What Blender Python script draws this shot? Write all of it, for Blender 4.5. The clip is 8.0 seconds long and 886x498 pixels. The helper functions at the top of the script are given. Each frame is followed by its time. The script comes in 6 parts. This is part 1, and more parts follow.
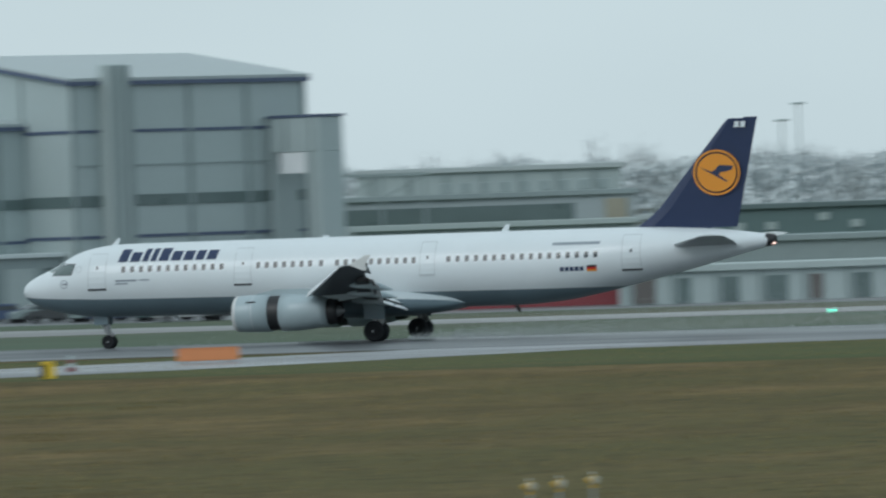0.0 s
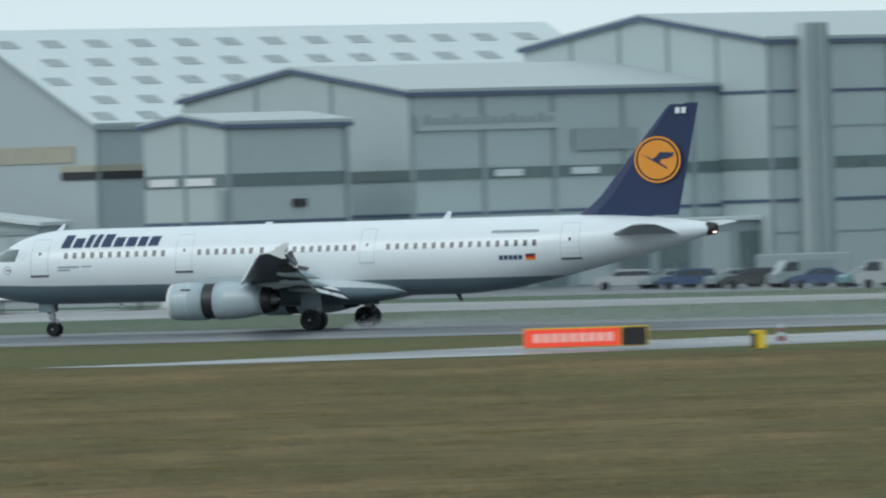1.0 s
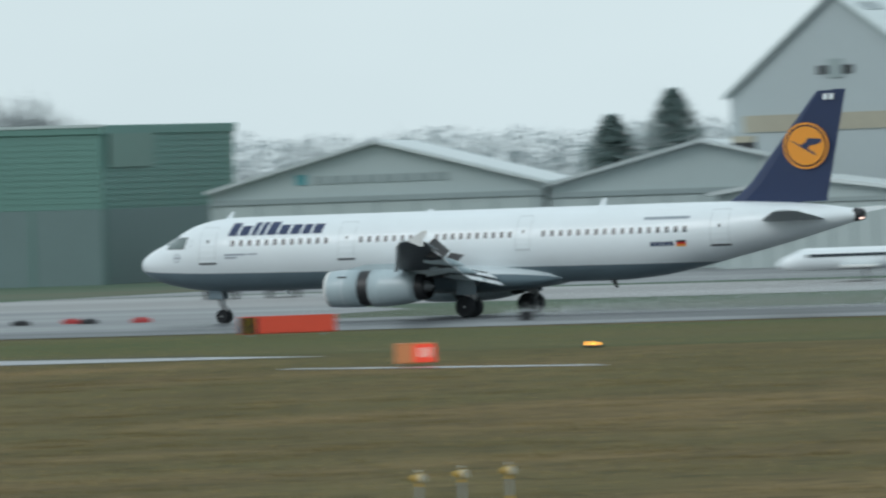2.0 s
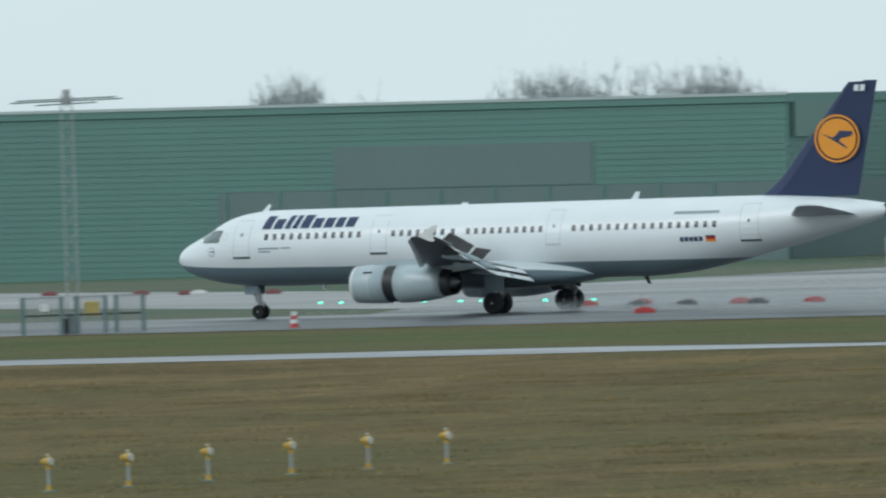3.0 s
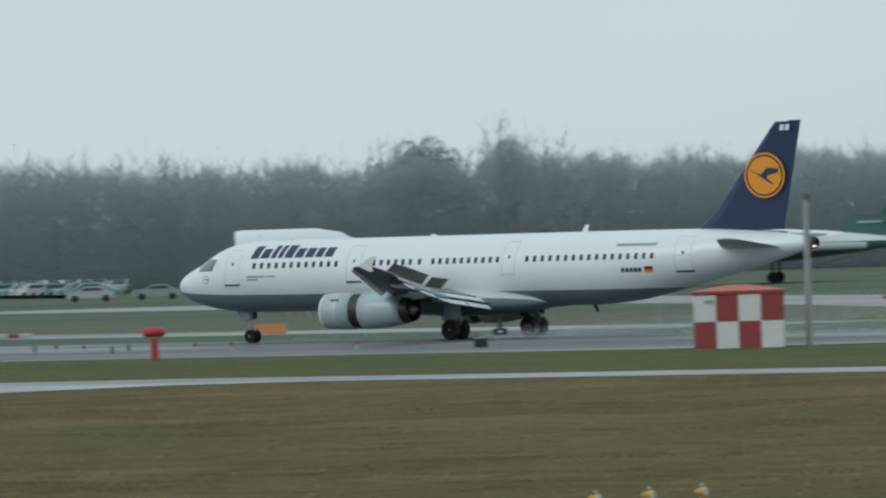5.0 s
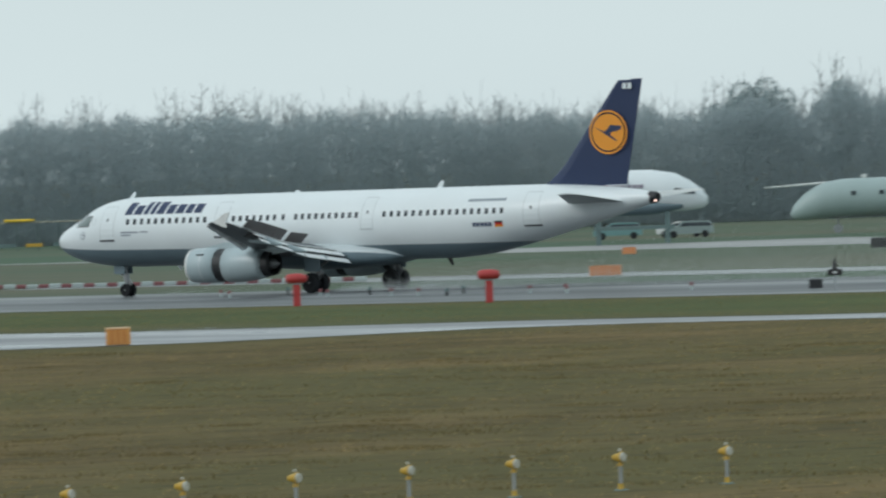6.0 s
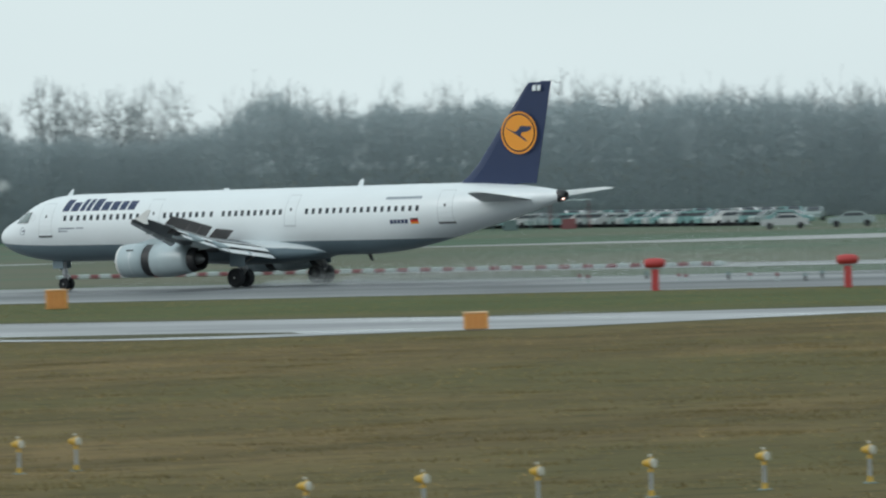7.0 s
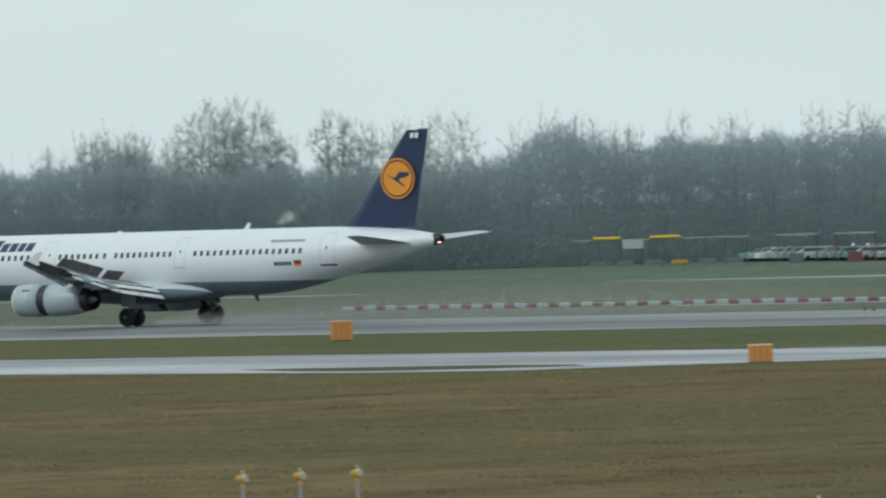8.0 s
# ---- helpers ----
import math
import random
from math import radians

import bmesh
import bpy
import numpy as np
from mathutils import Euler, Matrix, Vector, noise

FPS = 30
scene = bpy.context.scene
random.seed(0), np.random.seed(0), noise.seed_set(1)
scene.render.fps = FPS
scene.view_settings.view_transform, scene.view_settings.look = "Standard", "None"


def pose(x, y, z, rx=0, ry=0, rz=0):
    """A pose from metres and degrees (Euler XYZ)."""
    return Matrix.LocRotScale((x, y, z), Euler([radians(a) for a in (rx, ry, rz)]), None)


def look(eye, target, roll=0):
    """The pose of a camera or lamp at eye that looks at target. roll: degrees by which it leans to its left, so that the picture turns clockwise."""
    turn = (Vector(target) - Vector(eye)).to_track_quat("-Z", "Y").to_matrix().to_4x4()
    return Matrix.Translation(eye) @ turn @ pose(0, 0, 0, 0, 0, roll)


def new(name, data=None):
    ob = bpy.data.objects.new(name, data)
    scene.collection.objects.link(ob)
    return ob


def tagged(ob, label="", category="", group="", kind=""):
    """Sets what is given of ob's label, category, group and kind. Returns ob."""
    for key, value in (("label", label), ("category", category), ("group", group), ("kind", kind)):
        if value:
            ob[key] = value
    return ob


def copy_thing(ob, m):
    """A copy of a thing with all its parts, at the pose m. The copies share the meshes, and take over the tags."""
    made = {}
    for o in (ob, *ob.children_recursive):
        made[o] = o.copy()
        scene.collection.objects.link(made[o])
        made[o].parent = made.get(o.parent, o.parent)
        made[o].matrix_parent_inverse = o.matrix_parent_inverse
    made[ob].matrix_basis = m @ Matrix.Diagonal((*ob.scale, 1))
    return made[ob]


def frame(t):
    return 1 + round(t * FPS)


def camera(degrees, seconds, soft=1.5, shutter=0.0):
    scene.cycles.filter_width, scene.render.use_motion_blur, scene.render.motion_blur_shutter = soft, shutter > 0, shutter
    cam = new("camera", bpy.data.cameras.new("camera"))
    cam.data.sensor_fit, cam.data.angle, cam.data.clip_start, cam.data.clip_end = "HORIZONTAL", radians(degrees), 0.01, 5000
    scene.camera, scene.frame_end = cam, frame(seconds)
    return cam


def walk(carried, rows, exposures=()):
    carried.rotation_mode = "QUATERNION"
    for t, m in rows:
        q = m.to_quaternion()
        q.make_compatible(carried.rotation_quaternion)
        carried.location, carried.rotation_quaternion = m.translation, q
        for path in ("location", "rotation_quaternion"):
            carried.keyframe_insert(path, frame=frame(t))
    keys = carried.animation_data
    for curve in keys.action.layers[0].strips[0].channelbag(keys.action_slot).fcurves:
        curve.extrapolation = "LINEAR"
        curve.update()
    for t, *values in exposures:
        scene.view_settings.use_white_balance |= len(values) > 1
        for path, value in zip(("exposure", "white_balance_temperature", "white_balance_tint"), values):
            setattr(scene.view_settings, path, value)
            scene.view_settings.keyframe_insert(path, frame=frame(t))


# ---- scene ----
# ---- camera ----
cam = camera(4.834, 8.0, soft=2.2, shutter=0.35)
CAMERA_PATH = [
    (0, (36.83, -78.98, 7.83), (-123.652, 394.554, 5.454), -1.983),
    (0.5, (32.76, -70.26, 7.83), (-146.077, 396.656, 4.793), -2.015),
    (1, (26.58, -57.01, 7.83), (-163.891, 405.281, 4.720), -1.779),
    (1.5, (24.77, -53.11, 7.83), (-183.105, 401.622, 4.737), -1.840),
    (1.8, (21.89, -46.95, 7.83), (-197.593, 402.292, 4.595), -1.876),
    (2, (19.27, -41.33, 7.83), (-208.573, 403.728, 4.353), -2.009),
    (2.2, (16.23, -34.80, 7.83), (-219.992, 405.867, 4.555), -2.063),
    (3.5, (0.85, -1.82, 7.83), (-267.309, 420.163, 3.642), -1.833),
    (3.8, (0.79, -1.69, 7.83), (-274.768, 415.506, 3.973), -1.839),
    (4, (0.75, -1.61, 7.83), (-279.326, 412.571, 4.364), -1.757),
    (4.2, (0.71, -1.53, 7.83), (-284.234, 409.319, 4.611), -1.675),
    (5.3, (0.51, -1.09, 7.83), (-304.320, 395.230, 5.166), -1.822),
    (5.5, (0.47, -1.01, 7.83), (-306.798, 393.422, 4.479), -1.873),
    (6, (0.37, -0.80, 7.83), (-312.957, 388.818, 3.333), -2.016),
    (6.5, (0.28, -0.60, 7.83), (-318.652, 384.437, 2.689), -2.067),
    (7, (0.18, -0.40, 7.83), (-326.356, 378.221, 3.174), -1.922),
    (7.5, (0.09, -0.20, 7.83), (-332.164, 373.427, 4.320), -2.042),
    (8, (0.00, -0.01, 7.83), (-336.748, 369.577, 5.134), -1.784),
]
EXPOSURE = [(0, -0.12, 6080, 9), (0.5, 0.08, 6080, 9), (1, 0.15, 6080, 9), (1.6, 0.14, 6160, 9.5), (2.2, 0.14, 6220, 10), (3.5, 0.16, 6200, 10), (4, 0.06, 6230, 10), (4.2, 0.02, 6230, 10), (5.4, -0.11, 6330, 10), (6, 0.06, 6380, 10), (6.5, 0.17, 6370, 10), (7, 0.18, 6400, 10), (7.5, 0.11, 6420, 10), (8, 0.07, 6420, 10)]
walk(cam, [(t, look(eye, target, roll)) for t, eye, target, roll in CAMERA_PATH], EXPOSURE)

# ---- world and light: overcast winter day ----
world = bpy.data.worlds.new("overcast")
scene.world = world
world.use_nodes = True
wn, wl = world.node_tree.nodes, world.node_tree.links
wn.clear()
SUN_EL, SUN_ROT = radians(24), radians(200)
sky = wn.new("ShaderNodeTexSky")
sky.sky_type, sky.sun_disc, sky.sun_elevation, sky.sun_rotation = "NISHITA", False, SUN_EL, SUN_ROT
sky_dim = wn.new("ShaderNodeVectorMath")
sky_dim.operation, sky_dim.inputs[3].default_value = "SCALE", 0.10
coord = wn.new("ShaderNodeTexCoord")
stretch = wn.new("ShaderNodeMapping")
stretch.inputs["Scale"].default_value = (3.0, 3.0, 9.0)
cloud = wn.new("ShaderNodeTexNoise")
cloud.inputs["Scale"].default_value, cloud.inputs["Detail"].default_value = 2.2, 4.0
ramp = wn.new("ShaderNodeValToRGB")
ramp.color_ramp.elements[0].position, ramp.color_ramp.elements[0].color = 0.25, (0.578, 0.676, 0.688, 1)
ramp.color_ramp.elements[1].position, ramp.color_ramp.elements[1].color = 0.75, (0.682, 0.790, 0.798, 1)
cover = wn.new("ShaderNodeMix")
cover.data_type, cover.inputs[0].default_value = "RGBA", 0.93
bg = wn.new("ShaderNodeBackground")
bg.inputs[1].default_value = 1.0
wout = wn.new("ShaderNodeOutputWorld")
wl.new(coord.outputs["Generated"], stretch.inputs[0])
wl.new(stretch.outputs[0], cloud.inputs[0])
wl.new(cloud.outputs[0], ramp.inputs[0])
wl.new(sky.outputs[0], sky_dim.inputs[0])
wl.new(sky_dim.outputs[0], cover.inputs[6])
wl.new(ramp.outputs[0], cover.inputs[7])
wl.new(cover.outputs[2], bg.inputs[0])
wl.new(bg.outputs[0], wout.inputs[0])
sun_data = bpy.data.lights.new("sun", "SUN")
sun_data.energy, sun_data.angle, sun_data.color = 0.7, radians(25), (1.0, 0.97, 0.92)
sun = new("sun", sun_data)
sun.matrix_world = look((0, 0, 100), (60, 130, 0))


# ---- materials ----
def material(name, color, rough=0.6, metal=0.0, vary=0.12, scale=1.0, fine=0.06, bump=0.0, island=0.0, piece=0.0, coat=0.0, stretch_by=(1, 1, 1)):
    """Procedural surface: base colour varied by stains (scale) and grain (fine), optional relief and per-piece variation."""
    m = bpy.data.materials.new(name)
    m.use_nodes = True
    n, l = m.node_tree.nodes, m.node_tree.links
    p = n["Principled BSDF"]
    p.inputs["Metallic"].default_value = metal
    p.inputs["Coat Weight"].default_value = coat
    if rough >= 0.9:
        p.inputs["Specular IOR Level"].default_value = 0.05
    tc = n.new("ShaderNodeTexCoord")
    mp = n.new("ShaderNodeMapping")
    mp.inputs["Scale"].default_value = stretch_by
    l.new(tc.outputs["Object"], mp.inputs[0])
    big = n.new("ShaderNodeTexNoise")
    big.inputs["Scale"].default_value, big.inputs["Detail"].default_value = scale, 5.0
    small = n.new("ShaderNodeTexNoise")
    small.inputs["Scale"].default_value, small.inputs["Detail"].default_value = scale * 14, 3.0
    l.new(mp.outputs[0], big.inputs[0])
    l.new(mp.outputs[0], small.inputs[0])
    add = n.new("ShaderNodeMath")
    add.operation = "MULTIPLY_ADD"
    add.inputs[1].default_value, add.inputs[2].default_value = 2 * vary, 1 - vary
    l.new(big.outputs[0], add.inputs[0])
    add2 = n.new("ShaderNodeMath")
    add2.operation = "MULTIPLY_ADD"
    add2.inputs[1].default_value = 2 * fine
    l.new(small.outputs[0], add2.inputs[0])
    l.new(add.outputs[0], add2.inputs[2])
    last = add2
    for amount, node, socket in ((island, "ShaderNodeNewGeometry", "Random Per Island"), (piece, "ShaderNodeObjectInfo", "Random")):
        if amount:
            src = n.new(node)
            more = n.new("ShaderNodeMath")
            more.operation = "MULTIPLY_ADD"
            more.inputs[1].default_value = amount
            l.new(src.outputs[socket], more.inputs[0])
            l.new(last.outputs[0], more.inputs[2])
            last = more
    tint = n.new("ShaderNodeVectorMath")
    tint.operation = "SCALE"
    tint.inputs[0].default_value = color
    l.new(last.outputs[0], tint.inputs[3])
    l.new(tint.outputs[0], p.inputs["Base Color"])
    ro = n.new("ShaderNodeMath")
    ro.operation = "MULTIPLY_ADD"
    ro.inputs[1].default_value, ro.inputs[2].default_value = 0.2, rough - 0.1
    ro.use_clamp = True
    l.new(big.outputs[0], ro.inputs[0])
    l.new(ro.outputs[0], p.inputs["Roughness"])
    if bump:
        b = n.new("ShaderNodeBump")
        b.inputs["Strength"].default_value, b.inputs["Distance"].default_value = bump, 0.05
        l.new(small.outputs[0], b.inputs["Height"])
        l.new(b.outputs[0], p.inputs["Normal"])
    return m


def thin(m, share):
    """Let part of the light pass through thin twigs and blades."""
    n, l = m.node_tree.nodes, m.node_tree.links
    p = n["Principled BSDF"]
    t = n.new("ShaderNodeBsdfTranslucent")
    mix = n.new("ShaderNodeMixShader")
    mix.inputs[0].default_value = share
    l.new(p.inputs["Base Color"].links[0].from_socket, t.inputs[0])
    l.new(p.outputs[0], mix.inputs[1])
    l.new(t.outputs[0], mix.inputs[2])
    l.new(mix.outputs[0], n["Material Output"].inputs[0])


def glow(name, color, strength):
    m = material(name, color, 0.4)
    p = m.node_tree.nodes["Principled BSDF"]
    p.inputs["Emission Color"].default_value = (*color, 1)
    p.inputs["Emission Strength"].default_value = strength
    return m


def two_tone(name, first, second, scale, detail=8.0, low=0.4, high=0.6, rough=0.9, third=None, third_scale=0.02, wet=None, stretch_by=(1, 1, 1), bump=0.3, gloss=0.5, spots=None):
    """Ground: two colours in patches, a third in broad areas; wet: patches that turn glossy; spots: (colour, scale, low, high) of ranker growth."""
    m = bpy.data.materials.new(name)
    m.use_nodes = True
    n, l = m.node_tree.nodes, m.node_tree.links
    p = n["Principled BSDF"]
    tc = n.new("ShaderNodeTexCoord")
    mp = n.new("ShaderNodeMapping")
    mp.inputs["Scale"].default_value = stretch_by
    l.new(tc.outputs["Object"], mp.inputs[0])

    def patches(s, a, b):
        t = n.new("ShaderNodeTexNoise")
        t.inputs["Scale"].default_value, t.inputs["Detail"].default_value = s, detail
        t.inputs["Roughness"].default_value = 0.62
        r = n.new("ShaderNodeMapRange")
        r.inputs[1].default_value, r.inputs[2].default_value = a, b
        l.new(mp.outputs[0], t.inputs[0])
        l.new(t.outputs[0], r.inputs[0])
        return t, r

    noise_a, mask = patches(scale, low, high)
    mix = n.new("ShaderNodeMix")
    mix.data_type = "RGBA"
    mix.inputs[6].default_value, mix.inputs[7].default_value = (*first, 1), (*second, 1)
    l.new(mask.outputs[0], mix.inputs[0])
    out = mix
    if third:
        _, mask2 = patches(third_scale, 0.42, 0.6)
        mix2 = n.new("ShaderNodeMix")
        mix2.data_type = "RGBA"
        mix2.inputs[7].default_value = (*third, 1)
        l.new(mask2.outputs[0], mix2.inputs[0])
        l.new(mix.outputs[2], mix2.inputs[6])
        out = mix2
    if spots:
        _, mask4 = patches(spots[1], spots[2], spots[3])
        mix3 = n.new("ShaderNodeMix")
        mix3.data_type = "RGBA"
        mix3.inputs[7].default_value = (*spots[0], 1)
        l.new(mask4.outputs[0], mix3.inputs[0])
        l.new(out.outputs[2], mix3.inputs[6])
        out = mix3
    l.new(out.outputs[2], p.inputs["Base Color"])
    p.inputs["Roughness"].default_value = rough
    p.inputs["Specular IOR Level"].default_value = gloss if wet else 0.04
    if wet:
        _, mask3 = patches(wet[0], 0.35, 0.65)
        r = n.new("ShaderNodeMapRange")
        r.inputs[3].default_value, r.inputs[4].default_value = wet[1], wet[2]
        l.new(mask3.outputs[0], r.inputs[0])
        l.new(r.outputs[0], p.inputs["Roughness"])
    if bump:
        b = n.new("ShaderNodeBump")
        b.inputs["Strength"].default_value, b.inputs["Distance"].default_value = bump, 0.06
        l.new(noise_a.outputs[0], b.inputs["Height"])
        l.new(b.outputs[0], p.inputs["Normal"])
    return m


WHITE = material("white_paint", (0.755, 0.805, 0.83), 0.38, vary=0.05, scale=0.5, fine=0.02, coat=0.3)
BELLY = material("grey_paint", (0.155, 0.215, 0.25), 0.42, vary=0.12, scale=0.6, fine=0.03, coat=0.2)
NACELLE = material("nacelle_grey", (0.39, 0.47, 0.50), 0.36, vary=0.08, scale=0.8, coat=0.2)
NAVY = material("navy_paint", (0.014, 0.030, 0.088), 0.42, vary=0.1, scale=0.6, coat=0.1)
YELLOW = material("orange_yellow_paint", (0.78, 0.30, 0.028), 0.4, vary=0.06)
WING_GREY = material("wing_grey", (0.40, 0.43, 0.45), 0.4, vary=0.12, scale=1.2)
FAIRING = material("fairing_grey", (0.50, 0.56, 0.585), 0.4, vary=0.08, scale=0.8)
WING_SHADE = material("wing_underside", (0.11, 0.125, 0.14), 0.5, vary=0.2, scale=1.2)
SPOILER_DARK = material("spoiler_underside", (0.085, 0.075, 0.075), 0.55, vary=0.2)
FLAP_LIGHT = material("flap_paint", (0.80, 0.82, 0.83), 0.4, vary=0.1)
WHEEL_RIM = material("wheel_rim", (0.03, 0.032, 0.035), 0.95, metal=0.0, vary=0.2, scale=4)
RUBBER = material("tyre_rubber", (0.03, 0.032, 0.035), 0.92, vary=0.2, scale=4)
STEEL = material("gear_steel", (0.30, 0.31, 0.32), 0.4, metal=0.6, vary=0.15, scale=5)
DARK = material("dark_metal", (0.02, 0.021, 0.024), 0.45, vary=0.2, scale=3)
DULL_RED = material("dull_red_plastic", (0.21, 0.075, 0.08), 0.6, vary=0.15)
FADED_RED = material("faded_red_paint", (0.46, 0.15, 0.15), 0.6, vary=0.15)
PUDDLE = material("standing_water", (0.10, 0.105, 0.11), 0.12, vary=0.1, scale=0.6, bump=0.9)
LINE = material("panel_line", (0.55, 0.59, 0.61), 0.5)
GLASS = material("cabin_glass", (0.035, 0.045, 0.055), 0.16, vary=0.1)
COCKPIT_GLASS = material("cockpit_glass", (0.13, 0.17, 0.165), 0.08, vary=0.1, coat=0.6)
FRAME_GREY = material("window_frame_grey", (0.10, 0.11, 0.12), 0.5, vary=0.1)
MARK_GREY = material("marking_grey", (0.22, 0.25, 0.30), 0.5, vary=0.05)
SILL = material("door_sill", (0.05, 0.055, 0.065), 0.5)
RED = material("red_paint", (0.42, 0.042, 0.042), 0.45, vary=0.1)
RED_SIGN = material("red_sign", (0.70, 0.075, 0.035), 0.5, vary=0.08)
BOX_ORANGE = material("weathered_orange_box", (0.60, 0.275, 0.075), 0.55, vary=0.18, scale=2.0)
HUT_RED = material("maroon_hut_paint", (0.29, 0.05, 0.052), 0.55, vary=0.15, scale=0.8)
ORANGE = material("orange_paint", (0.70, 0.27, 0.11), 0.5, vary=0.1)
SIGN_YELLOW = material("yellow_sign", (0.80, 0.55, 0.03), 0.5, vary=0.06)
BLACK = material("black_paint", (0.015, 0.015, 0.016), 0.5)
OFFWHITE = material("off_white", (0.66, 0.67, 0.66), 0.5, vary=0.1)
FLAG_RED = material("flag_red", (0.6, 0.02, 0.02), 0.5)
# hangar cladding, blue trim and glazing band are paled, with distance haze in their colours
CLAD = material("cladding", (0.415, 0.485, 0.488), 0.55, vary=0.09, scale=0.12, fine=0.03)
CLAD_B = material("cladding_pale", (0.415, 0.480, 0.478), 0.55, vary=0.07, scale=0.1, fine=0.03)
CLAD_BIG = material("cladding_blue_grey", (0.385, 0.44, 0.455), 0.55, vary=0.06, scale=0.06, fine=0.03)
HAZY_TRIM_BLUE = material("blue_trim", (0.085, 0.112, 0.18), 0.5)
TRIM_GREY = material("grey_trim", (0.28, 0.335, 0.34), 0.55, vary=0.12)
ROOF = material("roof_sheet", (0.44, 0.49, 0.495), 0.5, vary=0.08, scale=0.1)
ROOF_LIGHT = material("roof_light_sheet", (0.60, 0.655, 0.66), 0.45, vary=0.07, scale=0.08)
SKYLIGHT = material("skylight", (0.29, 0.33, 0.345), 0.3, vary=0.1)
BAND = material("glazing_band", (0.125, 0.17, 0.17), 0.3, vary=0.25, scale=0.3)
BEIGE = material("beige_band", (0.35, 0.33, 0.26), 0.6)
# green of the long hall, lightened by the haze put into it
HAZY_GREEN_CLAD = material("green_cladding", (0.105, 0.215, 0.188), 0.5, vary=0.1, scale=0.15, piece=0.06)
GREEN_DARK = material("green_grey_cladding", (0.125, 0.185, 0.185), 0.55, vary=0.12, scale=0.2)
# bark, twigs and needles: distance haze is put into these pale blue-grey colours
HAZY_BARK = material("bark", (0.27, 0.295, 0.305), 0.9, vary=0.25, scale=1.0, bump=0.4)
HAZY_TWIG = material("bare_twigs", (0.385, 0.415, 0.425), 0.9, vary=0.10, scale=0.08, island=0.05, piece=0.06)
thin(HAZY_TWIG, 0.55)
HAZY_THICKET = material("thicket_stems", (0.39, 0.445, 0.465), 0.9, vary=0.08, scale=0.05, island=0.04)
thin(HAZY_THICKET, 0.6)
HAZY_CONIFER = material("conifer_needles", (0.27, 0.35, 0.345), 0.85, vary=0.2, scale=0.8, island=0.2)
thin(HAZY_CONIFER, 0.4)
HAZY_IVY = material("evergreen_scrub", (0.33, 0.39, 0.40), 0.9, vary=0.2, scale=0.3, island=0.1)
# patrol aircraft's grey-green, made lighter with haze in the base colour
HAZY_NIMROD = material("grey_green_airframe", (0.34, 0.425, 0.425), 0.45, vary=0.1, scale=0.4)
# the jet's dark green, raised by the haze that its colour carries
HAZY_TRIDENT_GREEN = material("dark_green_paint", (0.06, 0.155, 0.145), 0.4)
GALV = material("galvanised", (0.34, 0.36, 0.37), 0.5, metal=0.4, vary=0.15, scale=3)
BROWN = material("brown_brick", (0.14, 0.13, 0.125), 0.85, vary=0.2, scale=0.6)
RED_WALL = material("red_panel", (0.24, 0.05, 0.06), 0.6, vary=0.12, scale=0.2)
LAMP_YELLOW = material("lamp_yellow", (0.50, 0.31, 0.04), 0.45, vary=0.15, scale=6)
CAR_PAINT = [material("car_paint_" + k, c, 0.3, vary=0.05, coat=0.5) for k, c in
             (("white", (0.70, 0.71, 0.71)), ("silver", (0.40, 0.42, 0.43)), ("dark", (0.05, 0.055, 0.06)), ("teal", (0.15, 0.29, 0.29)), ("blue", (0.05, 0.08, 0.16)), ("red", (0.32, 0.03, 0.03)), ("grey", (0.25, 0.31, 0.31)))]
TAIL_LAMP = glow("tail_lamp", (1.0, 0.66, 0.55), 1.6)
RED_LAMP = glow("red_lamp", (1.0, 0.10, 0.06), 2.0)
GREEN_LAMP = glow("green_lamp", (0.08, 1.0, 0.62), 2.5)
AMBER_LAMP = glow("amber_lamp", (1.0, 0.42, 0.05), 2.5)
RED_LIT = glow("lit_red_face", (0.85, 0.07, 0.035), 0.28)
WHITE_LIT = glow("lit_white_face", (0.85, 0.55, 0.48), 0.15)
LENS = material("lamp_lens", (0.55, 0.54, 0.48), 0.12, vary=0.05, coat=0.6)

GRASS = two_tone("winter_grass", (0.205, 0.146, 0.070), (0.108, 0.086, 0.040), 0.11, low=0.40, high=0.60, third=(0.120, 0.107, 0.048), third_scale=0.035, stretch_by=(0.8, 0.45, 1), bump=0.05, spots=((0.062, 0.055, 0.027), 0.9, 0.50, 0.70))
GRASS_GREEN = two_tone("green_grass", (0.100, 0.122, 0.055), (0.084, 0.100, 0.046), 0.12, third=(0.122, 0.114, 0.056), third_scale=0.02, stretch_by=(0.4, 1, 1), bump=0.05)
# far grass: a bluish haze is mixed into its greens
HAZY_FAR_GRASS = two_tone("far_grass", (0.105, 0.160, 0.112), (0.096, 0.132, 0.094), 0.05, third=(0.148, 0.150, 0.112), third_scale=0.012, stretch_by=(0.4, 1, 1), bump=0.05)
# dark ground: rank grass of the tongue, painted shadow of the grass edge
RANK_AND_SHADOW_GROUND = two_tone("rank_ground", (0.075, 0.078, 0.048), (0.115, 0.112, 0.07), 0.5, bump=0.3)
ASPHALT = two_tone("wet_asphalt", (0.080, 0.087, 0.094), (0.115, 0.122, 0.128), 0.12, rough=0.4, wet=(0.05, 0.28, 0.6), stretch_by=(0.25, 1, 1), bump=0.12, gloss=0.3)
TAXI = two_tone("wet_concrete", (0.20, 0.205, 0.22), (0.27, 0.272, 0.285), 0.2, rough=0.45, wet=(0.07, 0.2, 0.6), stretch_by=(0.3, 1, 1), bump=0.12, gloss=0.3)
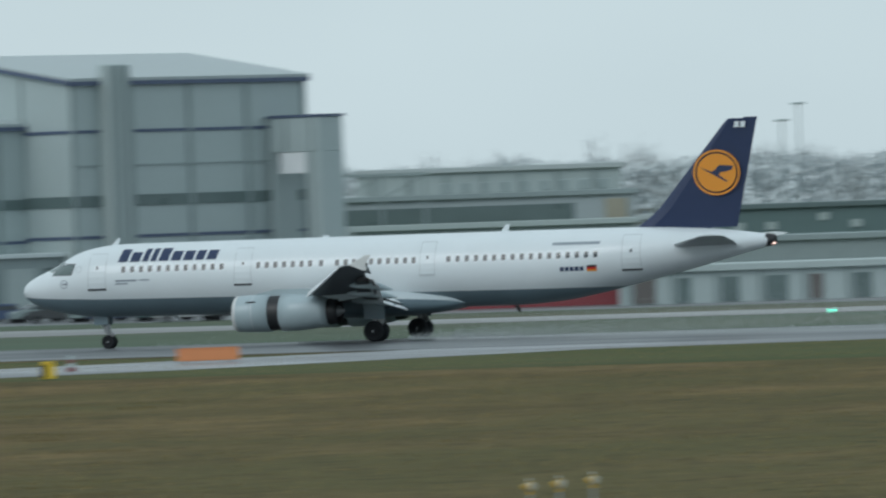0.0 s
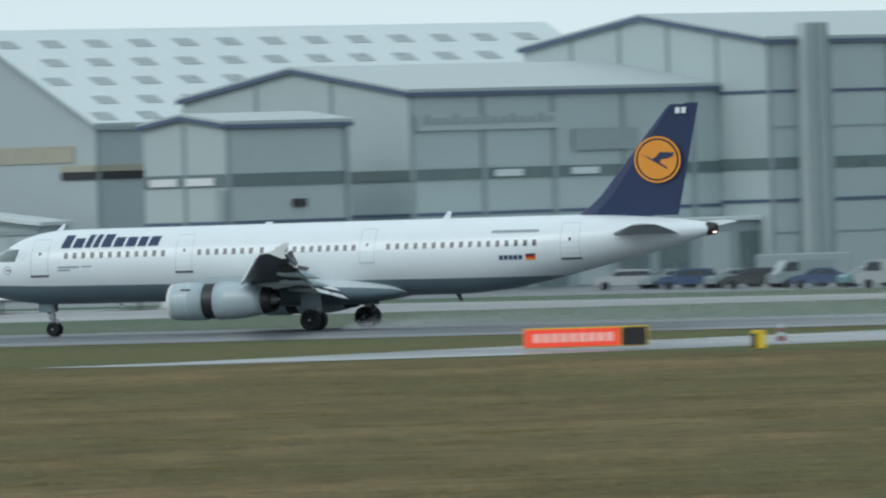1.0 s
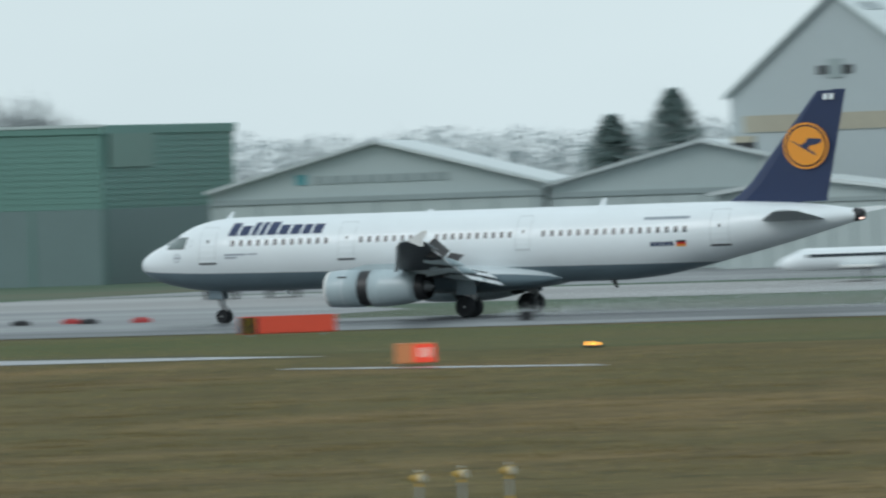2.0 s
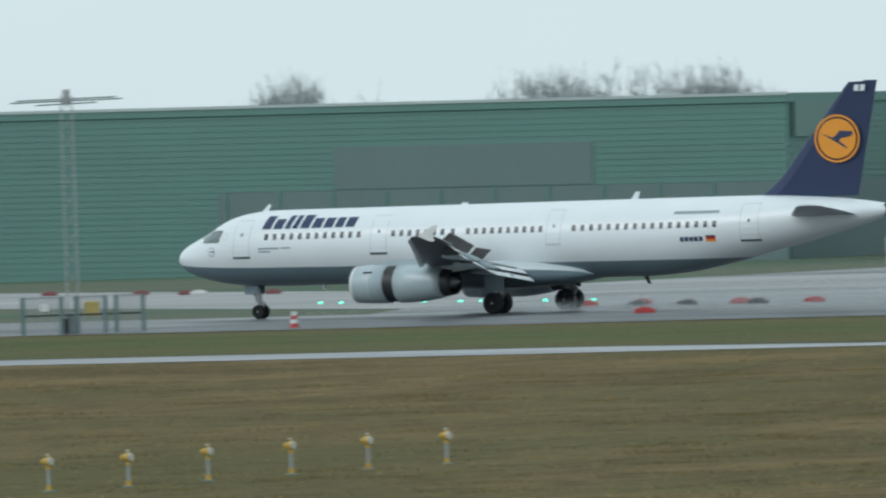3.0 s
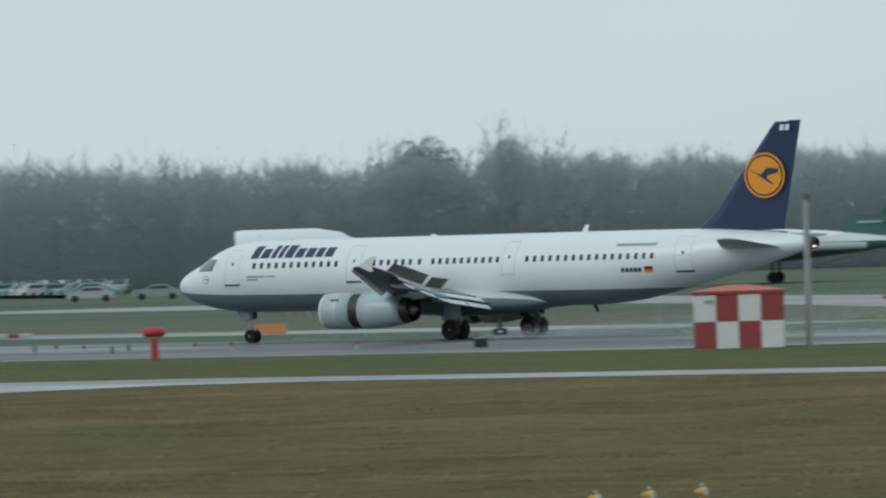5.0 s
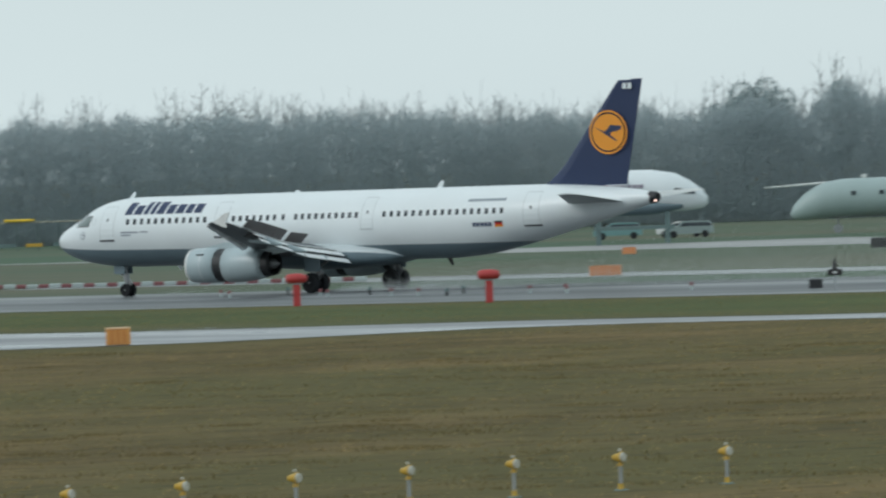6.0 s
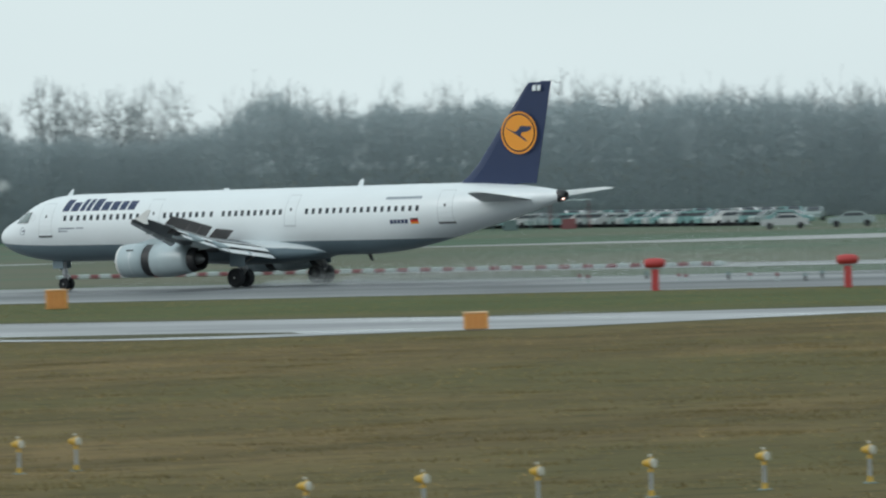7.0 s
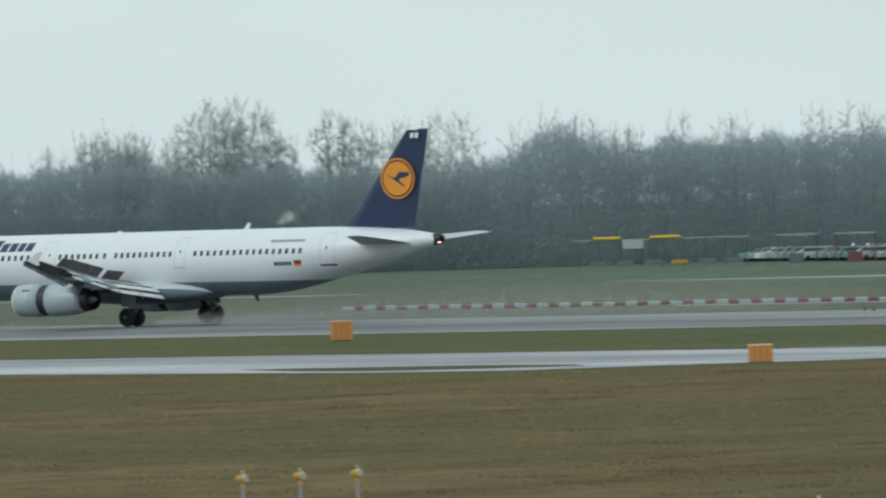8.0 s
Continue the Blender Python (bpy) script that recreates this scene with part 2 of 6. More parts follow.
FAR_TAXI = two_tone("far_concrete", (0.225, 0.222, 0.22), (0.29, 0.282, 0.28), 0.1, rough=0.5, wet=(0.05, 0.3, 0.65), stretch_by=(0.3, 1, 1), bump=0.1, gloss=0.3)
TAXI_DARK = two_tone("damp_concrete", (0.15, 0.158, 0.165), (0.20, 0.205, 0.21), 0.1, rough=0.5, wet=(0.05, 0.3, 0.65), stretch_by=(0.3, 1, 1), bump=0.1, gloss=0.4)


# ---- mesh helpers ----
def mesh_object(name, bm, mat, smooth=False):
    me = bpy.data.meshes.new(name)
    bm.normal_update()
    bm.to_mesh(me)
    bm.free()
    me.materials.append(mat)
    if smooth:
        me.polygons.foreach_set("use_smooth", [True] * len(me.polygons))
    return new(name, me)


def part(name, bm, mat, parent, label="", smooth=False):
    ob = mesh_object(name, bm, mat, smooth)
    ob.parent = parent
    return tagged(ob, label)


def thing(name, m, label, category, group="", kind=""):
    ob = new(name)
    ob.empty_display_size = 0.2
    ob.matrix_world = m
    return tagged(ob, label, category, group, kind)


def box(bm, lo, hi, bevel=0.0, m=None):
    c = [(a + b) / 2 for a, b in zip(lo, hi)]
    s = [abs(b - a) for a, b in zip(lo, hi)]
    r = bmesh.ops.create_cube(bm, size=1, matrix=Matrix.Translation(c) @ Matrix.Diagonal((*s, 1)))
    if bevel:
        e = list({e for v in r["verts"] for e in v.link_edges})
        res = bmesh.ops.bevel(bm, geom=e, offset=bevel, segments=1, affect="EDGES")
        vs = list({v for f in res["faces"] for v in f.verts} | {v for v in r["verts"] if v.is_valid})
    else:
        vs = r["verts"]
    if m is not None:
        bmesh.ops.transform(bm, matrix=m, verts=vs)
    return bm


def boxed(lo, hi, bevel=0.0, m=None):
    return box(bmesh.new(), lo, hi, bevel, m)


def tube(bm, a, b, ra, rb=None, n=10):
    a, b = Vector(a), Vector(b)
    d = b - a
    m = Matrix.Translation((a + b) / 2) @ d.to_track_quat("Z", "Y").to_matrix().to_4x4()
    bmesh.ops.create_cone(bm, cap_ends=True, segments=n, radius1=ra, radius2=ra if rb is None else rb, depth=d.length, matrix=m)
    return bm


def loft(bm, rings, closed=True, caps=True):
    """Skin of quads through rings of equally many points."""
    rows = [[bm.verts.new(p) for p in ring] for ring in rings]
    n = len(rows[0])
    for a, b in zip(rows, rows[1:]):
        for i in range(n if closed else n - 1):
            j = (i + 1) % n
            bm.faces.new((a[i], a[j], b[j], b[i]))
    if caps and closed:
        bm.faces.new(rows[0][::-1])
        bm.faces.new(rows[-1])
    bmesh.ops.remove_doubles(bm, verts=bm.verts, dist=0.0005)
    bmesh.ops.recalc_face_normals(bm, faces=bm.faces)
    return bm


def slab(bm, corners, thick, normal):
    """A plate of the given thickness on a flat outline."""
    n = Vector(normal).normalized() * thick
    low = [bm.verts.new(c) for c in corners]
    high = [bm.verts.new(Vector(c) + n) for c in corners]
    bm.faces.new(low[::-1])
    bm.faces.new(high)
    k = len(low)
    for i in range(k):
        j = (i + 1) % k
        bm.faces.new((low[i], low[j], high[j], high[i]))
    bmesh.ops.recalc_face_normals(bm, faces=bm.faces)
    return bm


def curve_at(points, x):
    """Smooth value at x through (x, y) points."""
    xs, ys = zip(*points)
    if x <= xs[0]:
        return ys[0]
    for i in range(len(xs) - 1):
        if x <= xs[i + 1]:
            h = xs[i + 1] - xs[i]
            s = (x - xs[i]) / h
            def slope(k):
                if k <= 0 or k >= len(xs) - 1:
                    k2 = min(max(k, 0), len(xs) - 2)
                    return (ys[k2 + 1] - ys[k2]) / (xs[k2 + 1] - xs[k2])
                d0, d1 = (ys[k] - ys[k - 1]) / (xs[k] - xs[k - 1]), (ys[k + 1] - ys[k]) / (xs[k + 1] - xs[k])
                return 0 if d0 * d1 <= 0 else 2 * d0 * d1 / (d0 + d1)
            m0, m1 = slope(i) * h, slope(i + 1) * h
            return (2 * s**3 - 3 * s**2 + 1) * ys[i] + (s**3 - 2 * s**2 + s) * m0 + (-2 * s**3 + 3 * s**2) * ys[i + 1] + (s**3 - s**2) * m1
    return ys[-1]


# ---- ground ----
def sheet(name, corners, z, mat, label, category):
    """A flat piece of ground that faces up."""
    bm = bmesh.new()
    bm.faces.new([bm.verts.new((x, y, z)) for x, y in corners])
    bm.normal_update()
    if next(iter(bm.faces)).normal.z < 0:
        bmesh.ops.reverse_faces(bm, faces=bm.faces)
    ob = mesh_object(name, bm, mat)
    return tagged(ob, label, category, kind="structure")


sheet("ground", [(-5200, -1500), (3000, -1500), (3000, 5200), (-5200, 5200)], 0.0, GRASS, "brown and olive winter grass field", "ground")
sheet("ground_verge", [(-1100, 377), (40, 377), (40, 436), (-1100, 436)], 0.012, GRASS_GREEN, "short damp green grass beside the runway", "ground")
sheet("ground_far", [(-1700, 480), (900, 480), (900, 1700), (-1700, 1700)], 0.012, HAZY_FAR_GRASS, "green grass beyond the runway, haze in its colour", "ground")
sheet("road_runway", [(-1100, 431), (-312, 432), (-296, 440), (60, 440), (60, 482), (-1100, 482)], 0.03, ASPHALT, "wet dark grey asphalt runway", "runway")
sheet("road_exit", [(-173, 377), (-166, 374.5), (-150.5, 381), (-138, 396.5), (-133, 408), (-126, 424), (-112, 430), (-40, 433), (-40, 441), (-140, 441), (-160, 405), (-168, 382)], 0.024, TAXI, "wet pale concrete taxiway joining the runway", "taxiway")
sheet("road_service", [(-197, 370), (-222, 368), (-285, 369), (-285, 378.5), (-222, 380), (-206, 375.5)], 0.024, TAXI, "narrow wet concrete service road", "road")
sheet("road_path", [(-166.5, 336), (-175, 338.6), (-186, 344.0), (-186, 345.6), (-177, 342), (-168.5, 338.6)], 0.024, TAXI, "short narrow strip of wet concrete in the grass", "path")
sheet("road_service_west", [(-285, 369), (-285, 378.5), (-300, 379.5), (-320, 374), (-356, 378), (-700, 372), (-700, 330), (-360, 349), (-312, 338), (-304, 338), (-294, 349), (-291, 365)], 0.024, TAXI, "broad wet concrete taxiway", "taxiway")
sheet("road_link", [(-345, 572), (-300, 534), (-250, 536), (-190, 543), (60, 548), (60, 566), (-190, 566), (-225, 576), (-262, 592), (-345, 606)], 0.024, FAR_TAXI, "pale damp concrete taxiway behind the runway", "taxiway")
sheet("road_link_spur", [(-296, 482), (-262, 482), (-266, 512), (-284, 535), (-318, 549), (-306, 503)], 0.028, TAXI_DARK, "damp concrete taxiway joining the runway", "taxiway")
sheet("road_far_taxiway", [(-450, 513), (-357, 501), (-352, 513), (-450, 529)], 0.024, TAXI_DARK, "narrow wet concrete strip beyond the runway", "taxiway")
sheet("road_far_line", [(-1100, 600), (-560, 600), (-556, 605), (-1100, 605)], 0.024, TAXI_DARK, "thin pale concrete path across the far grass", "path")
sheet("road_apron", [(-345, 607), (-262, 607), (-200, 598), (200, 590), (200, 720), (-345, 720)], 0.024, TAXI_DARK, "grey concrete apron before the hangars", "apron")
sheet("road_diagonal", [(-296, 494), (-318, 510), (-339, 526), (-365, 545), (-400, 578), (-439, 612), (-470, 634), (-520, 640), (-575, 651), (-577, 653), (-545, 656), (-506, 680), (-471, 658), (-387, 603), (-345, 571), (-300, 535)], 0.018, FAR_TAXI, "grey concrete taxiway running past the green hall", "taxiway")


def puddle(x0, x1, y0, y1, wide, seed):
    """Long uneven film of standing water along the taxiway's edge."""
    g = random.Random(seed)
    n = 14
    near, far = [], []
    for k in range(n + 1):
        q = k / n
        w = wide * math.sin(math.pi * min(1, max(0.02, q))) ** 0.5 * g.uniform(0.35, 1.0)
        x, y = x0 + (x1 - x0) * q, y0 + (y1 - y0) * q + g.uniform(-0.3, 0.3)
        near.append((x, y - w))
        far.append((x, y + w * 0.6))
    sheet("water_puddle", near + far[::-1], 0.029, PUDDLE, "shallow rain puddle on wet concrete", "puddle")


puddle(-352, -337, 373.6, 374.6, 1.0, 1)
puddle(-323, -316, 378.2, 379.0, 0.6, 2)
puddle(-320, -308, 372.0, 374.6, 0.8, 3)
puddle(-375, -356, 372.6, 373.4, 0.9, 4)
# thin dark sheet painted in as the shadow of the grass edge
sheet("ground_edge", [(-208, 377), (-222, 380), (-285, 378.5), (-300, 379.5), (-320, 374), (-356, 378), (-500, 375.5), (-500, 378), (-356, 380.6), (-320, 376.8), (-300, 381.8), (-285, 380.8), (-222, 382.2), (-208, 379)], 0.026, RANK_AND_SHADOW_GROUND, "dark strip as the grass edge's shadow along the concrete", "ground")
sheet("ground_tongue", [(-306, 345), (-309, 347.5), (-316, 349.0), (-324, 348.6), (-330, 348.0), (-322, 343), (-314, 340.5), (-309, 342.5)], 0.03, RANK_AND_SHADOW_GROUND, "dark rank grass in a tongue on the concrete", "ground")


# ---- hangars and sheds ----
def frame_at(corner, turn):
    """Pose at a corner; local x runs along the gable, local y along the ridge."""
    return Matrix.Translation((*corner, 0)) @ Matrix.Rotation(turn, 4, "Z")


def gable_wall(width, eave, ridge, thick, at_y, apex=0.5):
    bm = bmesh.new()
    return slab(bm, [(0, at_y, 0), (width, at_y, 0), (width, at_y, eave), (width * apex, at_y, ridge), (0, at_y, eave)], thick, (0, 1, 0))


def hangar(name, m, width, length, eave, ridge, wall, roof, trim, label, bands=(), ribs=6, side_ribs=6, apex=0.5, lines=()):
    """Gabled hall: its gable is the wall y = 0 (x from 0 to width), its long side the wall x = width... """
    h = thing(name, m, label, "hangar")
    part("gable_wall", gable_wall(width, eave, ridge, 0.3, 0, apex), wall, h)
    part("gable_wall", gable_wall(width, eave, ridge, 0.3, length - 0.3, apex), wall, h)
    part("side_wall", boxed((width - 0.3, 0.3, 0), (width, length - 0.3, eave)), wall, h)
    part("side_wall", boxed((0, 0.3, 0), (0.3, length - 0.3, eave)), wall, h)
    xa = width * apex
    for x0, z0, x1, z1 in ((-0.3, eave, xa, ridge), (xa, ridge, width + 0.3, eave)):
        d = Vector((x1 - x0, 0, z1 - z0)).normalized()
        n = Vector((-d.z, 0, d.x))
        part("roof", slab(bmesh.new(), [(x0, -0.35, z0 + 0.02), (x1, -0.35, z1 + 0.02), (x1, length + 0.3, z1 + 0.02), (x0, length + 0.3, z0 + 0.02)], 0.25, n), roof, h)
        part("verge_trim", slab(bmesh.new(), [(x0, -0.42, z0 - 0.22), (x1, -0.42, z1 - 0.22), (x1, -0.36, z1 - 0.22), (x0, -0.36, z0 - 0.22)], 0.3, n), trim, h)
    part("eave_trim", boxed((width + 0.02, -0.4, eave - 0.30), (width + 0.36, length + 0.3, eave + 0.02)), trim, h)
    for z0, z1, mat, depth in bands:
        part("glazing_band", boxed((-0.02, -depth, z0), (width + depth, length, z1)), mat, h)
    for k in range(1, ribs):
        x = width * k / ribs
        top = eave + (ridge - eave) * (1 - abs(x - xa) / (xa if x < xa else width - xa)) - 0.35
        part("pilaster", boxed((x - 0.14, -0.13, 0), (x + 0.14, -0.002, top)), TRIM_GREY, h)
    for k in range(side_ribs + 1):
        y = 0.2 + (length - 0.4) * k / max(side_ribs, 1)
        part("pilaster", boxed((width + 0.002, y - 0.2, 0), (width + 0.16, y + 0.2, eave - 0.32)), TRIM_GREY, h)
    for z in lines:
        part("sheeting_rail", boxed((-0.05, -0.1, z - 0.12), (width + 0.1, length, z + 0.12)), trim, h)
    return h


TURN = math.atan2(-0.39, 0.92)        # gables run along (0.92, -0.39), ridges along (0.39, 0.92)
UX, UY, VX, VY = 0.9207, -0.3903, 0.3903, 0.9207


def left_of(corner, width):
    return (corner[0] - UX * width, corner[1] - UY * width)


h1 = hangar("tall_hangar", frame_at(left_of((-248.8, 675.6), 25.4), TURN), 25.4, 26.8, 17.8, 19.9, CLAD, ROOF, HAZY_TRIM_BLUE,
            "tall grey metal-clad hangar with dark blue trim", bands=((8.15, 9.0, BAND, 0.10),), ribs=5, side_ribs=4, lines=(13.95, 5.8))
for z in (11.3, 3.4):
    part("sheeting_rail", boxed((25.4, 0.2, z - 0.06), (25.49, 26.6, z + 0.06)), TRIM_GREY, h1)
# stair tower
part("stair_tower", boxed((25.4, 3.2, 0), (26.6, 5.4, 19.1), 0.12), CLAD_B, h1, "pale ribbed stair tower")
for y in (3.3, 4.3, 5.3):
    part("tower_rib", boxed((26.6, y - 0.16, 0), (26.75, y + 0.16, 19.0)), TRIM_GREY, h1)
# annex portal
annex = thing("portal_frame", frame_at((-236.4, 696.0), TURN), "grey clad portal with an open bay beside the hangar", "portal")
part("beam", boxed((-3.2, -1.4, 11.9), (2.1, 1.4, 14.6), 0.05), CLAD, annex)
part("column", boxed((0.6, -1.4, 0), (2.1, 1.4, 11.9), 0.05), CLAD, annex)
part("column", boxed((-3.2, -1.4, 0), (-2.75, 1.4, 11.9), 0.05), CLAD, annex)
# added pale panel, bright like the sky that shows through the open bay
part("pale_panel", boxed((-2.2, -1.3, 10.25), (0.6, -1.2, 11.9)), FLAP_LIGHT, annex, "pale panel in place of sky through the open bay")
part("edge_trim", boxed((-3.3, -1.5, 14.6), (2.2, 1.5, 14.82)), HAZY_TRIM_BLUE, annex)
for x in (-1.4, 1.3):
    part("pilaster", boxed((x - 0.1, -1.52, 0 if x > 0 else 12.0), (x + 0.1, -1.41, 14.5)), TRIM_GREY, annex)

h2 = hangar("wide_hangar", frame_at(left_of((-266.1, 647.5), 23.9), TURN), 23.9, 37.2, 14.5, 16.5, CLAD, ROOF, HAZY_TRIM_BLUE,
            "wide grey metal-clad hangar with a glazed band", bands=((8.1, 8.9, BAND, 0.12),), ribs=3, side_ribs=5, lines=(5.6,))
part("name_board", boxed((24.02, 0.7, 11.7), (24.15, 15.6, 12.85)), CLAD_B, h2)
for k in range(14):
    y0 = 1.3 + k * 0.98
    part("sign_bar", boxed((24.16, y0, 12.2), (24.22, y0 + 0.7, 12.65 + 0.22 * (k % 3 == 0))), TRIM_GREY, h2)
part("louvre_panel", boxed((24.02, 16.8, 10.0), (24.2, 23.6, 11.6)), TRIM_GREY, h2)
for k in range(3):
    part("pale_window", boxed((24.02, 8.6 + 8 * k, 8.25), (24.15, 11.4 + 8 * k, 8.75)), ROOF_LIGHT, h2)
part("canopy", boxed((24.0, -2.0, 4.4), (28.0, 36.0, 4.75), 0.05), ROOF_LIGHT, h2)
part("canopy_wall", boxed((24.0, -1.5, 0), (27.6, 35.0, 4.4)), TRIM_GREY, h2)
for k in range(8):
    part("canopy_door", boxed((27.6, 0.5 + 4.3 * k, 0.1), (27.7, 3.6 + 4.3 * k, 3.6)), BAND if k % 3 else CLAD_B, h2)

h2b = hangar("low_hangar", frame_at(left_of((-272.8, 629.4), 8.5), TURN), 8.5, 12.2, 12.5, 13.15, CLAD_B, ROOF, HAZY_TRIM_BLUE,
             "low grey metal-clad hangar bay", bands=((8.1, 9.0, BAND, 0.1),), ribs=2, side_ribs=1, lines=(5.5,))
for x in (0.7, 4.5):
    part("pale_window", boxed((x, -0.2, 8.2), (x + 2.9, -0.12, 8.75)), OFFWHITE, h2b)
part("dark_window", boxed((8.5, 6.5, 6.5), (8.7, 7.8, 7.1)), DARK, h2b)
part("dark_door", boxed((7.6, -0.2, 5.6), (8.5, -0.14, 7.9)), TRIM_GREY, h2b)

h3 = hangar("great_hangar", frame_at(left_of((-307.6, 684.0), 26.3), TURN), 26.3, 63.5, 13.1, 20.7, CLAD_BIG, ROOF_LIGHT, TRIM_GREY,
            "great blue-grey hangar with rows of skylights", bands=(), ribs=1, side_ribs=5, apex=0.47)
part("beige_band", boxed((1.6, -0.12, 10.35), (24.0, -0.003, 11.65)), BEIGE, h3)
for x0, x1 in ((0.3, 2.8), (22.5, 26.5)):
    part("dark_vent", boxed((x0, -0.18, 9.0), (x1, -0.004, 9.6)), DARK, h3)
    part("vent_hood", boxed((x0, -0.25, 9.61), (x1, -0.004, 10.1)), BEIGE, h3)
part("dark_vent", boxed((26.302, 0.2, 9.0), (26.45, 8.2, 9.6)), DARK, h3)
part("vent_hood", boxed((26.302, 0.2, 9.61), (26.5, 8.2, 10.1)), BEIGE, h3)
for x0, x1, z0, z1, mt in ((10.3, 11.4, 14.6, 15.3, DARK), (13.2, 14.3, 14.6, 15.3, DARK), (11.5, 13.1, 14.3, 15.8, TRIM_GREY)):
    part("gable_emblem", boxed((x0, -0.14, z0), (x1, -0.004, z1), 0.05), mt, h3)
sl = Vector((26.6 - 26.3 * 0.47, 0, 13.1 - 20.7))
for row, s in enumerate((0.16, 0.36, 0.56, 0.76, 0.93)):
    for k in range(13):
        y = 1.6 + k * 4.8 + (2.4 if row % 2 else 0)
        if y > 61:
            continue
        c = Vector((26.3 * 0.47, y, 20.7)) + sl * s
        d = sl.normalized()
        n = Vector((-d.z, 0, d.x))
        bm = slab(bmesh.new(), [c - d * 0.65 + Vector((0, -1.0, 0)) + n * 0.26, c + d * 0.65 + Vector((0, -1.0, 0)) + n * 0.26, c + d * 0.65 + Vector((0, 1.0, 0)) + n * 0.26, c - d * 0.65 + Vector((0, 1.0, 0)) + n * 0.26], 0.05, n)
        part("skylight", bm, SKYLIGHT, h3)


def shed(name, left, right, depth, eave, ridge, label, sign=False, apex=0.5):
    a, b = Vector(left), Vector(right)
    w = (b - a).length
    m = Matrix.Translation((a.x, a.y, 0)) @ Matrix.Rotation(math.atan2(b.y - a.y, b.x - a.x), 4, "Z")
    h = thing(name, m, label, "shed")
    part("gable_wall", gable_wall(w, eave, ridge, 0.3, 0, apex), CLAD, h)
    part("gable_wall", gable_wall(w, eave, ridge, 0.3, depth, apex), CLAD, h)
    for x in (0, w - 0.3):
        part("side_wall", boxed((x, 0.3, 0), (x + 0.3, depth, eave)), CLAD, h)
    for x0, z0, x1, z1 in ((-0.3, eave - 0.05, w * apex, ridge + 0.05), (w * apex, ridge + 0.05, w + 0.4, eave - 0.05)):
        d = Vector((x1 - x0, 0, z1 - z0)).normalized()
        # right slope in the lighter sheet: the light it catches is put into its colour
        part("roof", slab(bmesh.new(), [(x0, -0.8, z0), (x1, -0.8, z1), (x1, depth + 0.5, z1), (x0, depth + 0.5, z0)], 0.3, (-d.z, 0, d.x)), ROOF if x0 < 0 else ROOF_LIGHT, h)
    part("door_band", boxed((0.4, -0.12, 0), (w - 0.4, -0.003, eave * 0.86)), CLAD_B, h, "pale sliding doors")
    for k in range(9):
        x = 0.6 + (w - 1.4) * k / 8
        part("door_leaf_edge", boxed((x, -0.2, 0), (x + 0.15, -0.13, eave * 0.86)), TRIM_GREY, h)
    part("fascia", boxed((0, -0.25, eave * 0.87), (w, -0.01, eave * 0.93)), TRIM_GREY, h)
    if sign:
        part("sign_emblem", boxed((w * 0.26, -0.1, eave + 0.5), (w * 0.29, -0.003, eave + 1.3)), material("teal_sign", (0.08, 0.3, 0.33), 0.5), h)
        for k in range(8):
            part("sign_bar", boxed((w * 0.31 + k * 1.35, -0.1, eave + 0.55), (w * 0.31 + k * 1.35 + 1.1, -0.003, eave + 1.15)), TRIM_GREY, h)
    return h


shed("gabled_shed", (-368.2, 676.2), (-344.3, 686.3), 40, 7.0, 10.5, "pale gabled hangar shed with sliding doors", True)
shed("gabled_shed", (-344.0, 686.6), (-322.0, 695.9), 36, 6.7, 9.7, "grey gabled hangar shed with pale doors")
shed("gabled_shed", (-325.5, 678.0), (-309.0, 676.5), 4, 5.6, 6.6, "low pale lean shed beside the great hangar")

# ---- green hall ----
ga, gb = Vector((-463.6, 688.4)), Vector((-390.1, 698.4))
gw = (gb - ga).length
green = thing("green_hall", Matrix.Translation((ga.x, ga.y, 0)) @ Matrix.Rotation(math.atan2(gb.y - ga.y, gb.x - ga.x), 4, "Z") @ Matrix.Rotation(radians(0.55), 4, "Y"), "long green ribbed metal hangar", "hangar")
part("front_wall", boxed((0, 0, 0), (gw, 0.4, 12.85)), HAZY_GREEN_CLAD, green)
part("back_wall", boxed((0, 30, 0), (gw, 30.4, 12.85)), HAZY_GREEN_CLAD, green)
part("end_wall", boxed((0, 0.4, 0), (0.4, 30, 12.85)), HAZY_GREEN_CLAD, green)
part("end_wall", boxed((gw - 0.4, 0.4, 0), (gw, 30, 12.85)), HAZY_GREEN_CLAD, green)
part("roof", boxed((-0.2, -0.2, 12.85), (gw + 0.2, 30.6, 13.6), 0.05), HAZY_GREEN_CLAD, green)
part("eave_cap", boxed((-0.25, -0.3, 13.42), (gw + 0.25, -0.21, 13.66)), CLAD_B, green, "pale eave capping")
part("corner_flashing", boxed((-0.3, -0.32, 0), (0.0, 0.05, 13.4)), CLAD_B, green, "pale corner flashing")
part("lower_wall", boxed((26, -0.1, 0), (gw, -0.003, 6.8)), GREEN_DARK, green, "grey-green sliding doors")
part("lower_wall", boxed((36, -0.10, 6.9), (58, -0.003, 10.2)), GREEN_DARK, green, "grey-green door panel")
part("lower_wall", boxed((gw + 0.003, 0.4, 0), (gw + 0.1, 29.6, 6.8)), GREEN_DARK, green, "grey-green end wall sheeting")
for k in range(26):
    part("rib", boxed((0.0, -0.04, 0.6 + k * 0.48), (26.0 if k < 13 else gw, -0.003, 0.78 + k * 0.48)), HAZY_GREEN_CLAD, green)
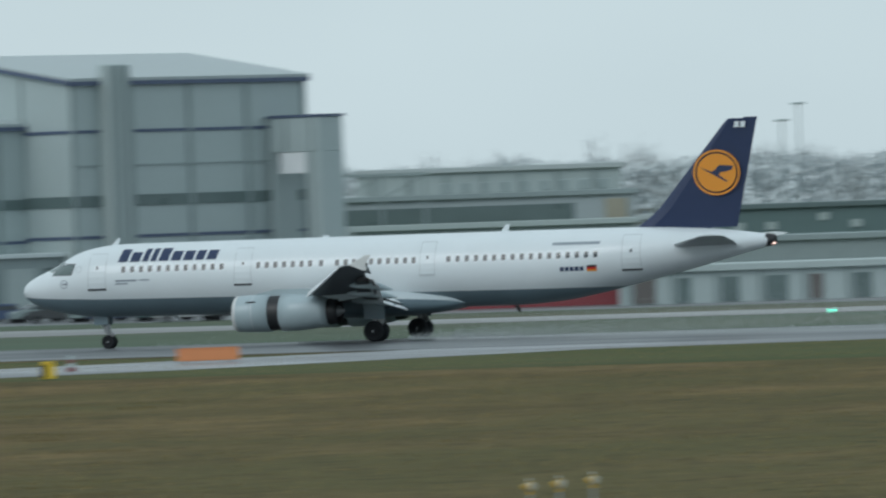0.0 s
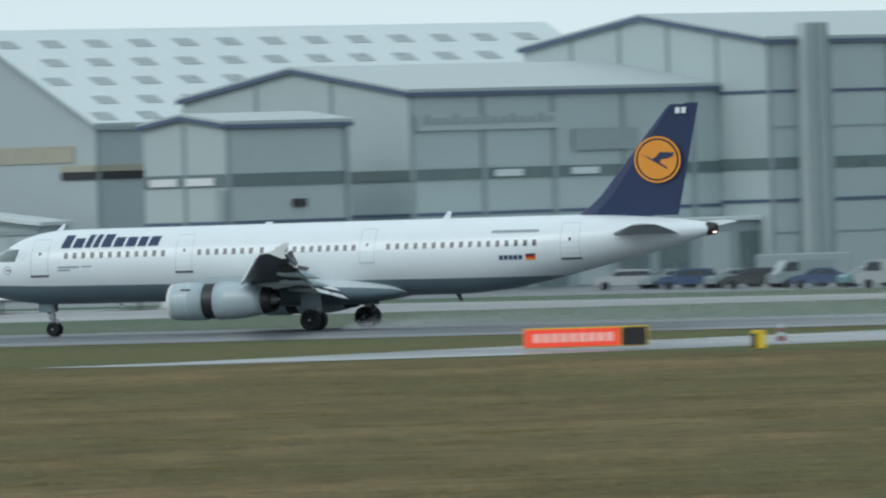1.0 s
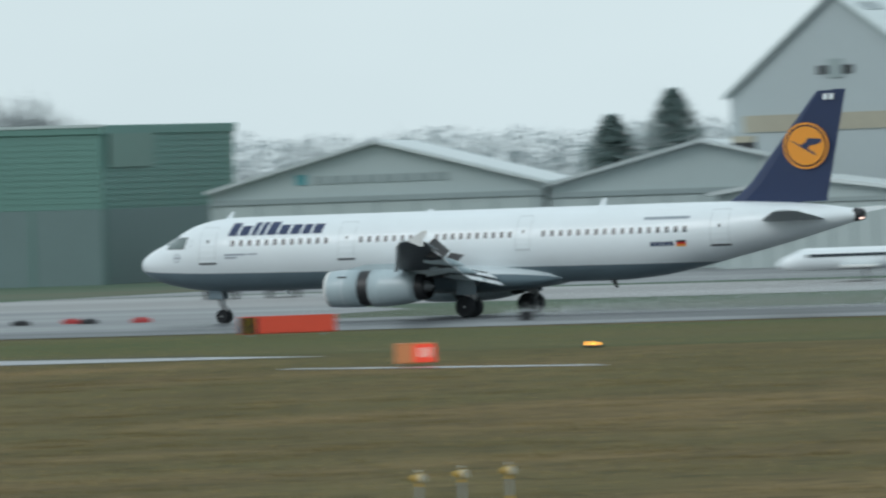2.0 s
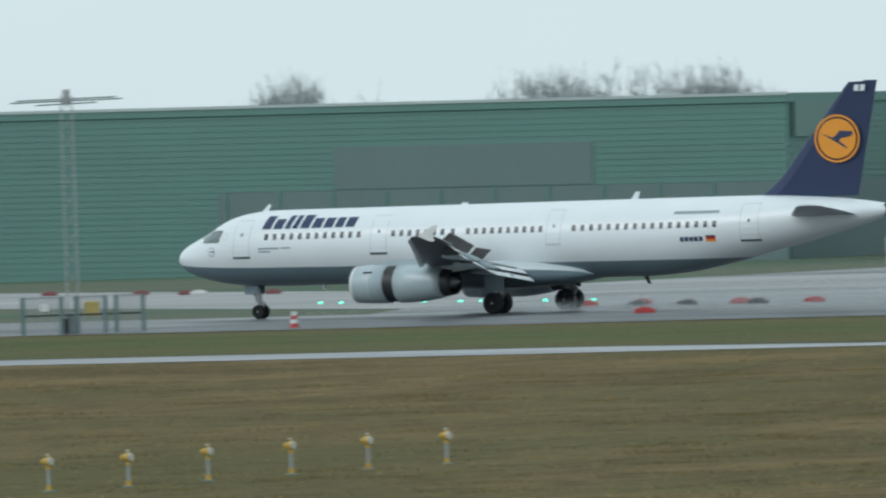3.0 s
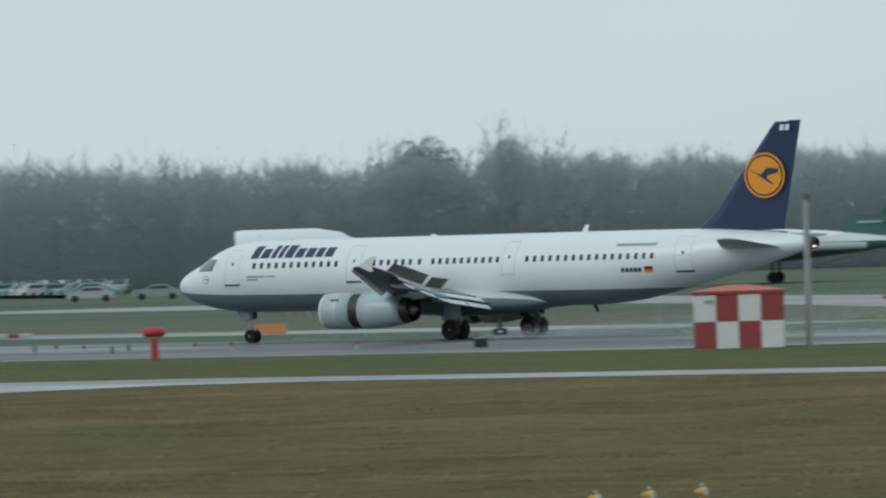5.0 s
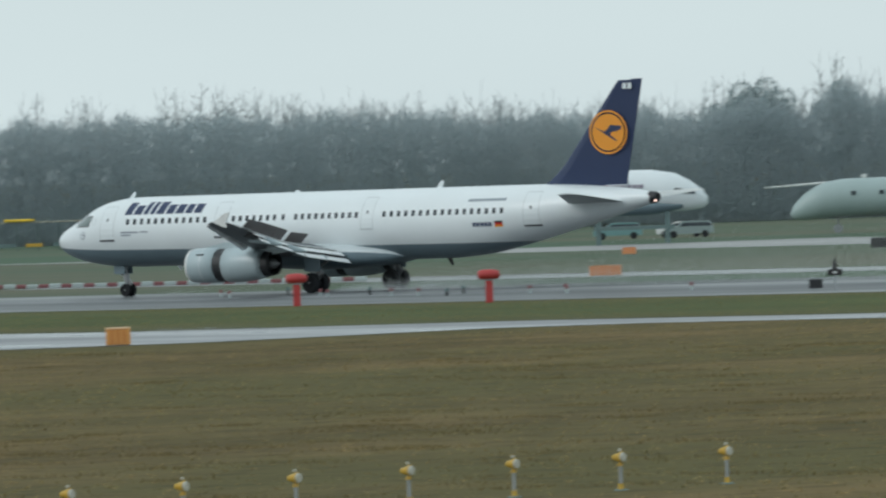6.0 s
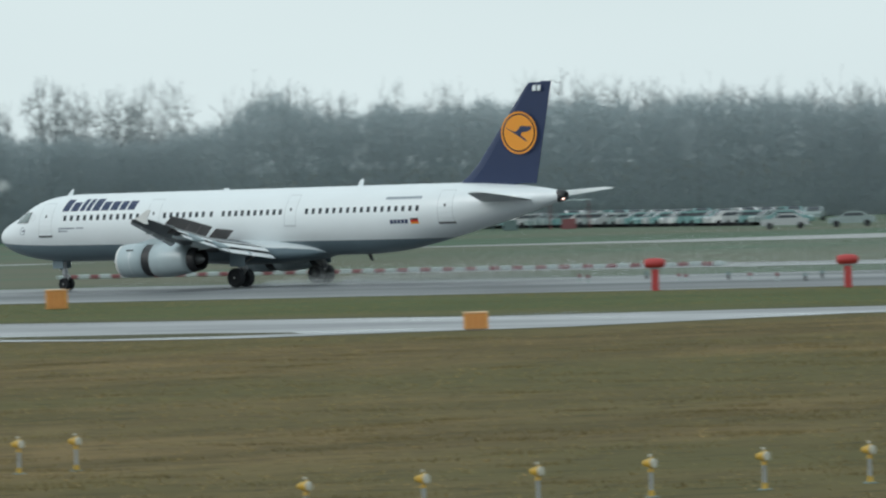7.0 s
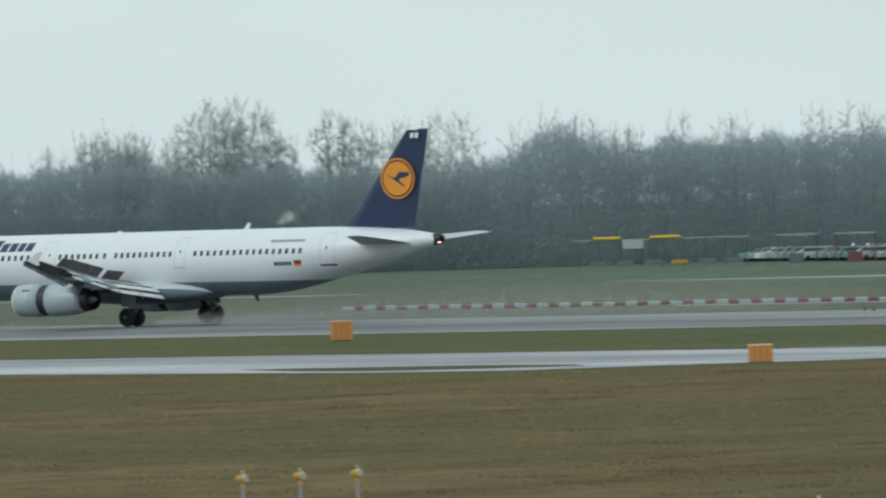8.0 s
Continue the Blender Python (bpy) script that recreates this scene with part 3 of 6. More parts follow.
for k in range(13):
    part("rib", boxed((gw + 0.003, 0.4, 7.0 + k * 0.48), (gw + 0.07, 29.8, 7.16 + k * 0.48)), HAZY_GREEN_CLAD, green)
part("corner_louvre", boxed((gw + 0.21, 1.0, 10.2), (gw + 0.3, 11.0, 12.9)), material("pale_green_louvre", (0.13, 0.22, 0.19), 0.5), green)
for k in range(10):
    part("door_rib", boxed((26.5 + k * 4.6, -0.2, 0), (26.75 + k * 4.6, -0.11, 6.8)), HAZY_GREEN_CLAD, green)

# ---- low buildings behind ----
def block(name, x0, y0, x1, y1, z, mat, roof, label, windows, turn, rows=1):
    m = Matrix.Translation((x0, y0, 0)) @ Matrix.Rotation(turn, 4, "Z")
    w, d = x1 - x0, y1 - y0
    b = thing(name, m, label, "building")
    part("wall_shell", boxed((0, 0, 0), (w, d, z)), mat, b)
    part("roof", boxed((-0.4, -0.4, z), (w + 0.4, d + 0.4, z + 0.5), 0.05), roof, b)
    for r in range(rows):
        for k in range(windows):
            x = w * (k + 0.2) / windows
            part("window", boxed((x, -0.08, z * (0.25 + 0.4 * r)), (x + w / windows * 0.6, -0.003, z * (0.5 + 0.4 * r))), BAND, b)
    return b


long_block = block("terminal_block", -279.4, 830, -255.1, 840, 10.2, CLAD, ROOF, "long grey terminal block with a flat roof", 0, 0.32)
for k in range(7):
    part("wall_pier", boxed((1.2 + 3.4 * k, -0.25, 0), (1.6 + 3.4 * k, -0.003, 10.0)), TRIM_GREY, long_block)
annex_low = block("terminal_annex", -272.5, 800, -244.5, 809, 7.75, CLAD_BIG, TRIM_GREY, "low terminal annex with roof vents and a dark glazed band", 0, 0.32)
part("glazed_band", boxed((0.3, -0.12, 5.7), (22.6, -0.003, 7.1)), BAND, annex_low, "dark glazed band")
part("stair_core", boxed((25.4, -0.4, 0), (27.3, -0.003, 7.4)), BEIGE, annex_low, "beige stair core")
for k in range(9):
    x = 11.0 + 1.75 * k
    part("roof_vent", boxed((x, 1.0, 8.25), (x + 0.62, 2.2, 9.25), 0.1), TRIM_GREY, annex_low, "grey cowled roof vent")
gantry = thing("steel_gantry", Matrix.Translation((-268.9, 795, 0)) @ Matrix.Rotation(0.32, 4, "Z"), "grey steel gantry before the terminal", "gantry")
for x in (0.0, 3.8, 7.6):
    part("column", boxed((x - 0.12, -0.12, 0), (x + 0.12, 0.12, 10.0)), TRIM_GREY, gantry)
part("top_beam", boxed((-0.3, -0.15, 10.0), (7.9, 0.15, 10.28)), TRIM_GREY, gantry)
part("mid_beam", boxed((-0.1, -0.1, 7.9), (7.7, 0.1, 8.1)), TRIM_GREY, gantry)
for x in (0.0, 3.8):
    part("brace", tube(bmesh.new(), (x, 0, 8.1), (x + 3.8, 0, 10.0), 0.07, 0.07, 6), TRIM_GREY, gantry)
block("low_pier", -262.5, 780, -238, 786, 5.2, TRIM_GREY, CLAD_B, "low terminal pier with a pale roof", 0, 0.32)
deck = block("car_park", -253.0, 840, -215.0, 852, 5.9, GREEN_DARK, BAND, "dark multi-deck car park", 14, 0.36, 1)
for k in range(9):
    x = 1.5 + 3.9 * k + 0.9 * (k % 2)
    part("white_panel", boxed((x, -0.14, 4.0 + 0.7 * (k % 3 == 0)), (x + 0.9, -0.085, 4.7 + 0.7 * (k % 3 == 0))), CLAD_B, deck, "pale panel")
block("cargo_shed", -242.5, 800, -236, 806, 5.4, CLAD_BIG, ROOF, "small grey cargo shed", 3, 0.32)
block("cargo_shed", -220, 730, -180, 742, 3.5, TRIM_GREY, TRIM_GREY, "low grey cargo shed", 12, 0.3)
block("red_building", -206.5, 616.5, -183.5, 628, 4.0, RED_WALL, TRIM_GREY, "low dark red panelled building", 0, 0.31)
terrace = block("bay_terrace", -184.6, 612, -144.0, 622, 2.2, CLAD, CLAD_B, "low grey terrace with dark bays and a pale roof", 0, 0.3)
for k in range(13):
    x = 1.0 + 3.05 * k
    part("bay_opening", boxed((x, -0.1, 0.1), (x + (1.5, 0.9, 1.2)[k % 3], -0.003, 1.8)), BAND if k % 4 else BROWN, terrace, "dark bay opening")
    part("bay_post", boxed((x - 0.5, -0.22, 0), (x - 0.3, -0.003, 2.1)), TRIM_GREY, terrace)
block("office_block", -300, 700, -283, 712, 5.0, CLAD_B, ROOF_LIGHT, "small grey office block", 4, 0.2)

# ---- the airliner: x runs aft from the nose, y to its right, z up ----
TOP = [(0, 3.42), (0.12, 3.66), (0.4, 3.92), (0.9, 4.20), (1.5, 4.46), (2.1, 4.72), (2.8, 5.13), (3.5, 5.46), (4.4, 5.70), (5.6, 5.85), (7, 5.89), (33, 5.89), (37, 5.87), (40, 5.74), (42.5, 5.50), (44.45, 5.22)]
BOTTOM = [(0, 3.28), (0.12, 3.02), (0.4, 2.78), (0.9, 2.52), (1.5, 2.30), (2.4, 2.08), (3.5, 1.90), (5, 1.78), (7, 1.75), (29.5, 1.75), (32, 1.90), (34.5, 2.30), (37, 2.84), (40, 3.52), (42.5, 4.16), (44.45, 4.66)]
HALF = [(0, 0.07), (0.12, 0.34), (0.4, 0.62), (0.9, 0.93), (1.5, 1.20), (2.4, 1.50), (3.5, 1.75), (5, 1.92), (7, 1.975), (32, 1.975), (35, 1.88), (38, 1.58), (41, 1.08), (43, 0.65), (44.45, 0.30)]
BELT = [(0, 3.05), (2, 2.92), (6, 2.80), (25, 2.66), (34, 2.62), (44.5, 2.62)]


def skin(a, z):
    """Half width of the fuselage at station a and height z."""
    t, b, w = curve_at(TOP, a), curve_at(BOTTOM, a), curve_at(HALF, a)
    c, r = (t + b) / 2, (t - b) / 2
    return w * math.sqrt(max(0.0, 1 - ((z - c) / r) ** 2))


def stations():
    s = [0, 0.05, 0.12, 0.22, 0.4, 0.6, 0.9, 1.2, 1.5, 1.8, 2.1, 2.4, 2.8, 3.2, 3.6, 4.0, 4.5, 5.0, 5.6, 6.3, 7.0]
    s += [8 + k for k in range(22)] + [30 + 0.5 * k for k in range(29)] + [44.3, 44.45]
    return s


def fuselage_skin(upper, n):
    bm = bmesh.new()
    rings = []
    for a in stations():
        t, b, w = curve_at(TOP, a), curve_at(BOTTOM, a), curve_at(HALF, a)
        c, r = (t + b) / 2, (t - b) / 2
        th = math.acos(min(1.0, max(-1.0, (curve_at(BELT, a) - c) / r)))
        lo, hi = (-th, th) if upper else (th, 2 * math.pi - th)
        rings.append([(a, -w * math.sin(lo + (hi - lo) * k / n), c + r * math.cos(lo + (hi - lo) * k / n)) for k in range(n + 1)])
    return loft(bm, rings, closed=False, caps=False)


def patch(a0, a1, z0, z1, proud=0.012, na=2, nz=2, side=-1, shear=0.0):
    """A thin plate that follows the fuselage side."""
    bm = bmesh.new()
    grid = [[None] * (nz + 1) for _ in range(na + 1)]
    back = [[None] * (nz + 1) for _ in range(na + 1)]
    for i in range(na + 1):
        for k in range(nz + 1):
            z = z0 + (z1 - z0) * k / nz
            a = a0 + (a1 - a0) * i / na + shear * (z - z0)
            grid[i][k] = bm.verts.new((a, side * (skin(a, z) + proud), z))
            back[i][k] = bm.verts.new((a, side * (skin(a, z) - 0.02), z))
    for i in range(na):
        for k in range(nz):
            bm.faces.new((grid[i][k], grid[i + 1][k], grid[i + 1][k + 1], grid[i][k + 1]))
            bm.faces.new((back[i][k], back[i][k + 1], back[i + 1][k + 1], back[i + 1][k]))
    for i in range(na):
        bm.faces.new((grid[i][0], back[i][0], back[i + 1][0], grid[i + 1][0]))
        bm.faces.new((grid[i][nz], grid[i + 1][nz], back[i + 1][nz], back[i][nz]))
    for k in range(nz):
        bm.faces.new((grid[0][k], grid[0][k + 1], back[0][k + 1], back[0][k]))
        bm.faces.new((grid[na][k], back[na][k], back[na][k + 1], grid[na][k + 1]))
    bmesh.ops.recalc_face_normals(bm, faces=bm.faces)
    return bm


def airfoil(a, y, z, chord, thick, n=9, twist=0.0):
    """Closed ring of a wing section; a is the leading edge."""
    up, dn = [], []
    for k in range(n + 1):
        s = (1 - math.cos(math.pi * k / n)) / 2
        t = thick * chord * 5 * (0.2969 * math.sqrt(s) - 0.126 * s - 0.3516 * s * s + 0.2843 * s**3 - 0.1015 * s**4)
        camber = 0.02 * chord * math.sin(math.pi * s)
        zz = -s * chord * math.tan(twist)
        up.append((a + s * chord, y, z + zz + camber + t))
        dn.append((a + s * chord, y, z + zz + camber - t * 0.75))
    return up + dn[-2:0:-1]


def wheel_mesh(radius, width):
    bm = bmesh.new()
    prof = [(0.62, -0.5), (0.86, -0.5), (0.97, -0.36), (1.0, -0.15), (1.0, 0.15), (0.97, 0.36), (0.86, 0.5), (0.62, 0.5)]
    rings = []
    for k in range(28):
        an = 2 * math.pi * k / 28
        rings.append([(radius * r * math.cos(an), width * w, radius * r * math.sin(an)) for r, w in prof])
    rings.append(rings[0])
    return loft(bm, rings, closed=True, caps=False)


def rim_mesh(radius, width):
    bm = bmesh.new()
    tube(bm, (0, -width * 0.34, 0), (0, width * 0.34, 0), radius * 0.62, n=20)
    tube(bm, (0, -width * 0.46, 0), (0, width * 0.46, 0), radius * 0.2, n=12)
    return bm


def ring_shell(profile, centre, n=40, closed=False):
    """Body of revolution about an axis along x: profile of (x, radius)."""
    bm = bmesh.new()
    y, z = centre
    rings = [[(a, y + r * math.cos(2 * math.pi * k / n), z + r * math.sin(2 * math.pi * k / n)) for k in range(n)] for a, r in profile]
    return loft(bm, rings, closed=True, caps=False)


def wheel(parent, x, y, radius, width):
    w = part("wheel", boxed((-0.06, -width * 0.5, -0.06), (0.06, width * 0.5, 0.06), 0.02), STEEL, parent)
    w.location = (x, y, radius)
    part("tyre", wheel_mesh(radius, width), RUBBER, w, "black rubber tyre", True)
    part("rim", rim_mesh(radius, width), WHEEL_RIM, w)
    return w


def build_airliner():
    p = thing("airliner", Matrix.Identity(4), "white twin-engine airliner with navy fin rolling along the runway", "aircraft")
    body = part("fuselage", fuselage_skin(True, 44), WHITE, p, "white painted fuselage", True)
    part("belly", fuselage_skin(False, 24), BELLY, p, "dark grey painted belly", True)
    part("tail_cone_outlet", ring_shell([(44.08, 0.375), (44.45, 0.33), (44.6, 0.27), (44.62, 0.2), (44.4, 0.16), (44.2, 0.01)], (0, 4.93), 24), DARK, p, "dark exhaust of the auxiliary unit", True)
    # tail lamps
    part("tail_lamp", tube(bmesh.new(), (44.45, -0.2, 4.74), (44.66, -0.24, 4.74), 0.055, 0.04, 12), TAIL_LAMP, p, "lit white tail lamp")
    part("tail_lamp", tube(bmesh.new(), (44.30, -0.22, 5.02), (44.46, -0.28, 5.02), 0.045, 0.03, 12), RED_LAMP, p, "lit red tail lamp")
    # cabin windows
    spans = [(6.73, 12.62, 12), (14.80, 17.90, 7), (18.55, 18.56, 1), (19.50, 24.02, 10), (26.08, 34.68, 17)]
    for side in (-1, 1):
        for a0, a1, n in spans:
            for k in range(n):
                a = a0 + (a1 - a0) * k / max(1, n - 1)
                part("cabin_window", patch(a - 0.115, a + 0.115, 4.29, 4.62, 0.01, 1, 2, side), GLASS, body)
    # doors with their outlines and dark sills
    for a0, a1, z0, z1 in ((4.62, 5.62, 3.42, 5.35), (13.42, 14.36, 3.45, 5.42), (24.42, 25.24, 3.66, 5.42), (36.20, 37.20, 3.58, 5.45)):
        for side in (-1, 1):
            d = part("cabin_door", patch(a0, a1, z0, z1, 0.008, 3, 6, side), WHITE, body)
            for q in ((a0 - 0.05, a0, z0, z1), (a1, a1 + 0.05, z0, z1), (a0, a1, z1, z1 + 0.05)):
                part("door_seal", patch(*q, 0.012, 2, 6, side), LINE, d)
            part("door_sill", patch(a0 - 0.06, a1 + 0.06, z0 - 0.11, z0, 0.03, 3, 1, side), SILL if a0 != 24.42 else LINE, d, "dark door sill")
            part("door_window", patch((a0 + a1) / 2 - 0.06, (a0 + a1) / 2 + 0.06, 4.5, 4.68, 0.014, 1, 1, side), GLASS, d)
    # cockpit glazing
    for side in (-1, 1):
        for q, lean in (((2.22, 2.86, 4.26, 4.76), 0.55), ((2.92, 3.48, 4.26, 4.82), 0.25)):
            pane = part("cockpit_window", patch(*q, 0.016, 3, 3, side, lean), COCKPIT_GLASS, body, "pale reflecting cockpit pane")
            part("window_frame", patch(q[0] - 0.06, q[1] + 0.05, q[2] - 0.05, q[3] + 0.05, 0.009, 3, 3, side, lean), FRAME_GREY, pane)
        bm = bmesh.new()
        rows = []
        for i in range(4):
            y = side * (0.05 + 0.95 * i / 3)
            row = []
            for k in range(4):
                a = 1.55 + 0.62 * (i / 3) ** 1.6 + 0.85 * k / 3
                t, b, w = curve_at(TOP, a), curve_at(BOTTOM, a), curve_at(HALF, a)
                c, r = (t + b) / 2, (t - b) / 2
                row.append((a, y, c + r * math.sqrt(max(0, 1 - (y / w) ** 2)) + 0.015))
            rows.append(row)
        part("windscreen", loft(bm, rows, closed=False, caps=False), COCKPIT_GLASS, body)
    # wordmark as plain upright strokes in navy, one for each sign
    widths = [0.62, 0.66, 0.42, 0.40, 0.66, 0.66, 0.66, 0.58, 0.66]
    tall = [1, 0, 1, 1, 1, 0, 0, 0, 0]
    a = 6.36
    for w, h in zip(widths, tall):
        part("wordmark_stroke", patch(a, a + w - 0.07, 4.87, 5.58 if h else 5.40, 0.012, 2, 4, -1, 0.22), NAVY, body)
        a += w + 0.078
    for q in ((6.25, 7.55, 3.78, 3.87), (7.7, 8.3, 3.80, 3.87), (6.25, 7.0, 3.62, 3.70)):
        part("small_lettering_bar", patch(*q, 0.01, 2, 1), MARK_GREY, body)
    part("web_lettering_bar", patch(32.1, 34.85, 5.02, 5.17, 0.01, 4, 1, -1, 0.2), material("grey_lettering", (0.28, 0.32, 0.36), 0.5), body)
    for k in range(5):
        part("registration_bar", patch(32.62 + k * 0.28, 32.84 + k * 0.28, 3.56, 3.80, 0.012, 1, 1), NAVY, body)
    for k, mt in enumerate((YELLOW, FLAG_RED, BLACK)):
        part("flag_stripe", patch(34.16, 34.72, 3.52 + 0.115 * k, 3.635 + 0.115 * k, 0.012, 1, 1), mt, body)
    # round nose emblem and star ring
    for a0, z0, r0 in ((3.05, 3.72, 0.24), (3.95, 4.52, 0.2)):
        bm = bmesh.new()
        ring = []
        for k in range(17):
            an = 2 * math.pi * k / 16
            ring.append([(a0 + rr * math.cos(an), -(skin(a0 + rr * math.cos(an), z0 + rr * math.sin(an)) + 0.012), z0 + rr * math.sin(an)) for rr in (r0, r0 - 0.04)])
        part("nose_emblem", loft(bm, ring, closed=False, caps=False), MARK_GREY if r0 > 0.22 else LINE, body)
    part("nose_emblem_bar", patch(2.92, 3.2, 3.70, 3.76, 0.012, 1, 1, -1, 1.0), NAVY, body)
    # blade antennas and belly mast
    for a0, z0, h, s in ((5.35, 5.80, 0.42, 0.45), (28.6, 5.88, 0.40, 0.3), (18.0, 5.88, 0.12, 0.1)):
        part("blade_antenna", slab(bmesh.new(), [(a0, -0.03, z0), (a0 + 0.42, -0.03, z0), (a0 + 0.42 + s * 0.4, -0.03, z0 + h), (a0 + s, -0.03, z0 + h)], 0.06, (0, 1, 0)), WHITE, body)
    part("drain_mast", slab(bmesh.new(), [(29.2, -0.04, 1.8), (29.5, -0.04, 1.8), (29.65, -0.04, 1.35), (29.5, -0.04, 1.35)], 0.08, (0, 1, 0)), DARK, body)
    part("drain_mast", slab(bmesh.new(), [(8.9, -0.04, 1.8), (9.2, -0.04, 1.8), (9.3, -0.04, 1.5), (9.15, -0.04, 1.5)], 0.08, (0, 1, 0)), WHITE, body)

    # belly fairing, pale above and dark below
    for lower in (False, True):
        rings = []
        for k in range(25):
            q = k / 24
            a = 14.6 + 12.1 * q
            e = math.sin(math.pi * q) ** 0.45 if 0 < q < 1 else 0
            top, bot, w = 1.95 + 1.05 * e, 1.95 - 0.65 * e, 0.9 + 1.25 * e
            c, r = (top + bot) / 2, (top - bot) / 2 + 0.01
            lo, hi = (math.pi - 0.12, 2 * math.pi + 0.12) if lower else (0.12, math.pi - 0.12)
            rings.append([(a, w * math.copysign(abs(math.cos(t)) ** 0.7, math.cos(t)), c + r * math.copysign(abs(math.sin(t)) ** 0.7, math.sin(t))) for t in (lo + (hi - lo) * j / 18 for j in range(19))])
        part("lower_fairing" if lower else "wing_root_fairing", loft(bmesh.new(), rings, closed=False, caps=False), BELLY if lower else FAIRING, p, "dark grey lower fairing" if lower else "light grey wing root fairing", True)

    # wings
    for side in (-1, 1):
        secs = [(17.0, 1.6, 2.35, 6.9, 0.145), (17.9, 3.2, 2.50, 5.9, 0.13), (19.5, 6.4, 2.86, 3.95, 0.115), (22.2, 11.6, 3.58, 2.75, 0.105), (24.75, 16.6, 4.28, 1.62, 0.10), (25.2, 17.0, 4.34, 1.25, 0.07)]
        # the underside's shade is put into the dark grey of the whole wing
        w = part("wing", loft(bmesh.new(), [airfoil(a, side * y, z, c * (0.80 if y < 13 else 1), th / (0.80 if y < 13 else 1)) for a, y, z, c, th in secs]), WING_SHADE, p, "swept wing in underside shade tone, flaps down, spoilers up", True)

        def edge(y, f):
            """Point of the wing at span y and chord fraction f, mid height."""
            for s0, s1 in zip(secs, secs[1:]):
                if y <= s1[1]:
                    break
            q = (y - s0[1]) / (s1[1] - s0[1])
            a, z, c = (s0[i] + (s1[i] - s0[i]) * q for i in (0, 2, 3))
            return Vector((a + f * c, side * y, z)), c

        # slats along the leading edge
        for y0, y1 in ((2.6, 5.0), (6.6, 9.0), (9.1, 11.5), (11.6, 14.0), (14.1, 16.4)):
            rows = []
            for y in (y0, y1):
                q, c = edge(y, 0)
                rows.append([q + Vector((dx * c, 0, dz * c)) for dx, dz in ((-0.09, -0.075), (-0.06, 0.0), (0.04, 0.062), (0.14, 0.085), (0.13, 0.072), (0.03, 0.03), (-0.02, -0.05))])
            part("slat", loft(bmesh.new(), rows), FLAP_LIGHT, w)
        # double-slotted flaps: inboard and outboard, main element and aft tab, down and aft
        for y0, y1 in ((2.15, 6.3), (6.5, 12.9)):
            # between flap and tab a dark filler slab is added as the gap's shade
            for name, label, mat, s0, s1, ang, off in (("flap", "lowered pale flap", FLAP_LIGHT, 0.0, 0.52, 24, (0.24, -0.10)), ("flap_slot", "dark filler as shade in the flap slot", DARK, 0.44, 0.70, 30, (0.20, -0.15)), ("flap_tab", "pale aft flap tab", FLAP_LIGHT, 0.60, 1.0, 34, (0.24, -0.13))):
                rows = []
                for y in (y0, y1):
                    q, c = edge(y, 0.80)
                    ch = max(0.26 * c, 0.78) if y > 3 else 1.12
                    f, u = Vector((math.cos(radians(ang)), 0, -math.sin(radians(ang)))), Vector((math.sin(radians(ang)), 0, math.cos(radians(ang))))
                    o2 = q + Vector((off[0], 0, off[1])) + f * (s0 * ch)
                    e = (s1 - s0) * ch
                    rows.append([o2 + f * (s * e) + u * (t * e) for s, t in ((0, 0), (0.08, 0.08), (0.3, 0.12), (0.65, 0.08), (1.0, 0.01), (1.0, -0.01), (0.5, -0.05), (0.1, -0.08))])
                part(name, loft(bmesh.new(), rows), mat, w, label)
            # solid dark wedge added as the shade in the recess ahead of the flap
            cove = []
            for y in (y0, y1):
                q, c = edge(y, 0.80)
                cove.append([q + Vector((dx, 0, dz)) for dx, dz in ((-0.45, -0.30), (0.32, -0.30), (0.34, -0.16), (-0.1, -0.02))])
            part("flap_cove", loft(bmesh.new(), cove), DARK, w, "dark wedge as shade in the flap cove")
            lip = []
            for y in (y0, y1):
                q, c = edge(y, 0.80)
                lip.append([q + Vector((dx, 0, dz)) for dx, dz in ((-0.55, 0.14), (0.18, 0.03), (0.18, 0.0), (-0.55, 0.05))])
            part("shroud_panel", loft(bmesh.new(), lip), FLAP_LIGHT, w, "pale trailing edge panel")
        # spoilers raised
        for y0, y1, ang in ((4.5, 6.3, 42), (6.9, 8.5, 45), (8.6, 10.2, 45), (10.3, 11.9, 45), (12.0, 13.4, 38)):
            cs = []
            for y in (y0, y1):
                q, c = edge(y, 0.66)
                ch = 0.75 if y < 6.5 else 0.80
                hinge = q + Vector((0, 0, 0.055 * c))
                cs.append((hinge, hinge + Vector((ch * math.cos(radians(ang)), 0, ch * math.sin(radians(ang))))))
            (p0, p1), (p2, p3) = cs
            part("spoiler", slab(bmesh.new(), [p0, p1, p3, p2], 0.05, (-math.sin(radians(ang)), 0, math.cos(radians(ang)))), SPOILER_DARK, w, "raised dark spoiler panel")
        # flap track fairings
        for y, ln in ((4.4, 2.6), (8.0, 2.9), (11.4, 2.5)):
            q, c = edge(y, 0.52)
            rows = []
            for k in range(9):
                s = k / 8
                r = 0.21 * math.sin(math.pi * min(1, 0.06 + s * 0.94)) ** 0.7 + 0.02
                drop = -0.32 - 0.55 * max(0, s - 0.45)
                rows.append([(q.x + s * ln, q.y + r * 0.75 * math.cos(t), q.z + drop + r * math.sin(t)) for t in (2 * math.pi * j / 10 for j in range(10))])
            part("flap_track_fairing", loft(bmesh.new(), rows), NACELLE, w, "", True)
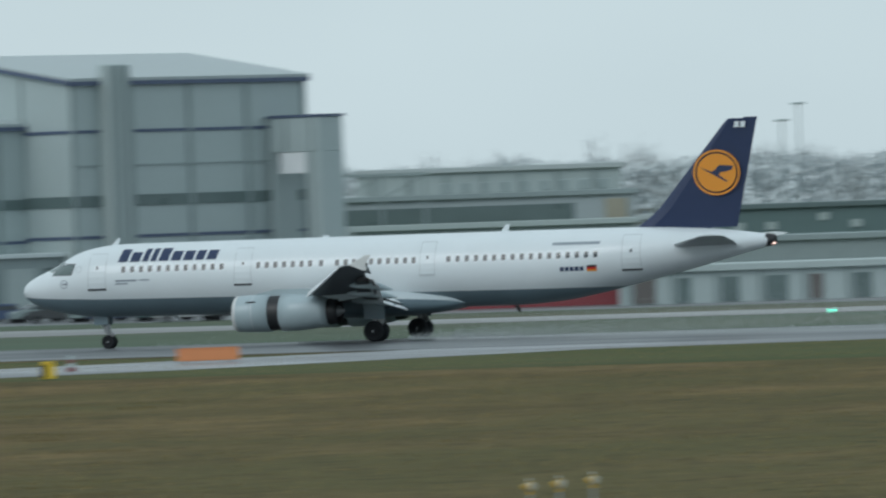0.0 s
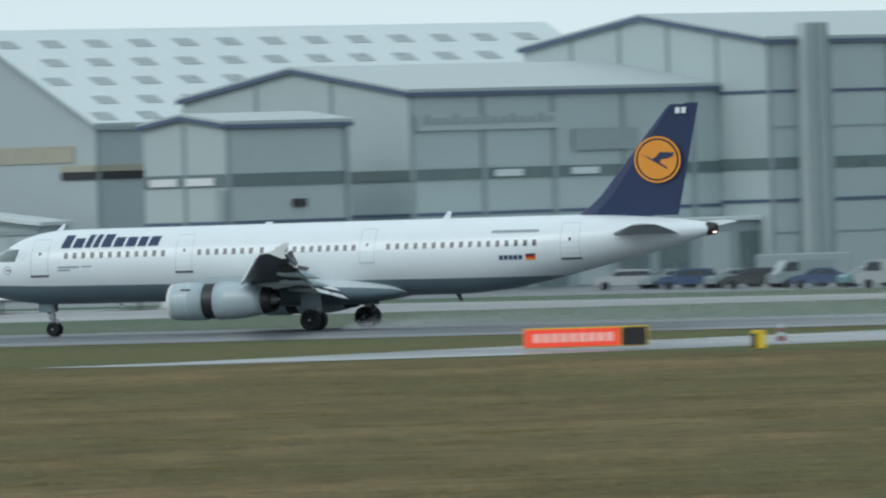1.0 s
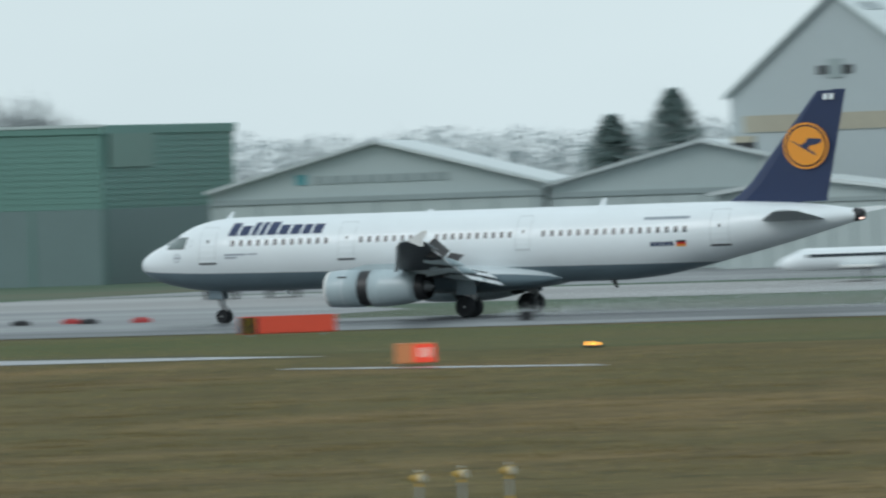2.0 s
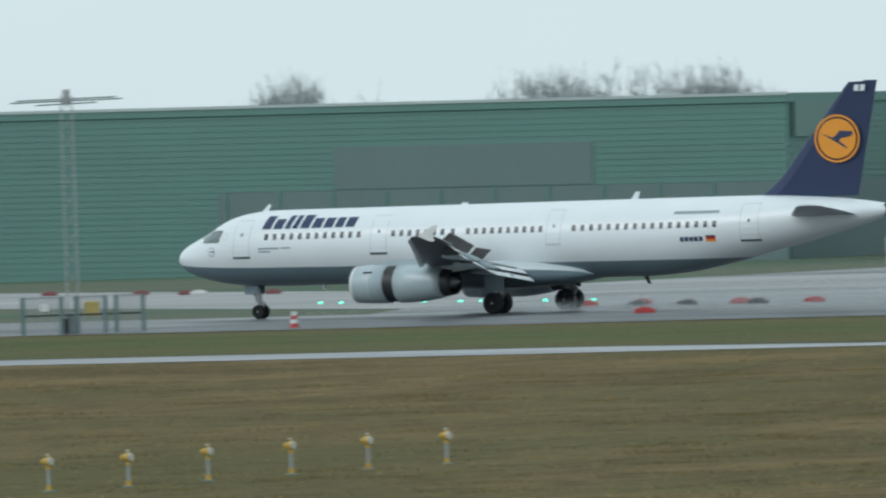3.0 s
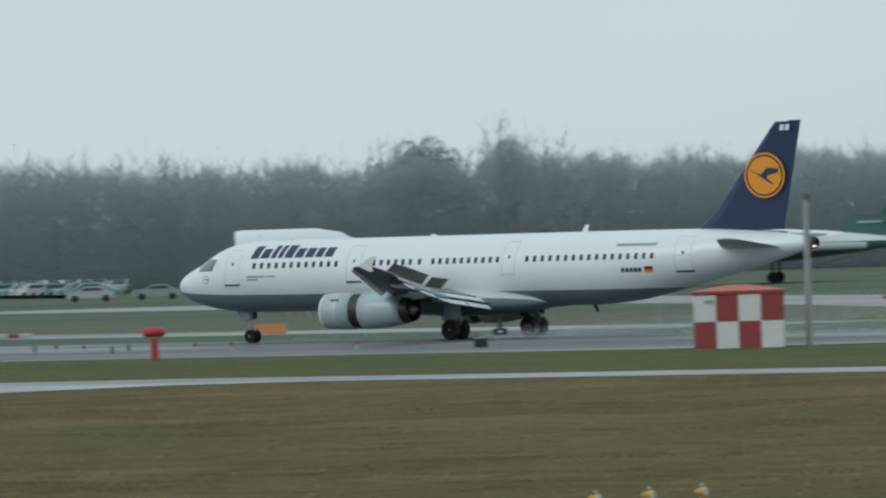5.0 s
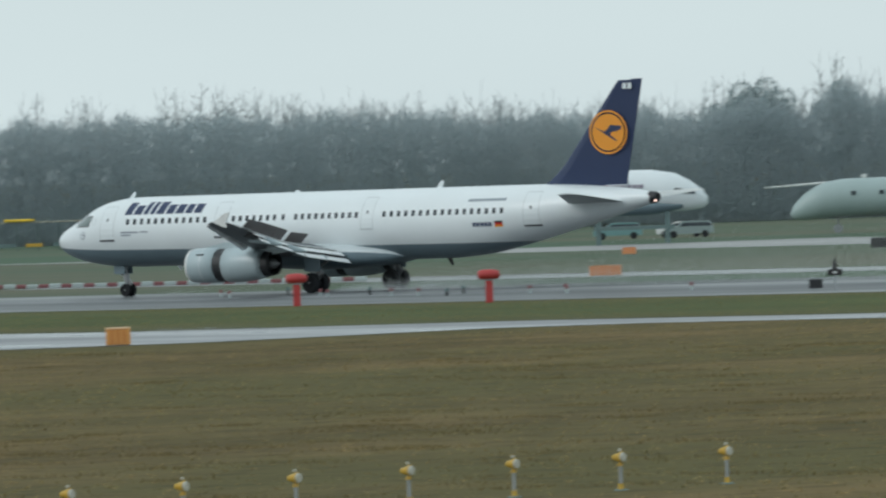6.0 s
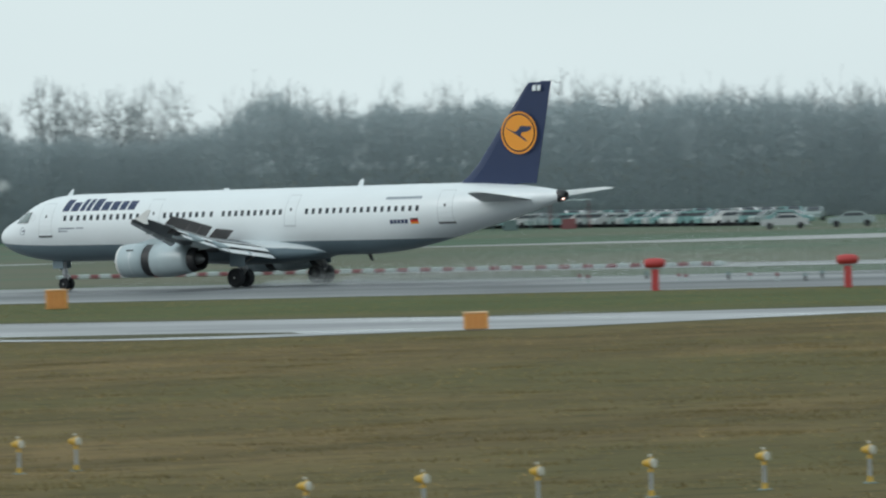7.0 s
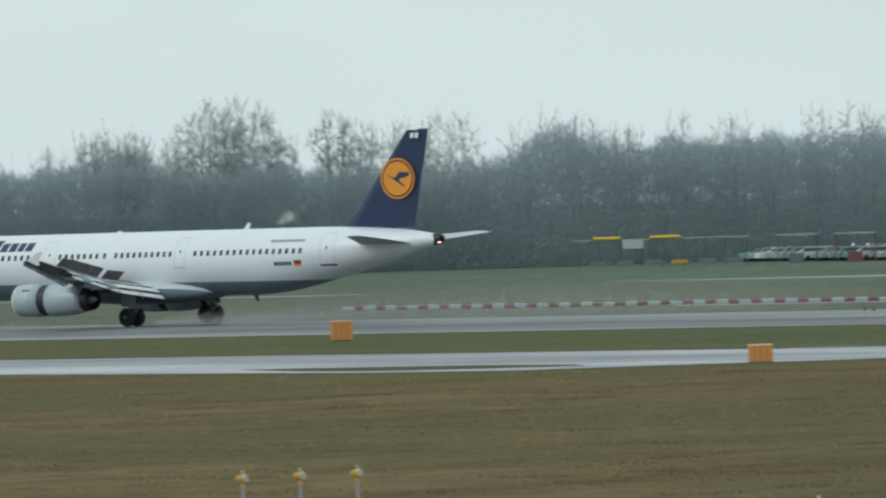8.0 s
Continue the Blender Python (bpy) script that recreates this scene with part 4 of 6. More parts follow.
        # tip fence
        part("tip_fence", slab(bmesh.new(), [(25.5, side * 17.02, 4.38), (26.42, side * 17.02, 4.90), (26.74, side * 17.02, 4.92), (26.42, side * 17.02, 4.38), (26.5, side * 17.02, 4.08), (26.25, side * 17.02, 4.08)], 0.05, (0, side, 0)), OFFWHITE, w)
        # aileron
        q0, c0 = edge(13.6, 0.78)
        q1, c1 = edge(16.4, 0.78)
        part("aileron", slab(bmesh.new(), [q0 + Vector((0, 0, 0.1)), q0 + Vector((0.24 * c0, 0, -0.02)), q1 + Vector((0.24 * c1, 0, -0.02)), q1 + Vector((0, 0, 0.08))], 0.04, (0, 0, 1)), WING_GREY, w)
        # engine
        cy, cz = side * 5.75, 1.79
        eng = part("engine", ring_shell([(15.35, 0.78), (15.05, 0.80), (14.90, 0.86), (14.85, 0.92), (14.90, 0.97), (15.1, 1.00), (15.6, 1.03), (16.9, 1.04), (16.92, 0.96)], (cy, cz)), NACELLE, p, "grey engine nacelle with its reverser sleeve open", True)
        part("inlet_lip", ring_shell([(15.1, 0.795), (14.90, 0.85), (14.835, 0.92), (14.885, 0.98), (15.06, 1.005)], (cy, cz)), OFFWHITE, eng, "", True)
        part("fan", ring_shell([(15.3, 0.79), (15.35, 0.3), (14.95, 0.02)], (cy, cz)), DARK, eng, "", True)
        part("reverser_gap", ring_shell([(16.8, 0.97), (17.7, 0.97)], (cy, cz)), DARK, eng, "black reverser cascade", True)
        part("reverser_sleeve", ring_shell([(17.62, 0.96), (17.60, 1.04), (18.4, 1.03), (19.2, 0.97), (19.9, 0.87), (20.35, 0.79), (20.33, 0.75), (19.0, 0.80)], (cy, cz)), NACELLE, eng, "grey reverser sleeve slid aft", True)
        part("nozzle", ring_shell([(20.3, 0.76), (20.75, 0.70), (20.95, 0.66), (20.9, 0.62), (19.6, 0.6)], (cy, cz)), DARK, eng, "dark exhaust nozzle", True)
        part("exhaust_cone", ring_shell([(19.7, 0.58), (20.0, 0.42), (20.9, 0.30), (21.25, 0.03)], (cy, cz)), STEEL, eng, "", True)
        part("nacelle_vent", boxed((15.7, cy + side * 0.80 - 0.02, cz + 0.60), (16.25, cy + side * 0.86, cz + 0.68)), DARK, eng)
        part("nacelle_seam", ring_shell([(15.98, 1.037), (16.0, 1.045), (16.03, 1.037)], (cy, cz)), LINE, eng, "", True)
        # pylon
        rows = [[(a, cy + d * 0.18, z) for d, z in ((-1, z0), (1, z0), (1, z1), (-1, z1))] for a, z0, z1 in ((15.9, 2.70, 2.82), (17.2, 2.6, 3.10), (19.0, 2.4, 3.1), (20.6, 2.3, 2.95), (22.2, 2.5, 2.8))]
        part("pylon", loft(bmesh.new(), rows), NACELLE, eng)

    # horizontal tail
    for side in (-1, 1):
        # near half darker, far half paler: shade and light are put into the colours
        part("tailplane", loft(bmesh.new(), [airfoil(38.55, side * 0.5, 4.72, 4.0, 0.11), airfoil(40.2, side * 3.2, 4.98, 2.9, 0.10), airfoil(42.05, side * 6.15, 5.26, 1.45, 0.09), airfoil(42.3, side * 6.25, 5.27, 1.1, 0.05)]), WING_GREY if side < 0 else OFFWHITE, p, "swept tailplane with light and shade in its colour", True)
    # fin with rudder
    def fin_ring(z, a0, a1, th):
        half = [(q, th * (0.42 + 0.58 * (1 - q)) * min(1.0, math.sqrt(q / 0.22))) for q in (0.0, 0.02, 0.06, 0.12, 0.22, 0.4, 0.7, 1.0)]
        return [(a0 + q * (a1 - a0), y, z) for q, y in half] + [(a0 + q * (a1 - a0), -y, z) for q, y in half[:0:-1]]
    le = [(5.6, 36.2), (5.95, 36.75), (6.3, 37.25), (6.9, 37.95), (11.45, 41.78), (11.72, 42.05), (11.80, 42.35)]
    fin = part("fin", loft(bmesh.new(), [fin_ring(z, a0, 42.40 + (z - 5.66) * (43.74 - 42.40) / 6.1 - 1.55 + (z - 5.66) * 0.13, 0.26 - 0.02 * (z - 5.6)) for z, a0 in le[:-1]]), NAVY, p, "navy blue fin with a yellow roundel")
    rr = []
    for z in (5.72, 7.5, 9.5, 11.78):
        a1 = 42.40 + (z - 5.66) * (43.74 - 42.40) / 6.1
        a0 = a1 - 1.55 + (z - 5.66) * 0.13 - 0.02
        w0 = 0.42 * (0.26 - 0.02 * (z - 5.6))
        rr.append([(a0, w0, z), (a1, 0.02, z), (a1, -0.02, z), (a0, -w0, z)])
    part("rudder", loft(bmesh.new(), rr), NAVY, fin)
    def fin_half(z):
        return 0.30 - 0.02 * (z - 5.6)
    for side in (-1, 1):
        def disc(r0, r1, mt, proud, name):
            bm = bmesh.new()
            rows = []
            for k in range(49):
                an = 2 * math.pi * k / 48
                rows.append([(41.38 + r * math.cos(an), side * (fin_half(8.75) + proud), 8.75 + 0.93 * r * math.sin(an)) for r in (r0, r1)])
            loft(bm, rows, closed=False, caps=False)
            return part(name, bm, mt, fin)
        disc(0.0, 1.14, YELLOW, 0.02, "roundel_disc")
        disc(1.24, 1.36, YELLOW, 0.02, "roundel_ring")
        # stylised bird in plain strokes
        def stroke(pts, name="roundel_bird"):
            part(name, slab(bmesh.new(), [(41.38 + x, side * (fin_half(8.75) + 0.024), 8.78 + z) for x, z in pts], 0.012, (0, side, 0)), NAVY, fin)
        stroke([(-1.0, 0.30), (-0.45, 0.0), (0.05, -0.28), (0.55, -0.56), (0.62, -0.52), (0.2, -0.22), (-0.3, 0.02)])
        stroke([(-0.3, 0.0), (0.1, -0.24), (0.22, -0.02), (0.02, 0.1), (-0.1, 0.12)])
        stroke([(-0.1, 0.1), (0.2, -0.03), (0.6, 0.02), (0.9, 0.12), (0.98, 0.32), (0.5, 0.36), (0.15, 0.38)])
        for k in range(2):
            part("fin_lettering_bar", slab(bmesh.new(), [(42.45 + 0.36 * k, side * 0.21, 11.22), (42.73 + 0.36 * k, side * 0.21, 11.22), (42.77 + 0.36 * k, side * 0.21, 11.55), (42.5 + 0.36 * k, side * 0.21, 11.55)], 0.01, (0, side, 0)), WHITE, fin)

    # nose gear
    ng = part("nose_gear", tube(tube(bmesh.new(), (5.05, 0, 0.38), (4.85, 0, 2.1), 0.11, 0.17), (5.05, -0.35, 0.38), (5.05, 0.35, 0.38), 0.06), STEEL, p, "steel nose gear leg")
    part("steering_collar", tube(bmesh.new(), (4.98, 0, 0.95), (4.93, 0, 1.35), 0.2, 0.2, 12), STEEL, ng)
    part("torque_link", slab(bmesh.new(), [(5.12, -0.08, 0.45), (5.4, -0.08, 0.8), (5.1, -0.08, 1.1), (5.2, -0.08, 0.8)], 0.16, (0, 1, 0)), STEEL, ng)
    part("drag_brace", tube(bmesh.new(), (5.0, 0, 1.05), (4.0, 0, 1.95), 0.06), STEEL, ng)
    part("taxi_lamp", tube(bmesh.new(), (4.82, -0.18, 1.35), (4.72, -0.18, 1.35), 0.1, 0.1), OFFWHITE, ng)
    for side in (-1, 1):
        part("gear_door", boxed((4.3, side * 0.36 - 0.02, 1.35), (5.15, side * 0.36 + 0.02, 1.9), 0.01), BELLY, ng)
        wheel(ng, 5.07, side * 0.24, 0.385, 0.24)
    # main gear
    for side in (-1, 1):
        y = side * 3.8
        mg = part("main_gear", tube(tube(bmesh.new(), (22.37, y, 0.58), (22.2, y, 2.6), 0.13, 0.19), (22.37, y - 0.62, 0.58), (22.37, y + 0.62, 0.58), 0.1), STEEL, p, "steel main gear leg")
        part("side_stay", tube(bmesh.new(), (22.3, y, 1.3), (22.2, side * 2.0, 2.0), 0.08), STEEL, mg)
        part("torque_link", slab(bmesh.new(), [(22.5, y - 0.12, 0.65), (22.9, y - 0.12, 1.1), (22.5, y - 0.12, 1.6), (22.55, y - 0.12, 1.1)], 0.24, (0, 1, 0)), STEEL, mg)
        part("gear_door", boxed((21.75, y + side * 0.25, 1.25), (22.95, y + side * 0.29, 2.5), 0.01), BELLY, mg)
        for off in (-0.46, 0.46):
            wheel(mg, 22.37, y + off, 0.585, 0.43)
    return p


airliner = build_airliner()


def build_spray():
    """Fine water thrown up behind the wheels: many tiny flecks that travel with the airliner."""
    g = np.random.default_rng(8)
    verts = []
    for y0, n, x0 in ((-3.8, 110000, 24.3), (3.8, 90000, 24.3), (0.0, 12000, 8.0)):
        s = g.uniform(0, 1, n) ** 1.25
        x = x0 + 50 * s
        z = np.abs(g.normal(0, 1, n)) * (0.12 + 1.6 * s ** 0.8) + 0.04
        y = y0 + g.normal(0, 1, n) * (0.5 + 2.8 * s)
        p = np.stack([x, y, z], 1)
        d = g.normal(0, 1, (n, 2, 3)) * g.uniform(0.006, 0.015, (n, 1, 1))
        verts.append(np.stack([p, p + d[:, 0], p + d[:, 1]], 1).reshape(-1, 3))
    v = np.concatenate(verts)
    me = bpy.data.meshes.new("spray")
    me.from_pydata(v.tolist(), [], np.arange(len(v)).reshape(-1, 3).tolist())
    me.materials.append(material("water_flecks", (0.70, 0.73, 0.74), 0.4, vary=0.05))
    return tagged(new("spray", me), "fine white water spray behind the wheels", "spray", kind="stuff")


spray = build_spray()


# ---- airfield things ----
def facing(x, y, z=0.0):
    """Pose at a ground point; local x runs to the viewer's right, local -y towards the viewer's side of the field."""
    return Matrix.Translation((x, y, z)) @ Matrix.Rotation(math.atan2(-x, y), 4, "Z")


def approach_light():
    t = thing("approach_light", Matrix.Identity(4), "yellow approach lamp on a slim grey post in grass", "airfield light", "approach lights in the grass")
    part("base_plate", tube(bmesh.new(), (0, 0, 0), (0, 0, 0.03), 0.17, 0.15, 14), GREEN_DARK, t)
    part("coupling", tube(bmesh.new(), (0, 0, 0.03), (0, 0, 0.16), 0.075, 0.06, 10), LAMP_YELLOW, t)
    part("post", tube(bmesh.new(), (0, 0, 0.16), (0, 0, 0.56), 0.045, 0.045, 10), GALV, t)
    part("bracket", tube(bmesh.new(), (0, 0, 0.56), (0, 0, 0.64), 0.07, 0.05, 10), LAMP_YELLOW, t)
    bm = bmesh.new()
    tube(bm, (-0.15, 0.08, 0.76), (0.02, -0.05, 0.76), 0.06, 0.12, 14)
    tube(bm, (0.02, -0.05, 0.76), (0.05, -0.07, 0.76), 0.13, 0.13, 14)
    part("lamp_housing", bm, LAMP_YELLOW, t)
    part("lens", tube(bmesh.new(), (0.05, -0.07, 0.76), (0.09, -0.10, 0.76), 0.115, 0.1, 14), LENS, t, "clear glass lens")
    part("top_clip", boxed((-0.05, -0.03, 0.9), (0.03, 0.03, 0.96), 0.01), LENS, t)
    return t


LAMPS = [(-43.4, 163.7), (-43.2, 165.4), (-43.2, 168.1), (-93.6, 177.5), (-93.8, 180.1), (-93.5, 182.0), (-143.4, 208.4), (-142.6, 211.2), (-141.8, 214.0), (-141.0, 216.5), (-140.8, 220.0), (-140.7, 223.9), (-140.3, 227.1), (-139.8, 230.3),
         (-144.7, 197.5), (-144.8, 199.8), (-144.7, 201.8), (-148.9, 167.7), (-148.6, 171.2), (-148.4, 174.8), (-148.5, 178.8), (-148.1, 182.3), (-147.7, 185.6), (-147.2, 188.9), (-146.5, 192.0), (-182.4, 192.4), (-182.0, 194.1), (-181.6, 195.8)]
first = approach_light()
first.matrix_world = facing(*LAMPS[0])
for x, y in LAMPS[1:]:
    copy_thing(first, facing(x, y))


def guidance_sign(x, y, w, h, mat, label, panels=(), bars=0, bar_mat=OFFWHITE, lift=0.15, deep=0.3):
    t = thing("guidance_sign", facing(x, y), label, "airfield sign")
    part("housing", boxed((-w / 2, 0, lift), (w / 2, deep, lift + h), 0.03), mat, t)
    for px in (-w * 0.38, w * 0.38):
        part("leg", boxed((px - 0.05, 0.05, 0), (px + 0.05, deep - 0.05, lift)), GALV, t)
    part("face_frame", boxed((-w / 2 + 0.02, -0.02, lift + h - 0.05), (w / 2 - 0.02, -0.002, lift + h)), mat, t)
    for x0, x1, m2 in panels:
        part("face_panel", boxed((x0, -0.03, lift + 0.05), (x1, -0.003, lift + h - 0.06)), m2, t)
    for k in range(bars):
        x0 = -w / 2 + w * 0.08 + k * (w * 0.66 / max(bars, 1))
        part("lettering_bar", boxed((x0, -0.045, lift + h * 0.28), (x0 + w * 0.66 / bars * 0.62, -0.031 if panels else -0.003, lift + h * 0.72)), bar_mat, t)
    return t


guidance_sign(-143.2, 415.0, 3.1, 0.66, ORANGE, "long orange airfield sign seen from behind")
guidance_sign(-150.4, 389.4, 5.7, 0.92, SIGN_YELLOW, "red and black airfield hold sign with yellow frame", ((-2.83, 1.55, RED_LIT), (1.62, 2.78, BLACK)), 9, WHITE_LIT)
guidance_sign(-230.0, 428.0, 4.9, 0.9, RED_SIGN, "orange-red airfield sign with a black end panel", ((-2.4, -1.55, BLACK), (-2.2, -1.75, SIGN_YELLOW), (-1.5, 2.4, RED_SIGN)), 0)
guidance_sign(-442.0, 599.5, 2.2, 0.7, DARK, "dark airfield sign seen from behind")
guidance_sign(-391.0, 501.5, 1.95, 0.62, ORANGE, "orange airfield sign seen from behind")
guidance_sign(-465.5, 600.0, 1.0, 0.5, ORANGE, "small orange airfield sign seen from behind")
lit = guidance_sign(-180.2, 345.4, 1.65, 0.85, ORANGE, "orange distance sign box with a lit red face", ((-0.05, 0.85, RED_LIT),), 0, lift=0.1, deep=0.8)
for k in range(3):
    part("numeral_bar", boxed((0.18 + k * 0.19, -0.05, 0.35), (0.30 + k * 0.19, -0.031, 0.75)), WHITE_LIT, lit)
marker = guidance_sign(-139.2, 382.0, 0.66, 0.74, SIGN_YELLOW, "small yellow and black airfield marker box", ((-0.31, -0.08, BLACK),), 0, lift=0.02, deep=0.4)
part("lid", boxed((-0.3, 0.02, 0.77), (0.3, 0.38, 0.84), 0.02), SIGN_YELLOW, marker)
for x, y, w, h in ((-297.5, 346.8, 1.08, 0.72), (-384.8, 414.0, 1.2, 1.02)):
    t = thing("distance_marker", facing(x, y), "orange marker box with a pale top", "airfield marker")
    part("body", boxed((-w / 2, 0, 0.03), (w / 2, 0.9, h), 0.03), BOX_ORANGE, t)
    part("lid", boxed((-w / 2 - 0.02, -0.02, h), (w / 2 + 0.02, 0.92, h + 0.07), 0.02), material("pale_orange", (0.72, 0.48, 0.28), 0.5, vary=0.3, scale=3.0), t)
    for k in range(3):
        part("rib", boxed((-w / 2 + w * (0.25 + 0.25 * k) - 0.02, -0.03, 0.1), (-w / 2 + w * (0.25 + 0.25 * k) + 0.02, -0.003, h - 0.05)), material("deep_orange", (0.5, 0.15, 0.03), 0.5), t)


def red_post(x, y):
    t = thing("monitor_post", facing(x, y), "red post with a rounded red hood", "airfield sensor", "red hooded posts by the runway")
    part("column", boxed((-0.19, -0.15, 0), (0.19, 0.15, 1.2), 0.03), RED, t)
    rows = []
    for x0, r in ((-0.58, 0.14), (-0.5, 0.26), (-0.2, 0.31), (0.2, 0.31), (0.5, 0.24), (0.58, 0.1)):
        rows.append([(x0, r * 1.1 * math.cos(a), 1.48 + 0.9 * r * math.sin(a)) for a in (2 * math.pi * k / 14 for k in range(14))])
    part("hood", loft(bmesh.new(), rows), RED, t, "rounded red hood", True)
    part("collar", boxed((-0.24, -0.18, 1.16), (0.24, 0.18, 1.24), 0.02), GALV, t)


red_post(-357.0, 431.0)
red_post(-341.7, 428.3)

# chequered hut with its pole
hut = thing("chequered_hut", facing(-305.0, 429.4), "red and white chequered equipment hut", "hut")
part("wall_shell", boxed((-2.25, 0, 0), (2.25, 3.4, 2.75)), OFFWHITE, hut)
for c in range(4):
    for r in range(2):
        x0, z0 = -2.26 + c * 1.13, r * 1.36 + 0.04
        part("panel", boxed((x0 + 0.01, -0.04, z0), (x0 + 1.12, -0.003, z0 + 1.34)), HUT_RED if (c + r) % 2 == 0 else OFFWHITE, hut)
        part("panel", boxed((2.253, 0.05 + c * 0.83, z0), (2.29, 0.05 + c * 0.83 + 0.82, z0 + 1.34)), OFFWHITE if (c + r) % 2 == 0 else HUT_RED, hut)
part("fascia", boxed((-2.34, -0.1, 2.75), (2.34, 3.5, 2.93), 0.02), HUT_RED, hut)
rows = [[(-2.32, -0.08, 2.93), (2.32, -0.08, 2.93), (2.32, 3.48, 2.93), (-2.32, 3.48, 2.93)], [(-0.5, 1.4, 3.22), (0.5, 1.4, 3.22), (0.5, 2.0, 3.22), (-0.5, 2.0, 3.22)]]
part("roof", loft(bmesh.new(), rows), material("faded_red_roof", (0.45, 0.14, 0.10), 0.6, vary=0.2), hut, "faded red hipped roof")
part("louvre", boxed((-1.7, -0.07, 2.3), (-1.25, -0.041, 2.5)), GALV, hut)
pole = thing("slim_mast", facing(-303.2, 433.0), "slim grey mast with a brown cap", "mast")
part("shaft", tube(bmesh.new(), (0, 0, 0), (0, 0, 7.4), 0.17, 0.15, 12), GALV, pole)
part("cap", tube(bmesh.new(), (0, 0, 7.4), (0, 0, 7.7), 0.19, 0.19, 12), BROWN, pole)

# fenced antenna mast
cage = thing("fenced_enclosure", facing(-290.2, 444.4), "galvanised mesh enclosure round cabinets", "enclosure")
for x0, x1 in ((-3.1, -1.1), (-0.35, 1.15), (1.7, 3.1)):
    for x in (x0, x1):
        part("post", boxed((x - 0.11, -0.06, 0), (x + 0.11, 0.06, 1.95)), GREEN_DARK, cage)
    for k in range(int((x1 - x0) / 0.11)):
        part("wire", boxed((x0 + 0.08 + k * 0.11, -0.012, 0.1), (x0 + 0.115 + k * 0.11, 0.012, 1.9)), GALV, cage)
    part("rail", boxed((x0, -0.05, 1.86), (x1, 0.05, 1.95)), GALV, cage)
part("rail", boxed((-3.1, -0.04, 0.95), (3.1, 0.04, 1.03)), DARK, cage)
part("cabinet", boxed((0.05, 0.3, 0.9), (0.85, 0.9, 1.65), 0.03), SIGN_YELLOW, cage, "yellow equipment cabinet")
part("cabinet", boxed((-0.9, 0.4, 0.0), (-0.3, 0.9, 1.1), 0.03), GALV, cage)
part("cabinet", boxed((-1.2, 0.3, 0.0), (-0.75, 0.8, 0.8), 0.03), DARK, cage)
part("notice", boxed((-2.2, -0.04, 1.2), (-1.8, -0.013, 1.6)), OFFWHITE, cage)
mast = thing("antenna_mast", facing(-291.2, 445.0), "grey lattice mast with crossed antenna booms", "mast")
for sx, sy in ((-1, -1), (1, -1), (1, 1), (-1, 1)):
    part("leg", tube(bmesh.new(), (sx * 0.3, sy * 0.3, 0), (sx * 0.3, sy * 0.3, 12.2), 0.045, 0.04, 6), GALV, mast)
for k in range(12):
    z = 0.4 + k
    part("brace", tube(bmesh.new(), (-0.3, -0.3, z), (0.3, -0.3, z + 0.9), 0.02, 0.02, 5), GALV, mast)
    part("brace", tube(bmesh.new(), (0.3, 0.3, z), (-0.3, 0.3, z + 0.9), 0.02, 0.02, 5), GALV, mast)
for a, ln, z in ((0.0, 2.9, 12.0), (0.12, 2.6, 12.1), (-0.2, 1.6, 11.85)):
    part("boom", tube(bmesh.new(), (-ln * math.cos(a), -ln * math.sin(a), z - 0.03), (ln * math.cos(a), ln * math.sin(a), z + 0.05), 0.035, 0.035, 6), GREEN_DARK, mast)
part("head", tube(bmesh.new(), (0, 0, 11.8), (0, 0, 12.6), 0.22, 0.18, 8), GALV, mast)


def small_sign(x, y):
    t = thing("post_sign", facing(x, y), "small black sign on a post", "airfield sign")
    part("post", boxed((-0.05, -0.05, 0), (0.05, 0.05, 0.8)), GALV, t)
    part("board", boxed((-0.38, -0.08, 0.8), (0.38, 0.08, 1.12), 0.02), BLACK, t)
    part("beacon", tube(bmesh.new(), (0, 0, 1.12), (0, 0, 1.7), 0.16, 0.06, 10), DARK, t)
    part("lettering_bar", boxed((-0.1, -0.1, 0.9), (0.1, -0.081, 1.02)), OFFWHITE, t)


small_sign(-327.5, 439.5)


def marker_cone(x, y, mats, label, h=0.75, r=0.28):
    t = thing("marker_cone", facing(x, y), label, "marker")
    part("base", boxed((-r, -r, 0), (r, r, 0.06), 0.01), mats[0], t)
    n = 4
    for k in range(n):
        part("band", tube(bmesh.new(), (0, 0, 0.06 + (h - 0.06) * k / n), (0, 0, 0.06 + (h - 0.06) * (k + 1) / n), r * (0.8 - 0.42 * k / n), r * (0.8 - 0.42 * (k + 1) / n), 12), mats[k % len(mats)], t)


marker_cone(-145.5, 401.7, (DULL_RED, CLAD), "faded red and grey striped marker cone", 0.8)
marker_cone(-278.0, 445.3, (RED, OFFWHITE), "red and white striped marker cone", 0.85)
marker_cone(-281.6, 415.0, (ORANGE,), "small orange marker post on grass", 0.85, 0.19)
marker_cone(-352.0, 514.0, (ORANGE,), "small orange marker post on grass", 0.5, 0.36)
marker_cone(-325.0, 484.0, (SIGN_YELLOW,), "small yellow marker lamp by the runway", 0.4, 0.3)
